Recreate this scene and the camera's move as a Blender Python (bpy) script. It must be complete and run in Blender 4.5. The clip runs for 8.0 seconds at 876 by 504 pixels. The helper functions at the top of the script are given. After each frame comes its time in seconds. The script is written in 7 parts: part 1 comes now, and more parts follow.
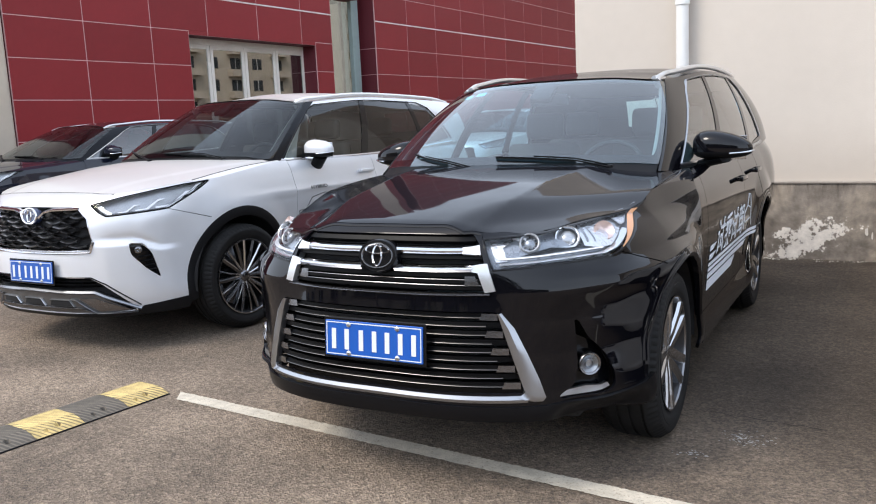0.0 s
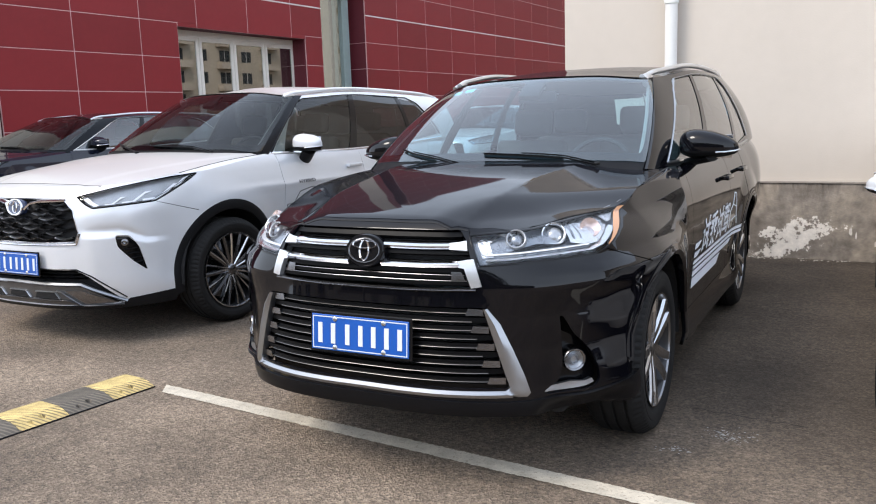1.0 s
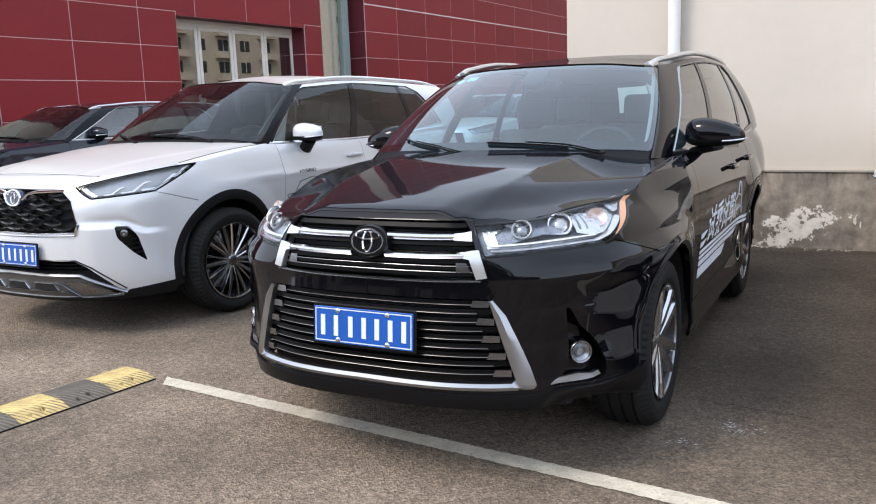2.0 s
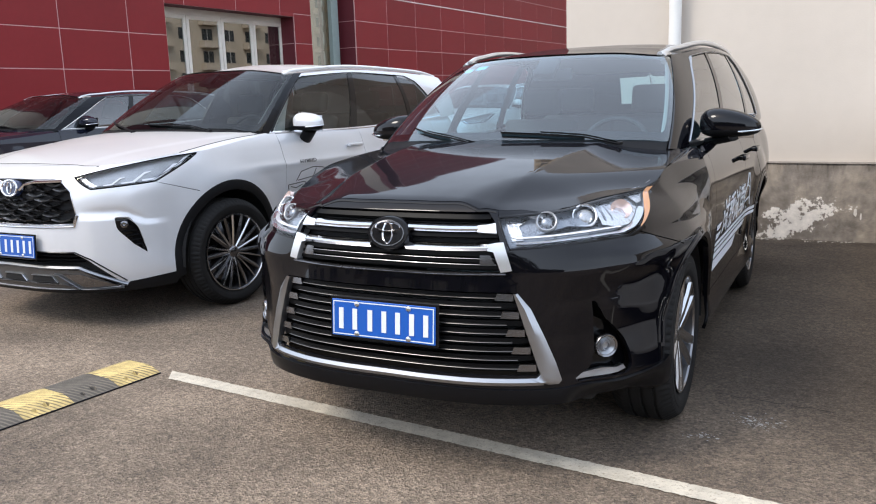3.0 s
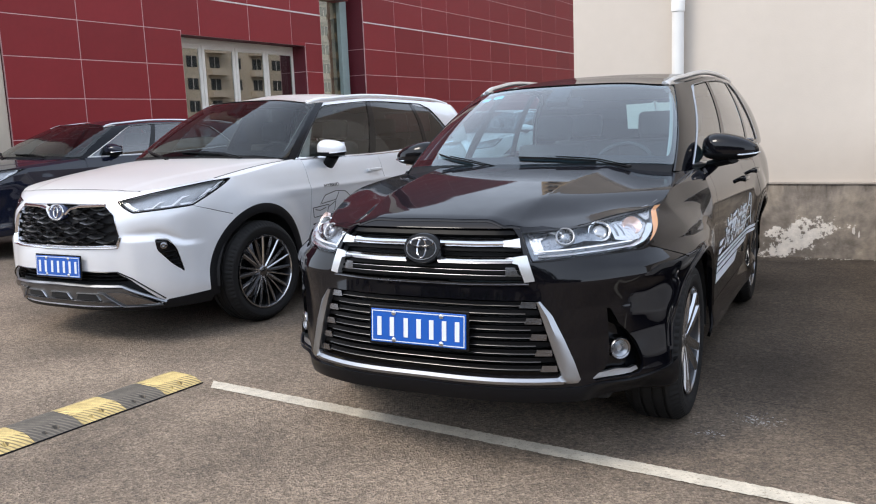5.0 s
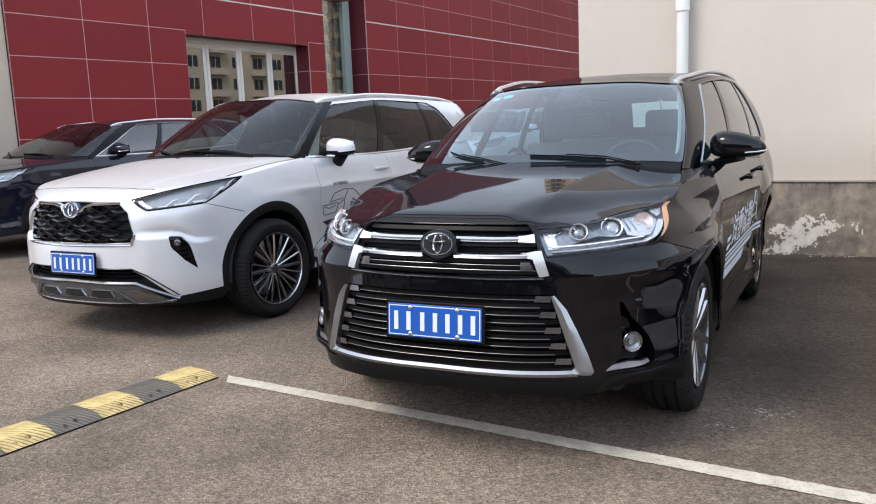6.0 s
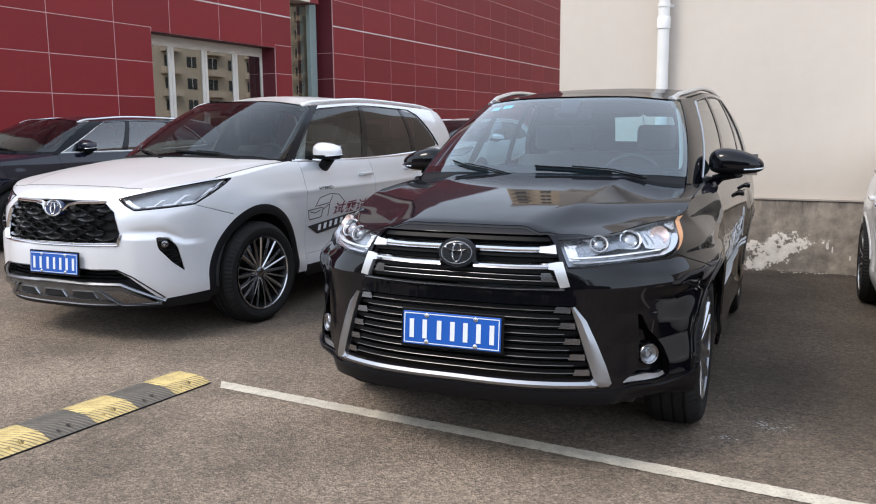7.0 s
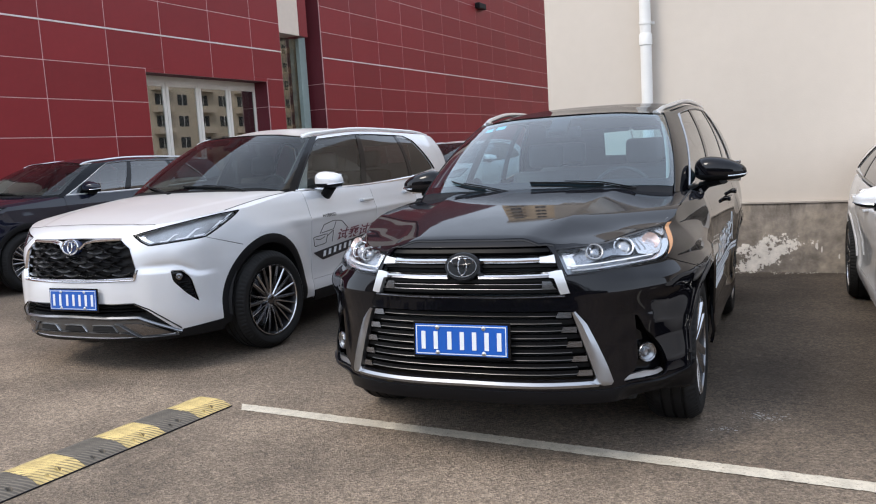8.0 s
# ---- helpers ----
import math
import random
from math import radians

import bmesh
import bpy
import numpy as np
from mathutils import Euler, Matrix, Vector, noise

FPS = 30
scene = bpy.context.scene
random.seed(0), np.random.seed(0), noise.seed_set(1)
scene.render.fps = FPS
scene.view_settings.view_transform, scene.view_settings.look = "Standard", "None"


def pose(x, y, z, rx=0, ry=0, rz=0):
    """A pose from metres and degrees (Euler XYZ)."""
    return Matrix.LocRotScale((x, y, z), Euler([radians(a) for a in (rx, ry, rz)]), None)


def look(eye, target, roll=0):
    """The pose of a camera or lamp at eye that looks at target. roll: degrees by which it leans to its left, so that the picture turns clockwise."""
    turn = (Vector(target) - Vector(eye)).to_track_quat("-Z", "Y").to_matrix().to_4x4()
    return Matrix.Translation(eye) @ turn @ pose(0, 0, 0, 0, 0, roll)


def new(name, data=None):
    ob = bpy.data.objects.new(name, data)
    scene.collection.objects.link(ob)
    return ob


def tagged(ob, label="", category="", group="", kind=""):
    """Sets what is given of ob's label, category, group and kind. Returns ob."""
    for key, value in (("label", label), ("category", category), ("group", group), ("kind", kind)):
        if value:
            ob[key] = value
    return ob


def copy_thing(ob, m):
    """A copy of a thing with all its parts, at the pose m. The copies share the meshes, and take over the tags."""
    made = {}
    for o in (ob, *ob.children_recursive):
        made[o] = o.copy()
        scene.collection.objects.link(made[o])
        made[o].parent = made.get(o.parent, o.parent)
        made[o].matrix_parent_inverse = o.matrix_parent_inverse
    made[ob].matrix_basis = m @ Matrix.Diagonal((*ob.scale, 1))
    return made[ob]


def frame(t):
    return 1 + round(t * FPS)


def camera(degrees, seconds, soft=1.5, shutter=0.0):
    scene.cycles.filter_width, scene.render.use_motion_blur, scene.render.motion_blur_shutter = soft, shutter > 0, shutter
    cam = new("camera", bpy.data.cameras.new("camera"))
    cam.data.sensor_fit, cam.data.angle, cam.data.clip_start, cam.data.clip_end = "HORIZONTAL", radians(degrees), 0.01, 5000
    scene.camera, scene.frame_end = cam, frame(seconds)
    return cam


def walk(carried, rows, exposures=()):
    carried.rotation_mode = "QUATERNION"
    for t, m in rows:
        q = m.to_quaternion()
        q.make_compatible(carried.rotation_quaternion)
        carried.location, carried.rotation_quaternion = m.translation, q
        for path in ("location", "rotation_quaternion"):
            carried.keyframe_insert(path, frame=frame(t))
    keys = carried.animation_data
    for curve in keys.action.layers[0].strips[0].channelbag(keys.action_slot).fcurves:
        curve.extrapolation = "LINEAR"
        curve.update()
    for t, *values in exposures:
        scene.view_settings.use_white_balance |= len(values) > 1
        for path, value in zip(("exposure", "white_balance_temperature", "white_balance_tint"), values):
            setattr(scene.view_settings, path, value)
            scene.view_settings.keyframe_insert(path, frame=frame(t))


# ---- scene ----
cam = camera(56.3, 8.0, soft=1.1)
PATH = [
    (0, (1.68, -2.617, 1.391), (0.736, -0.881, 1.082), -2.7),
    (0.5, (1.639, -2.584, 1.401), (0.727, -0.833, 1.08), -2.6),
    (1, (1.69, -2.626, 1.392), (0.772, -0.878, 1.071), -2.0),
    (2.5, (1.579, -2.581, 1.389), (0.668, -0.837, 1.028), -2.1),
    (3, (1.501, -2.596, 1.387), (0.619, -0.839, 1.018), -1.9),
    (3.5, (1.602, -2.722, 1.392), (0.705, -0.968, 1.054), -1.7),
    (4, (1.647, -2.799, 1.4), (0.725, -1.052, 1.089), -2.1),
    (4.5, (1.585, -2.874, 1.408), (0.688, -1.113, 1.099), -2.3),
    (6, (1.538, -3.033, 1.406), (0.641, -1.273, 1.094), -2.4),
    (6.5, (1.37, -3.081, 1.411), (0.503, -1.305, 1.103), -1.6),
    (7, (1.275, -3.137, 1.414), (0.485, -1.324, 1.117), -0.5),
    (7.5, (1.297, -3.269, 1.423), (0.516, -1.446, 1.164), -1.3),
    (8, (1.333, -3.367, 1.415), (0.547, -1.544, 1.174), -3.5),
]
walk(cam, [(t, look(eye, target, roll)) for t, eye, target, roll in PATH], [(0.0, 0.56), (4.5, 0.51), (6.3, 0.44), (7.5, 0.43), (8.0, 0.37)])


# ---------------- world, sun, exposure ----------------
# hazy white sky: the clear-sky model veiled by an even cloud layer
world = bpy.data.worlds.new("sky")
world.use_nodes = True
scene.world = world
wn = world.node_tree.nodes
sky = wn.new("ShaderNodeTexSky")
sky.sky_type = "NISHITA"
sky.sun_disc = False
sky.sun_elevation = radians(52)
sky.sun_rotation = radians(215)
sky.dust_density = 2.5
veil = wn.new("ShaderNodeMix")
veil.data_type = "RGBA"
# the haze is thickest near the horizon and lets the blue through overhead
sky_at = wn.new("ShaderNodeTexCoord")
height = wn.new("ShaderNodeSeparateXYZ")
haze = wn.new("ShaderNodeMapRange")
haze.inputs[1].default_value, haze.inputs[2].default_value, haze.inputs[3].default_value, haze.inputs[4].default_value = 0.1, 0.85, 0.82, 0.42
world.node_tree.links.new(sky_at.outputs["Generated"], height.inputs[0])
world.node_tree.links.new(height.outputs[2], haze.inputs[0])
world.node_tree.links.new(haze.outputs[0], veil.inputs[0])
veil.inputs[7].default_value = (11.9, 13.3, 15.6, 1)
world.node_tree.links.new(sky.outputs[0], veil.inputs[6])
world.node_tree.links.new(veil.outputs[2], wn["Background"].inputs[0])
wn["Background"].inputs[1].default_value = 0.128
sun = new("sun", bpy.data.lights.new("sun", "SUN"))
sun.data.energy = 1.65
sun.data.angle = radians(20)
sun.data.color = (1.0, 0.93, 0.84)
sun.matrix_world = look((-13, -12, 21), (0, 2, 0))


# ---------------- materials ----------------
def mat(name, color, rough=0.5, metal=0.0, coat=0.0, var=0.0, scale=8.0, bump=0.0, bscale=60.0, rvar=0.0, spec=0.5):
    """Principled material with colour variation at two scales and fine relief."""
    m = bpy.data.materials.new(name)
    m.use_nodes = True
    nt = m.node_tree
    b = nt.nodes["Principled BSDF"]
    b.inputs["Base Color"].default_value = (*color, 1)
    b.inputs["Roughness"].default_value = rough
    b.inputs["Metallic"].default_value = metal
    b.inputs["Coat Weight"].default_value = coat
    b.inputs["Coat Roughness"].default_value = 0.03
    b.inputs["Specular IOR Level"].default_value = spec
    tc = nt.nodes.new("ShaderNodeTexCoord")
    if var or rvar:
        big = nt.nodes.new("ShaderNodeTexNoise")
        big.inputs["Scale"].default_value = scale
        big.inputs["Detail"].default_value = 6
        small = nt.nodes.new("ShaderNodeTexNoise")
        small.inputs["Scale"].default_value = scale * 9
        small.inputs["Detail"].default_value = 4
        nt.links.new(tc.outputs["Object"], big.inputs["Vector"])
        nt.links.new(tc.outputs["Object"], small.inputs["Vector"])
        mix = nt.nodes.new("ShaderNodeMath")
        mix.operation = "MULTIPLY_ADD"
        mix.inputs[1].default_value = 0.4
        nt.links.new(small.outputs[0], mix.inputs[0])
        nt.links.new(big.outputs[0], mix.inputs[2])
        if var:
            ramp = nt.nodes.new("ShaderNodeMapRange")
            ramp.inputs[1].default_value, ramp.inputs[2].default_value = 0.35, 1.05
            ramp.inputs[3].default_value, ramp.inputs[4].default_value = 1 - var, 1 + var
            nt.links.new(mix.outputs[0], ramp.inputs[0])
            mul = nt.nodes.new("ShaderNodeMix")
            mul.data_type, mul.blend_type = "RGBA", "MULTIPLY"
            mul.inputs[0].default_value = 1
            mul.inputs[6].default_value = (*color, 1)
            nt.links.new(ramp.outputs[0], mul.inputs[7])
            nt.links.new(mul.outputs[2], b.inputs["Base Color"])
        if rvar:
            rr = nt.nodes.new("ShaderNodeMapRange")
            rr.inputs[1].default_value, rr.inputs[2].default_value = 0.35, 1.05
            rr.inputs[3].default_value, rr.inputs[4].default_value = max(rough - rvar, 0.02), rough + rvar
            nt.links.new(mix.outputs[0], rr.inputs[0])
            nt.links.new(rr.outputs[0], b.inputs["Roughness"])
    if bump:
        n = nt.nodes.new("ShaderNodeTexNoise")
        n.inputs["Scale"].default_value = bscale
        n.inputs["Detail"].default_value = 5
        nt.links.new(tc.outputs["Object"], n.inputs["Vector"])
        bp = nt.nodes.new("ShaderNodeBump")
        bp.inputs["Strength"].default_value = bump
        bp.inputs["Distance"].default_value = 0.01
        nt.links.new(n.outputs[0], bp.inputs["Height"])
        nt.links.new(bp.outputs[0], b.inputs["Normal"])
    return m


def glass_mat(name, color, base, rough=0.01, gain=1.3):
    """Thin pane: clear see-through film with a glossy coat that grows towards glancing angles."""
    m = bpy.data.materials.new(name)
    m.use_nodes = True
    nt = m.node_tree
    nt.nodes.remove(nt.nodes["Principled BSDF"])
    out = nt.nodes["Material Output"]
    tr = nt.nodes.new("ShaderNodeBsdfTransparent")
    tr.inputs[0].default_value = (*color, 1)
    gl = nt.nodes.new("ShaderNodeBsdfGlossy")
    gl.inputs["Roughness"].default_value = rough
    lw = nt.nodes.new("ShaderNodeLayerWeight")
    lw.inputs[0].default_value = 0.5
    pw = nt.nodes.new("ShaderNodeMath")
    pw.operation = "POWER"
    pw.inputs[1].default_value = 5.0
    add = nt.nodes.new("ShaderNodeMath")
    add.operation = "MULTIPLY_ADD"
    add.inputs[1].default_value = gain
    add.inputs[2].default_value = base
    add.use_clamp = True
    mx = nt.nodes.new("ShaderNodeMixShader")
    nt.links.new(lw.outputs["Facing"], pw.inputs[0])
    nt.links.new(pw.outputs[0], add.inputs[0])
    nt.links.new(add.outputs[0], mx.inputs[0])
    nt.links.new(tr.outputs[0], mx.inputs[1])
    nt.links.new(gl.outputs[0], mx.inputs[2])
    nt.links.new(mx.outputs[0], out.inputs[0])
    return m


M_BLACK = mat("black_paint", (0.0025, 0.0025, 0.004), 0.04, 0.0, 0.0, rvar=0.015, spec=0.36)


def matt_top(m, film_tone, amount):
    """A thin matt film on what faces the sky, muting its reflections."""
    nt = m.node_tree
    N, L = nt.nodes.new, nt.links.new
    g = N("ShaderNodeNewGeometry")
    sep = N("ShaderNodeSeparateXYZ")
    L(g.outputs["Normal"], sep.inputs[0])
    up = N("ShaderNodeMapRange")
    up.inputs[1].default_value, up.inputs[2].default_value, up.inputs[3].default_value, up.inputs[4].default_value = 0.6, 0.95, 0.0, amount
    L(sep.outputs[2], up.inputs[0])
    tc = N("ShaderNodeTexCoord")
    n = N("ShaderNodeTexNoise")
    n.inputs["Scale"].default_value, n.inputs["Detail"].default_value = 5.0, 8
    L(tc.outputs["Object"], n.inputs["Vector"])
    r = N("ShaderNodeMapRange")
    r.inputs[1].default_value, r.inputs[2].default_value, r.inputs[3].default_value, r.inputs[4].default_value = 0.3, 0.7, 0.75, 1.25
    L(n.outputs[0], r.inputs[0])
    f = N("ShaderNodeMath")
    f.operation = "MULTIPLY"
    L(up.outputs[0], f.inputs[0])
    L(r.outputs[0], f.inputs[1])
    d = N("ShaderNodeBsdfDiffuse")
    d.inputs[0].default_value = (*film_tone, 1)
    mx = N("ShaderNodeMixShader")
    L(f.outputs[0], mx.inputs[0])
    L(nt.nodes["Principled BSDF"].outputs[0], mx.inputs[1])
    L(d.outputs[0], mx.inputs[2])
    L(mx.outputs[0], nt.nodes["Material Output"].inputs[0])


# the hood's weaker reflections are put into the paint
matt_top(M_BLACK, (0.020, 0.021, 0.026), 0.30)
M_PEARL = mat("pearl_paint", (0.71, 0.72, 0.745), 0.32, 0.22, 0.9, var=0.02, scale=3)
# warm grey film over the upper faces
matt_top(M_PEARL, (0.52, 0.49, 0.46), 0.40)
M_NAVY = mat("navy_paint", (0.008, 0.010, 0.020), 0.06, 0.0, 0.0)
M_CHROME = mat("chrome", (0.78, 0.78, 0.8), 0.12, 1.0, rvar=0.04)
M_SATIN = mat("satin_metal", (0.46, 0.47, 0.49), 0.30, 1.0, rvar=0.06)
M_GLOSSBLACK = mat("gloss_black", (0.004, 0.004, 0.005), 0.12, 0, 0.0, rvar=0.03, spec=0.28)
M_SLAT = mat("slat_black", (0.003, 0.003, 0.0035), 0.42, 0, 0.0, rvar=0.05, spec=0.12)
M_PLASTIC = mat("black_plastic", (0.008, 0.008, 0.009), 0.5, bump=0.05, bscale=400, spec=0.18)
M_DARK = mat("dark_inside", (0.008, 0.008, 0.009), 0.8)
M_TYRE = mat("tyre_rubber", (0.012, 0.0117, 0.0117), 0.75, var=0.3, scale=10, bump=0.1, bscale=150, spec=0.25)
M_RIM = mat("rim_metal", (0.55, 0.56, 0.58), 0.22, 1.0, rvar=0.06)
M_RIMDARK = mat("rim_dark", (0.03, 0.03, 0.033), 0.3, 0.4)
M_GLASS = glass_mat("windscreen_glass", (0.66, 0.86, 0.92), 0.18)
M_SCREEN = glass_mat("shaded_screen", (0.38, 0.43, 0.43), 0.075, gain=0.9)
M_TINT = glass_mat("tinted_glass", (0.12, 0.13, 0.13), 0.07)
M_TINTBLUE = glass_mat("bluish_side_glass", (0.26, 0.32, 0.36), 0.17)
M_LENS = glass_mat("lamp_lens", (0.95, 0.96, 0.97), 0.03, gain=0.9)
M_AMBER = mat("amber_plastic", (0.56, 0.26, 0.11), 0.2, 0, 0.5)
M_SEAT = mat("seat_fabric", (0.10, 0.09, 0.085), 0.8, var=0.15)
M_DASH = mat("dash_plastic", (0.035, 0.035, 0.038), 0.6)
M_BLUE = mat("plate_blue", (0.005, 0.085, 0.40), 0.35, 0, 0.2, var=0.05)
M_WHITE = mat("white_print", (0.68, 0.71, 0.76), 0.5)
M_BOLT = mat("bolt_metal", (0.6, 0.6, 0.6), 0.3, 1.0)
M_SMOKE = mat("smoked_chrome", (0.22, 0.22, 0.23), 0.25, 1.0, rvar=0.05)
M_DECAL = mat("decal_white", (0.80, 0.84, 0.88), 0.5)
M_DECALBLACK = mat("decal_black", (0.02, 0.02, 0.025), 0.4)
M_DECALRED = mat("decal_red", (0.14, 0.02, 0.045), 0.4)
M_STICKER = mat("sticker_cyan", (0.08, 0.62, 0.90), 0.5)
M_HEADLINER = mat("headliner", (0.30, 0.29, 0.27), 0.9)
M_TRIM = mat("pillar_trim", (0.55, 0.54, 0.52), 0.8)
M_TINTFRONT = glass_mat("front_side_glass", (0.50, 0.55, 0.54), 0.07)
M_AMBERSOFT = mat("indicator_pink", (0.66, 0.52, 0.48), 0.25, 0.6, 0.3)
M_TAIL = mat("tail_lamp_red", (0.30, 0.01, 0.01), 0.15, 0, 0.8)
M_RAIL = mat("rail_silver", (0.72, 0.73, 0.74), 0.3, 0.85)
M_RAILWHITE = mat("rail_pale", (0.78, 0.78, 0.78), 0.3, 0.4)
M_BADGEBLUE = mat("badge_blue", (0.02, 0.03, 0.075), 0.2, 0, 0.5)
M_BOWLGREY = mat("bowl_grey", (0.28, 0.305, 0.345), 0.30, 0.6, var=0.3, scale=25, rvar=0.08)
M_PROJECTOR = mat("projector_grey", (0.40, 0.42, 0.45), 0.15, 0.4, 0.6)
M_SKID = mat("skid_grey", (0.13, 0.125, 0.12), 0.42, 0.7, var=0.15, scale=10, rvar=0.08)
M_SURROUND = mat("surround_grey", (0.36, 0.37, 0.39), 0.34, 1.0, rvar=0.06)
M_PILLAR = mat("pillar_black", (0.006, 0.007, 0.010), 0.18, spec=0.16, rvar=0.04)
M_LIP = mat("lip_plastic", (0.005, 0.005, 0.006), 0.34, spec=0.17, rvar=0.06)
M_EDGE = mat("slat_edge_metal", (0.15, 0.145, 0.14), 0.35, 1.0, rvar=0.08)
M_LAMPGREY = mat("lamp_grey", (0.40, 0.41, 0.43), 0.35, 0.5, var=0.2, scale=12)
M_FACET = mat("lamp_facets", (0.74, 0.75, 0.78), 0.24, 1.0, bump=0.6, bscale=70)
M_GUIDE = mat("light_guide_white", (0.86, 0.87, 0.90), 0.2, 0, 0.5)
M_LAMPBOWL = mat("lamp_reflector", (0.74, 0.76, 0.79), 0.20, 0.9, rvar=0.06)


# ---------------- mesh helpers ----------------
def part(name, verts, faces, material, parent=None, label="", normals=None, smooth=False):
    me = bpy.data.meshes.new(name)
    me.from_pydata([tuple(v) for v in verts], [], [tuple(f) for f in faces])
    me.materials.append(material)
    me.validate()
    if smooth or normals is not None:
        me.shade_smooth()
        if normals is None:
            me.set_sharp_from_angle(angle=radians(40))
    if normals is not None:
        me.normals_split_custom_set_from_vertices([tuple(n) for n in normals])
    ob = new(name, me)
    if parent is not None:
        ob.parent = parent
    if label:
        tagged(ob, label)
    return ob


def bpart(name, bm, material, parent=None, label="", smooth=False):
    me = bpy.data.meshes.new(name)
    bm.normal_update()
    bm.to_mesh(me)
    bm.free()
    me.materials.append(material)
    if smooth:
        me.shade_smooth()
        me.set_sharp_from_angle(angle=radians(38))
    ob = new(name, me)
    if parent is not None:
        ob.parent = parent
    if label:
        tagged(ob, label)
    return ob


def boxed(size, bevel=0.0, seg=2, m=None):
    bm = bmesh.new()
    bmesh.ops.create_cube(bm, size=1)
    bmesh.ops.scale(bm, vec=size, verts=bm.verts)
    if bevel:
        bmesh.ops.bevel(bm, geom=bm.edges[:], offset=bevel, segments=seg, affect="EDGES", profile=0.6)
    if m is not None:
        bm.transform(m)
    return bm


def span(x0, x1, y0, y1, z0, z1, bevel=0.0, seg=2):
    return boxed((x1 - x0, y1 - y0, z1 - z0), bevel, seg, pose((x0 + x1) / 2, (y0 + y1) / 2, (z0 + z1) / 2))


def lathe(profile, n=48, closed=False):
    """Verts and faces of a profile (radius, along) turned about the x axis."""
    k = len(profile)
    vs, fs = [], []
    for i in range(n):
        a = 2 * math.pi * i / n
        for r, x in profile:
            vs.append((x, r * math.cos(a), r * math.sin(a)))
    for i in range(n):
        j = (i + 1) % n
        for q in range(k if closed else k - 1):
            w = (q + 1) % k
            fs.append((i * k + q, i * k + w, j * k + w, j * k + q))
    return vs, fs


def sweep(points, section, closed_section=True, up=(0, 0, 1)):
    """A section (list of (side, up)) carried along points; ends capped."""
    pts = [Vector(p) for p in points]
    vs, fs = [], []
    k = len(section)
    for i, p in enumerate(pts):
        d = (pts[min(i + 1, len(pts) - 1)] - pts[max(i - 1, 0)]).normalized()
        side = d.cross(Vector(up)).normalized()
        upv = side.cross(d).normalized()
        for a, b in section:
            vs.append(p + side * a + upv * b)
    for i in range(len(pts) - 1):
        for q in range(k):
            w = (q + 1) % k
            fs.append((i * k + q, i * k + w, (i + 1) * k + w, (i + 1) * k + q))
    fs.append(tuple(range(k))[::-1])
    fs.append(tuple((len(pts) - 1) * k + q for q in range(k)))
    return vs, fs


def ring_section(a, b, n=8):
    return [(a * math.cos(2 * math.pi * i / n), b * math.sin(2 * math.pi * i / n)) for i in range(n)]


# ---------------- smooth surfaces ----------------
def curve(pts):
    """Smooth function through (t, value...) points; works on arrays."""
    p = np.array(pts, float)
    t, v = p[:, 0], p[:, 1:]
    d = np.diff(v, axis=0) / np.diff(t)[:, None]
    m = np.zeros_like(v)
    m[1:-1] = (d[:-1] * np.diff(t)[1:, None] + d[1:] * np.diff(t)[:-1, None]) / (t[2:] - t[:-2])[:, None]
    m[0], m[-1] = d[0], d[-1]

    def f(x):
        x = np.clip(np.asarray(x, float), t[0], t[-1])
        i = np.clip(np.searchsorted(t, x) - 1, 0, len(t) - 2)
        h = t[i + 1] - t[i]
        u = (x - t[i]) / h
        u, hh = u[..., None], h[..., None]
        r = (2 * u**3 - 3 * u**2 + 1) * v[i] + (u**3 - 2 * u**2 + u) * hh * m[i] + (3 * u**2 - 2 * u**3) * v[i + 1] + (u**3 - u**2) * hh * m[i + 1]
        return r[..., 0] if v.shape[1] == 1 else r
    return f


def fade(a, b, x):
    t = np.clip((np.asarray(x, float) - a) / (b - a), 0, 1)
    return t * t * (3 - 2 * t)


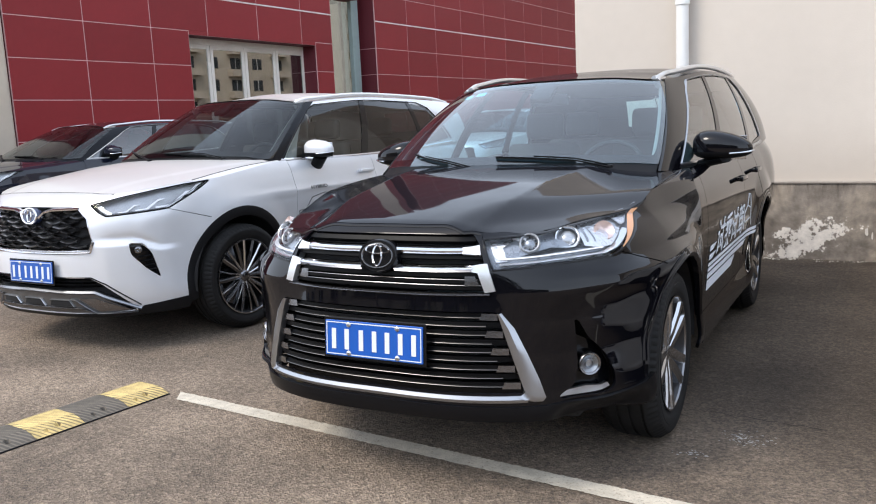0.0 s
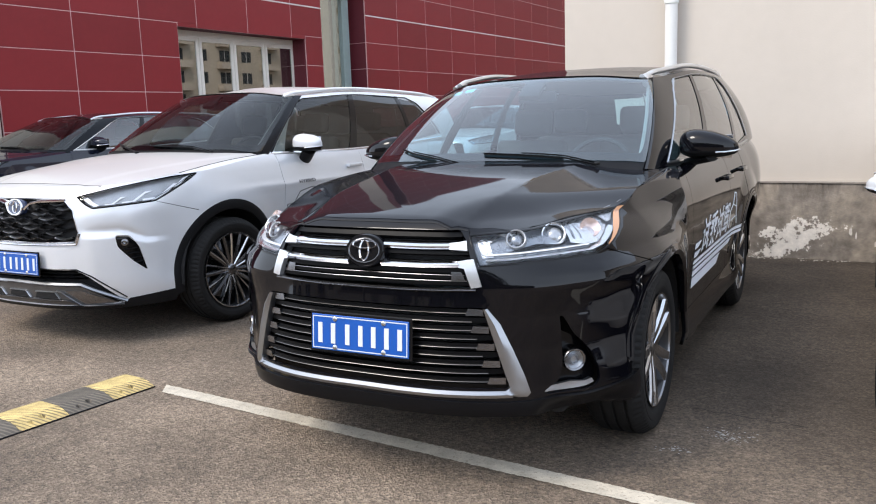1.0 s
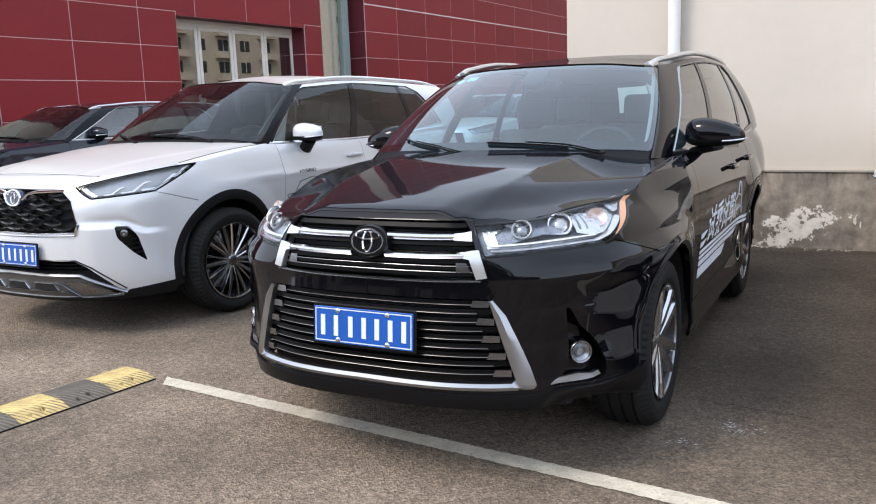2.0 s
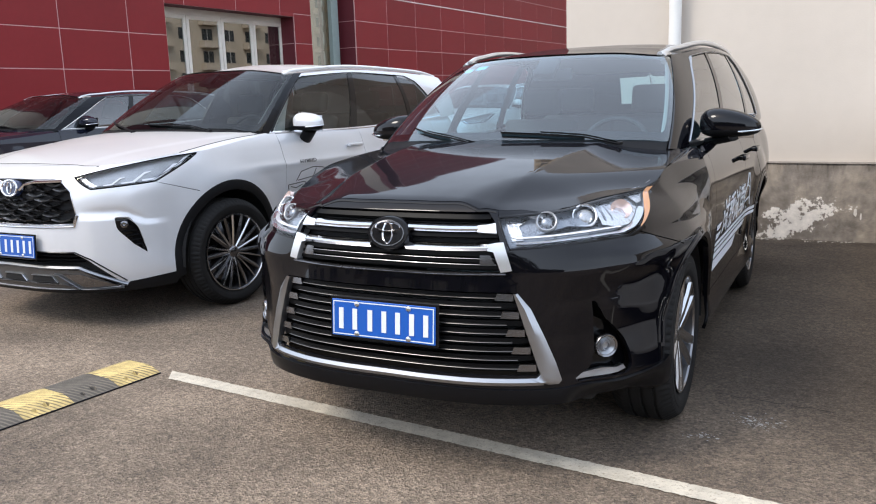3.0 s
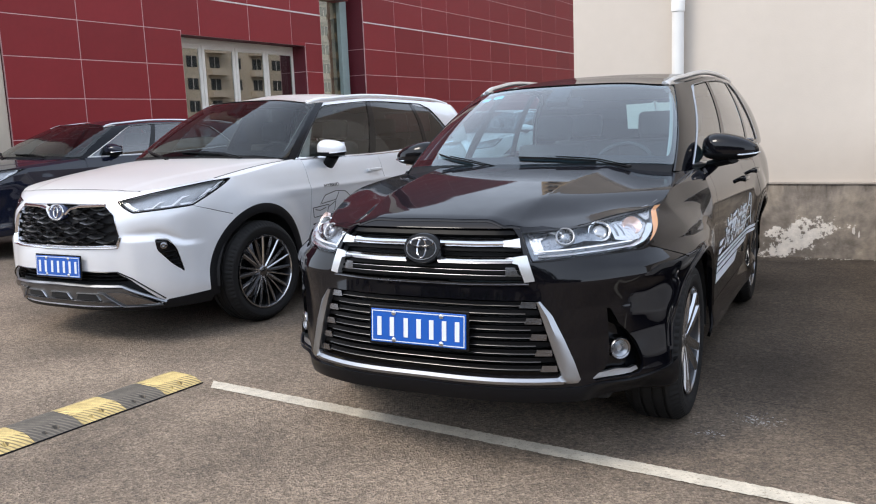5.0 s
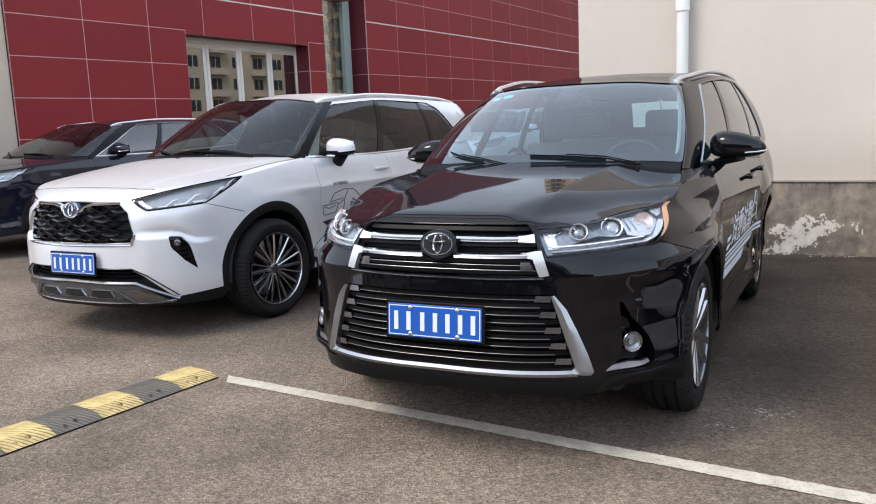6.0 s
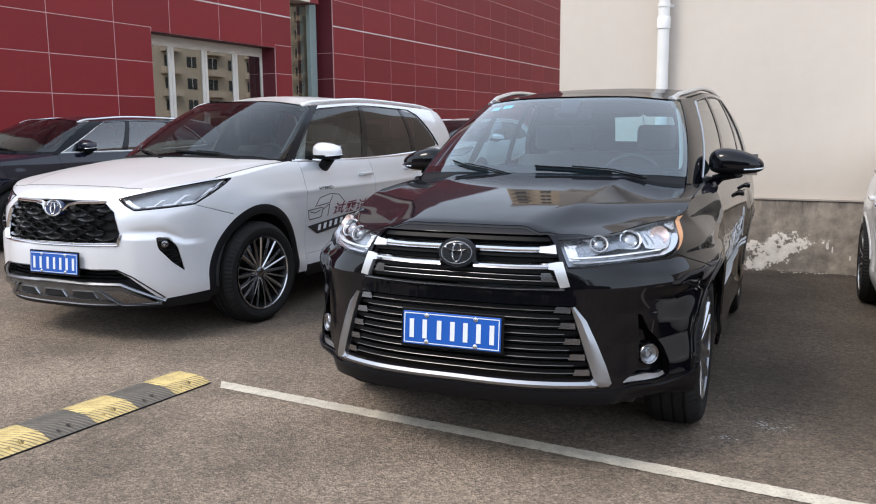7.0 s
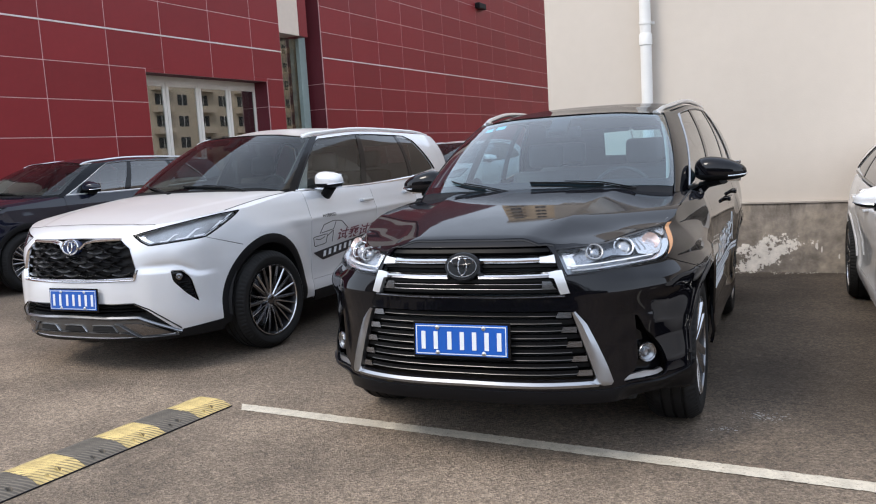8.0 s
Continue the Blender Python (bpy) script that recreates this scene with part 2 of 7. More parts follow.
class Wrap:
    """The lower body: a rounded plan outline, drawn in by a profile of the height."""

    def __init__(self, plan, front, side, rear, extra=None):
        p = np.array(plan, float)
        t = np.concatenate([[0], np.cumsum(np.hypot(*np.diff(p, axis=0).T))])
        c = curve(np.column_stack([t, p]))
        tt = np.linspace(0, t[-1], 1200)
        q = c(tt)
        self.s = np.concatenate([[0], np.cumsum(np.hypot(*np.diff(q, axis=0).T))])
        self.x, self.y = q[:, 0], q[:, 1]
        d = np.gradient(q, axis=0)
        d /= np.hypot(d[:, 0], d[:, 1])[:, None]
        k = np.ones(31) / 31
        nx, ny = d[:, 1], -d[:, 0]
        pad = lambda a, e: np.convolve(np.concatenate([e * a[15:0:-1], a, e * a[-2:-17:-1]]), k, "valid")
        nx, ny = pad(nx, -1), pad(ny, 1)
        l = np.hypot(nx, ny)
        self.nx, self.ny = nx / l, ny / l
        self.front, self.side, self.rear, self.extra = curve(front), curve(side), curve(rear), extra

    def at(self, s, z, out=0.0):
        s, z = np.asarray(s, float), np.asarray(z, float)
        a, sg = np.abs(s), np.where(np.asarray(s) < 0, -1.0, 1.0)
        x, y = np.interp(a, self.s, self.x), np.interp(a, self.s, self.y)
        nx, ny = np.interp(a, self.s, self.nx), np.interp(a, self.s, self.ny)
        w = ny * ny
        off = np.where(ny < 0, self.front(z), self.rear(z)) * w + self.side(z) * (1 - w)
        if self.extra is not None:
            off = off + self.extra(a, z, x, y)
        off = off - out
        return np.stack([sg * (x - nx * off), y - ny * off, z + 0 * x], -1)

    def at_y(self, y):
        lo = np.argmax(self.x > self.x.max() - 0.25)
        return float(np.interp(y, self.y[lo:], self.s[lo:]))

    def at_x(self, x):
        i = np.argmax(self.x)
        return float(np.interp(x, self.x[: i + 1], self.s[: i + 1]))


class House:
    """The greenhouse: a lower and an upper outline by station, with a slight bow between."""

    def __init__(self, low, high, bow=0.03):
        n = np.arange(len(low), dtype=float)[:, None]
        mirror = lambda a: np.vstack([np.column_stack([-n[1:][::-1][-2:], np.array(a)[1:3][::-1] * [-1, 1, 1]]), np.column_stack([n, a])])
        self.lo, self.hi, self.bow = curve(mirror(np.array(low, float))), curve(mirror(np.array(high, float))), bow

    def at(self, u, v, out=0.0):
        u, v = np.asarray(u, float), np.asarray(v, float)
        a, sg = np.abs(u), np.where(u < 0, -1.0, 1.0)
        lo, hi = self.lo(a), self.hi(a)
        e = 1e-3
        d = (self.lo(a + e) - self.lo(a - e)) + (self.hi(a + e) - self.hi(a - e))
        nx, ny = d[..., 1], -d[..., 0]
        l = np.hypot(nx, ny) + 1e-9
        p = lo + (hi - lo) * v[..., None]
        b = 4 * v * (1 - v) * self.bow + out
        p = p + np.stack([nx / l * b, ny / l * b, 0.5 * b], -1)
        p[..., 0] *= sg
        return p
# ---- end of surfaces ----


def inside(px, py, loops):
    c = np.zeros(px.shape, bool)
    for loop in loops:
        a = np.array(loop)
        b = np.roll(a, -1, axis=0)
        for (x0, y0), (x1, y1) in zip(a, b):
            if y0 == y1:
                continue
            hit = (y0 > py) != (y1 > py)
            c ^= hit & (px < (x1 - x0) * (py - y0) / (y1 - y0) + x0)
    return c


def rounded(loop, r, seg=4):
    """The outline with its corners rounded by about r."""
    out = []
    n = len(loop)
    for i in range(n):
        p, a, b = Vector(loop[i]), Vector(loop[i - 1]), Vector(loop[(i + 1) % n])
        d1, d2 = a - p, b - p
        k = min(r, d1.length * 0.45, d2.length * 0.45)
        s, e = p + d1.normalized() * k, p + d2.normalized() * k
        for j in range(seg + 1):
            t = j / seg
            out.append(tuple(s * (1 - t) ** 2 + p * 2 * t * (1 - t) + e * t * t))
    return out


def arc(cu, cv, r, a0, a1, n=24, rv=None):
    rv = rv or r
    return [(cu + r * math.cos(radians(a0 + (a1 - a0) * i / n)), cv + rv * math.sin(radians(a0 + (a1 - a0) * i / n))) for i in range(n + 1)]


def panel(name, loops, surf, material, parent, step=(0.03, 0.03), depth=0.015, label="", out=0.0, flip=False):
    """A sheet cut to the outlines (first the outer, then holes) in a surface's own two coordinates, with a turned-in rim."""
    from mathutils.geometry import delaunay_2d_cdt
    su, sv = step
    dense = []
    for loop in loops:
        d = []
        for (u0, v0), (u1, v1) in zip(loop, loop[1:] + loop[:1]):
            k = max(1, int(math.ceil(math.hypot((u1 - u0) / su, (v1 - v0) / sv))))
            d += [(u0 + (u1 - u0) * i / k, v0 + (v1 - v0) * i / k) for i in range(k)]
        dense.append(d)
    pts, edges = [], []
    for d in dense:
        b = len(pts)
        pts += d
        edges += [(b + i, b + (i + 1) % len(d)) for i in range(len(d))]
    border = np.array(pts)
    u0, v0 = border.min(0)
    u1, v1 = border.max(0)
    gu, gv = np.meshgrid(np.arange(u0 + su / 2, u1, su), np.arange(v0 + sv / 2, v1, sv))
    gu, gv = gu.ravel(), gv.ravel()
    ok = inside(gu, gv, dense)
    gu, gv = gu[ok], gv[ok]
    if len(gu):
        keep = np.ones(len(gu), bool)
        for b in border:
            keep &= ((gu - b[0]) / su) ** 2 + ((gv - b[1]) / sv) ** 2 > 0.25
        pts += list(zip(gu[keep], gv[keep]))
    res = delaunay_2d_cdt([Vector((p[0] / su, p[1] / sv)) for p in pts], edges, [], 0, 1e-5)
    P = np.array([(p.x * su, p.y * sv) for p in res[0]])
    F = np.array([f for f in res[2] if len(f) == 3])
    C = P[F].mean(1)
    F = F[inside(C[:, 0], C[:, 1], dense)]
    fn = (lambda u, v: surf(u, v, out)) if out else surf
    X = fn(P[:, 0], P[:, 1])
    eu, ev = su * 0.05, sv * 0.05
    N = np.cross(fn(P[:, 0] + eu, P[:, 1]) - fn(P[:, 0] - eu, P[:, 1]), fn(P[:, 0], P[:, 1] + ev) - fn(P[:, 0], P[:, 1] - ev))
    N /= np.linalg.norm(N, axis=1)[:, None] + 1e-12
    if flip:
        N = -N
    g = np.cross(X[F[:, 1]] - X[F[:, 0]], X[F[:, 2]] - X[F[:, 0]])
    back = (g * N[F[:, 0]]).sum(1) < 0
    F[back] = F[back][:, ::-1]
    verts, faces, norms = list(X), [tuple(int(i) for i in f) for f in F], list(N)
    if depth:
        count = {}
        for f in faces:
            for a, b in ((f[0], f[1]), (f[1], f[2]), (f[2], f[0])):
                count[(a, b)] = 1
        rim = [(a, b) for a, b in count if (b, a) not in count]
        acc = {}
        for a, b in rim:
            e = np.cross(X[b] - X[a], N[a])
            e /= np.linalg.norm(e) + 1e-12
            for i in (a, b):
                acc[i] = acc.get(i, 0) + e
        idx = {}
        for i, e in acc.items():
            e = e / (np.linalg.norm(e) + 1e-12)
            idx[i] = len(verts)
            verts += [X[i], X[i] - N[i] * depth]
            norms += [e, e]
        for a, b in rim:
            faces.append((idx[b], idx[a], idx[a] + 1, idx[b] + 1))
    return part(name, verts, faces, material, parent, label, norms)


def flare(hubs, z0, r, amount):
    """Wheel arches that swell outwards round the hubs."""
    def f(s, z, x, y):
        o = 0
        for h in hubs:
            d = np.hypot(y - h, z - z0)
            o = o - amount * fade(r + 0.22, r + 0.02, d) * fade(0.20, 0.42, z) * (np.abs(x) > 0.7)
        return o
    return f


def sculpt(hubs, z0, r, amount):
    """Swollen arches, and a ledge below the lamps that turns down round the fog lamps."""
    g = flare(hubs, z0, r, amount)

    def f(s, z, x, y):
        o = g(s, z, x, y)
        zl = 0.725 - 0.06 * fade(0.80, 1.0, s)
        ledge = fade(zl + 0.035, zl - 0.02, z) * fade(0.50, 0.66, s) * fade(1.16, 1.02, s) * fade(0.30, 0.46, z)
        crease = 0.012 * np.exp(-((z - 0.93) / 0.03) ** 2) * fade(1.5, 2.2, s) * fade(5.6, 5.0, s)
        # the upper bumper overhangs a hollow that leads to the fog lamp
        hollow = 0.016 * np.exp(-((z - zl - 0.028) / 0.026) ** 2) * fade(0.56, 0.72, s) * fade(1.0, 0.86, s)
        return o - 0.020 * ledge - crease + hollow
    return f


def shoulder(hubs, z0, r, amount):
    """Swollen arches, and a lip under the lamps whose upper side leans back to them."""
    g = flare(hubs, z0, r, amount)

    def f(s, z, x, y):
        a = np.abs(s)
        lip = np.interp(z, [0.55, 0.68, 0.76, 0.785, 0.87], [0, 0.008, 0.022, 0.022, 0.0])
        wing = np.interp(z, [0.55, 0.70, 0.82, 0.85, 1.0], [0, 0.008, 0.022, 0.022, 0.0])
        k = fade(0.92, 1.12, a)
        tuck = 0.05 * fade(3.55, 3.85, y) * fade(0.80, 0.55, z)
        # the lamps sit back from the bumper and lean back to the hood; the bumper's corners stand out square below
        rake = np.interp(a, [0.36, 0.55, 0.75, 1.0, 1.2, 1.4, 2.0], [0.0, 0.085, 0.112, 0.100, 0.075, 0.040, 0.0])
        t = np.clip((z - 0.86) / 0.135, 0.0, 2.0)
        lean = np.where(t < 0.9, t ** 3, 0.729 + 2.43 * (np.minimum(t, 1.06) - 0.9) + 0.5 * np.maximum(t - 1.06, 0.0))
        inset = 0.030 * fade(0.815, 0.875, z) * fade(0.62, 0.95, a) * fade(2.05, 1.45, a) + rake * lean
        corner = fade(0.74, 0.90, a) * fade(1.34, 1.08, a) * (0.022 * fade(0.74, 0.62, z) + 0.020 * fade(0.56, 0.44, z)) + 0.020 * fade(0.84, 1.0, a) * fade(1.34, 1.12, a) * np.exp(-((z - 0.79) / 0.06) ** 2)
        tuck = tuck + 0.085 * fade(0.385, 0.29, z) * fade(0.66, 0.88, a) * fade(1.14, 1.0, a)
        return g(s, z, x, y) + tuck + inset - corner - (lip * (1 - k) + wing * k) * fade(0.44, 0.72, a) * fade(1.95, 1.35, a)
    return f


BLACK = dict(
    form=shoulder, band=0.042, crease=(0.345, 0.115, 0.028, 0.27), roll=0.026, swell=0.026, lip=0.312, hub=(0.862, 3.44), r=0.368, arch=0.425, track=0.806, zbot=0.25, door=2.66,
    plan=[(0, -0.075), (0.2, -0.07), (0.4, -0.04), (0.58, 0.03), (0.72, 0.14), (0.82, 0.28), (0.89, 0.46), (0.935, 0.7), (0.95, 0.95), (0.957, 1.6), (0.962, 2.6), (0.975, 3.6), (0.965, 4.2), (0.90, 4.54), (0.74, 4.70), (0.4, 4.76), (0, 4.77)],
    front=[(0.15, 0.16), (0.24, 0.05), (0.33, 0.0), (0.4, 0.0), (0.6, 0.02), (0.75, 0.045), (0.85, 0.06), (0.95, 0.095), (1.0, 0.13), (1.06, 0.22), (1.12, 0.4)],
    side=[(0.15, 0.08), (0.24, 0.03), (0.3, 0.015), (0.42, 0.03), (0.6, 0.02), (0.75, 0.005), (0.86, 0.0), (0.95, 0.008), (1.02, 0.022), (1.08, 0.045), (1.14, 0.085), (1.2, 0.14)],
    rear=[(0.15, 0.1), (0.3, 0.0), (0.6, 0.0), (0.75, 0.05), (0.9, 0.06), (1.14, 0.09)],
    hood=[(-0.1, 0.955), (0.0, 0.973), (0.1, 1.000), (0.35, 1.051), (0.7, 1.104), (1.15, 1.150), (1.5, 1.170)],
    low=[(0, 1.11, 1.16), (0.40, 1.14, 1.16), (0.66, 1.235, 1.15), (0.80, 1.44, 1.13), (0.875, 2.5, 1.115), (0.90, 3.5, 1.135), (0.885, 4.3, 1.18), (0.70, 4.64, 1.19), (0, 4.70, 1.2)],
    high=[(0, 1.91, 1.605), (0.34, 1.93, 1.60), (0.57, 1.995, 1.578), (0.635, 2.22, 1.588), (0.69, 2.8, 1.64), (0.705, 3.5, 1.64), (0.69, 4.12, 1.60), (0.52, 4.36, 1.57), (0, 4.38, 1.565)],
    lamp=([(0.441, 0.965), (0.484, 0.857)], [(0.734, 0.872), (0.991, 0.874), (1.042, 0.889)], [(1.179, 0.949), (1.30, 1.002), (1.38, 1.030), (1.43, 1.043)], [(1.33, 1.05), (1.26, 1.05), (1.16, 1.04), (1.08, 1.03), (0.90, 1.01), (0.743, 1.0)]), seam=(1.278, 0.81), glass=((-2.62, 2.62), (2.45, 2.45), (3.14, 3.24), (3.79, 3.80), (3.88, 3.89), (4.71, 4.76), (4.81, 4.86), (5.30, 5.10)),
    roof=0.048)

WHITE = dict(
    form=sculpt, nose=0.15, shift=-0.01, steer=-6.0, ridge=0.005, shut=0.85, hub=(0.98, 3.83), r=0.375, arch=0.440, track=0.872, zbot=0.26, door=2.74,
    plan=[(0, -0.06), (0.2, -0.055), (0.4, -0.025), (0.58, 0.05), (0.72, 0.17), (0.82, 0.32), (0.895, 0.52), (0.94, 0.75), (0.955, 1.0), (0.955, 1.6), (0.96, 2.6), (0.965, 3.6), (0.955, 4.4), (0.90, 4.72), (0.76, 4.90), (0.4, 4.97), (0, 4.98)],
    front=[(0.15, 0.16), (0.26, 0.04), (0.33, 0.01), (0.42, 0.0), (0.6, 0.0), (0.75, 0.02), (0.88, 0.05), (0.97, 0.1), (1.03, 0.16), (1.08, 0.26), (1.14, 0.42)],
    side=[(0.15, 0.08), (0.26, 0.03), (0.34, 0.02), (0.45, 0.035), (0.6, 0.03), (0.78, 0.008), (0.88, 0.0), (0.98, 0.012), (1.05, 0.03), (1.12, 0.055), (1.18, 0.095), (1.24, 0.15)],
    rear=[(0.15, 0.1), (0.3, 0.0), (0.6, 0.0), (0.75, 0.05), (0.9, 0.06), (1.18, 0.09)],
    hood=[(-0.1, 0.98), (0.0, 1.005), (0.1, 1.035), (0.35, 1.095), (0.7, 1.14), (1.15, 1.175), (1.5, 1.195)],
    low=[(0, 1.16, 1.18), (0.40, 1.21, 1.18), (0.66, 1.33, 1.17), (0.80, 1.52, 1.15), (0.872, 2.6, 1.145), (0.89, 3.6, 1.165), (0.88, 4.54, 1.21), (0.74, 4.84, 1.23), (0, 4.92, 1.24)],
    high=[(0, 2.0, 1.67), (0.34, 2.04, 1.665), (0.57, 2.12, 1.635), (0.635, 2.32, 1.63), (0.68, 2.9, 1.665), (0.69, 3.6, 1.658), (0.70, 4.50, 1.622), (0.60, 4.80, 1.59), (0, 4.86, 1.59)],
    lamp=([(0.530, 0.975), (0.595, 0.930)], [(0.652, 0.900), (1.055, 0.925)], [(1.335, 1.048), (1.405, 1.094)], [(1.2, 1.072), (1.0, 1.050), (0.79, 1.020)]), seam=(1.36, 0.835), glass=((-3.02, 3.02), (2.66, 2.66), (3.17, 2.97), (4.03, 4.02), (4.13, 4.12), (5.06, 5.10), (5.13, 5.16), (5.66, 5.40)), wtop=0.915,
    roof=0.055)


WHITE_AT = (-3.30, 0.885, -1.0)    # x, y, turn of the white car


def shapes(spec):
    w = Wrap(spec["plan"], spec["front"], spec["side"], spec["rear"], spec.get("form", flare)(spec["hub"], spec["r"], spec["arch"], spec.get("swell", 0.02)))
    h = House(spec["low"], spec["high"])
    zc = curve(spec["hood"])

    lift = spec.get("ridge", 0.014)

    def hood(x, y, out=0.0):
        x, y = np.asarray(x, float), np.asarray(y, float)
        a = np.abs(x)
        z = zc(y) - 0.05 * (a / 0.85) ** 2.2 - 0.035 * fade(0.84, 0.97, a)
        ridge = 0.40 + 0.30 * np.clip(y, 0, 1.2)
        if "crease" in spec:
            # a sharp crease; outboard of it the sheet falls off steeply and flattens again
            x0, slope, high, wide = spec["crease"]
            ridge = x0 + slope * y
            fall = sum((1 - np.clip((a - ridge + d) / wide, 0, 1)) ** 2 for d in (-0.008, 0.0, 0.008)) / 3
            z = z + high * fall * fade(-0.08, 0.12, y)
        else:
            z = z + lift * fade(ridge + 0.05, ridge - 0.03, a) * fade(-0.05, 0.2, y)
        # the hood's corners roll down to the leaning lamps
        d = (1.05 * a - 0.23 - y) / 1.45
        z = z - spec.get("roll", 0.0) * (1 + 0.3 * fade(0.4, 0.65, y)) * fade(-0.17, 0.02, d) * fade(1.03, 0.80, y) * fade(0.24, 0.42, a)
        return np.stack([x, y, z + out], -1)
    return w, h, hood
NAVY = dict(WHITE, low=list(WHITE["low"]), arch=0.42, roof=0.03, form=flare, glass=((-3.09, 3.09), (2.88, 2.88), (3.25, 3.40)) + WHITE["glass"][3:])
NAVY["high"] = [(x * 0.98, y - 0.05 + max(0.0, 0.22 - 0.04 * i), z - 0.075) for i, (x, y, z) in enumerate(WHITE["high"])]
SEDAN = dict(WHITE, form=flare, r=0.335, arch=0.36, zbot=0.18)
SEDAN["low"] = [(x, y, z - 0.17) for x, y, z in WHITE["low"]]
SEDAN["high"] = [(x * 0.86, y + 0.1, z - 0.28) for x, y, z in WHITE["high"]]
SEDAN["hood"] = [(y, z - 0.17) for y, z in WHITE["hood"]]
for k in ("front", "side", "rear"):
    SEDAN[k] = [(z - 0.13 * min(1.0, z), v) for z, v in WHITE[k]]
SEDAN["lamp"] = tuple([(a, b - 0.16) for a, b in q] for q in WHITE["lamp"])
SEDAN["seam"] = (1.36, 0.68)
# the white car's scuttle stands higher than that of the cars shaped after it
WHITE["hood"] = [(-0.1, 0.98), (0.0, 1.005), (0.1, 1.035), (0.35, 1.098), (0.7, 1.152), (1.15, 1.203), (1.5, 1.224)]
WHITE["low"][:4] = [(0, 1.16, 1.208), (0.40, 1.21, 1.208), (0.66, 1.33, 1.198), (0.80, 1.52, 1.168)]
# ---- end of shapes ----


# ---------------- the place: materials ----------------
def asphalt():
    m = bpy.data.materials.new("asphalt")
    m.use_nodes = True
    nt = m.node_tree
    L, N = nt.links.new, nt.nodes.new
    b = nt.nodes["Principled BSDF"]
    b.inputs["Roughness"].default_value = 0.88
    tc = N("ShaderNodeTexCoord")
    big = N("ShaderNodeTexNoise")
    big.inputs["Scale"].default_value, big.inputs["Detail"].default_value, big.inputs["Roughness"].default_value = 0.9, 9, 0.66
    mid = N("ShaderNodeTexNoise")
    mid.inputs["Scale"].default_value, mid.inputs["Detail"].default_value, mid.inputs["Roughness"].default_value = 24, 8, 0.68
    grit = N("ShaderNodeTexVoronoi")
    grit.inputs["Scale"].default_value = 105
    fine = N("ShaderNodeTexNoise")
    fine.inputs["Scale"].default_value, fine.inputs["Detail"].default_value = 60, 8
    fine.inputs["Roughness"].default_value = 0.7
    for t in (big, mid, grit, fine):
        L(tc.outputs["Object"], t.inputs["Vector"])
    r1 = N("ShaderNodeValToRGB")
    r1.color_ramp.elements[0].position, r1.color_ramp.elements[1].position = 0.38, 0.62
    r1.color_ramp.elements[0].color, r1.color_ramp.elements[1].color = (0.182, 0.139, 0.102, 1), (0.346, 0.266, 0.196, 1)
    L(big.outputs[0], r1.inputs[0])
    r2 = N("ShaderNodeMapRange")
    r2.inputs[1].default_value, r2.inputs[2].default_value, r2.inputs[3].default_value, r2.inputs[4].default_value = 0.34, 0.62, 0.70, 1.20
    L(mid.outputs[0], r2.inputs[0])
    r3 = N("ShaderNodeMapRange")
    r3.inputs[1].default_value, r3.inputs[2].default_value, r3.inputs[3].default_value, r3.inputs[4].default_value = 0.1, 0.9, 0.70, 1.30
    sep = N("ShaderNodeSeparateColor")
    L(grit.outputs["Color"], sep.inputs[0])
    L(sep.outputs[0], r3.inputs[0])
    mu = N("ShaderNodeMath")
    mu.operation = "MULTIPLY"
    L(r2.outputs[0], mu.inputs[0])
    L(r3.outputs[0], mu.inputs[1])
    r4 = N("ShaderNodeMapRange")
    r4.inputs[1].default_value, r4.inputs[2].default_value, r4.inputs[3].default_value, r4.inputs[4].default_value = 0.34, 0.62, 0.66, 1.22
    L(fine.outputs[0], r4.inputs[0])
    mu4 = N("ShaderNodeMath")
    mu4.operation = "MULTIPLY"
    L(mu.outputs[0], mu4.inputs[0])
    L(r4.outputs[0], mu4.inputs[1])
    mu = mu4
    # bay asphalt darker to the rear right; shade by cars and wall painted in
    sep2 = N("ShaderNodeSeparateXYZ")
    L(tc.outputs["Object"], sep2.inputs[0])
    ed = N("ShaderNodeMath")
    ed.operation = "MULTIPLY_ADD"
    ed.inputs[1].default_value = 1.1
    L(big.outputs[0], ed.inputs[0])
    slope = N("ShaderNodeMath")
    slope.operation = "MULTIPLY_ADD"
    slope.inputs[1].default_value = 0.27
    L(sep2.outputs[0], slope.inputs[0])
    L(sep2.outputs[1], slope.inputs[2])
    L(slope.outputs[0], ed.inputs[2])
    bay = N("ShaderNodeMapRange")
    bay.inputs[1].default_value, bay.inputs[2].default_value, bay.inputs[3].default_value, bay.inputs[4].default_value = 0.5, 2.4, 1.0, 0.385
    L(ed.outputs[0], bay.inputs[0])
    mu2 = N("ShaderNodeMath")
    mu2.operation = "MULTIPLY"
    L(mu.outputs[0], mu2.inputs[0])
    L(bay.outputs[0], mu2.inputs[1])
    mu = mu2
    mx = N("ShaderNodeMix")
    mx.data_type, mx.blend_type = "RGBA", "MULTIPLY"
    mx.inputs[0].default_value = 1
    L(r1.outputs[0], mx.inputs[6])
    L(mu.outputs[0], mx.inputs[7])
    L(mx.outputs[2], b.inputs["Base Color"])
    ad = N("ShaderNodeMath")
    ad.operation = "MULTIPLY_ADD"
    ad.inputs[1].default_value = 0.6
    L(grit.outputs["Distance"], ad.inputs[0])
    L(fine.outputs[0], ad.inputs[2])
    bp = N("ShaderNodeBump")
    bp.inputs["Strength"].default_value, bp.inputs["Distance"].default_value = 1.0, 0.014
    ad2 = N("ShaderNodeMath")
    ad2.operation = "MULTIPLY_ADD"
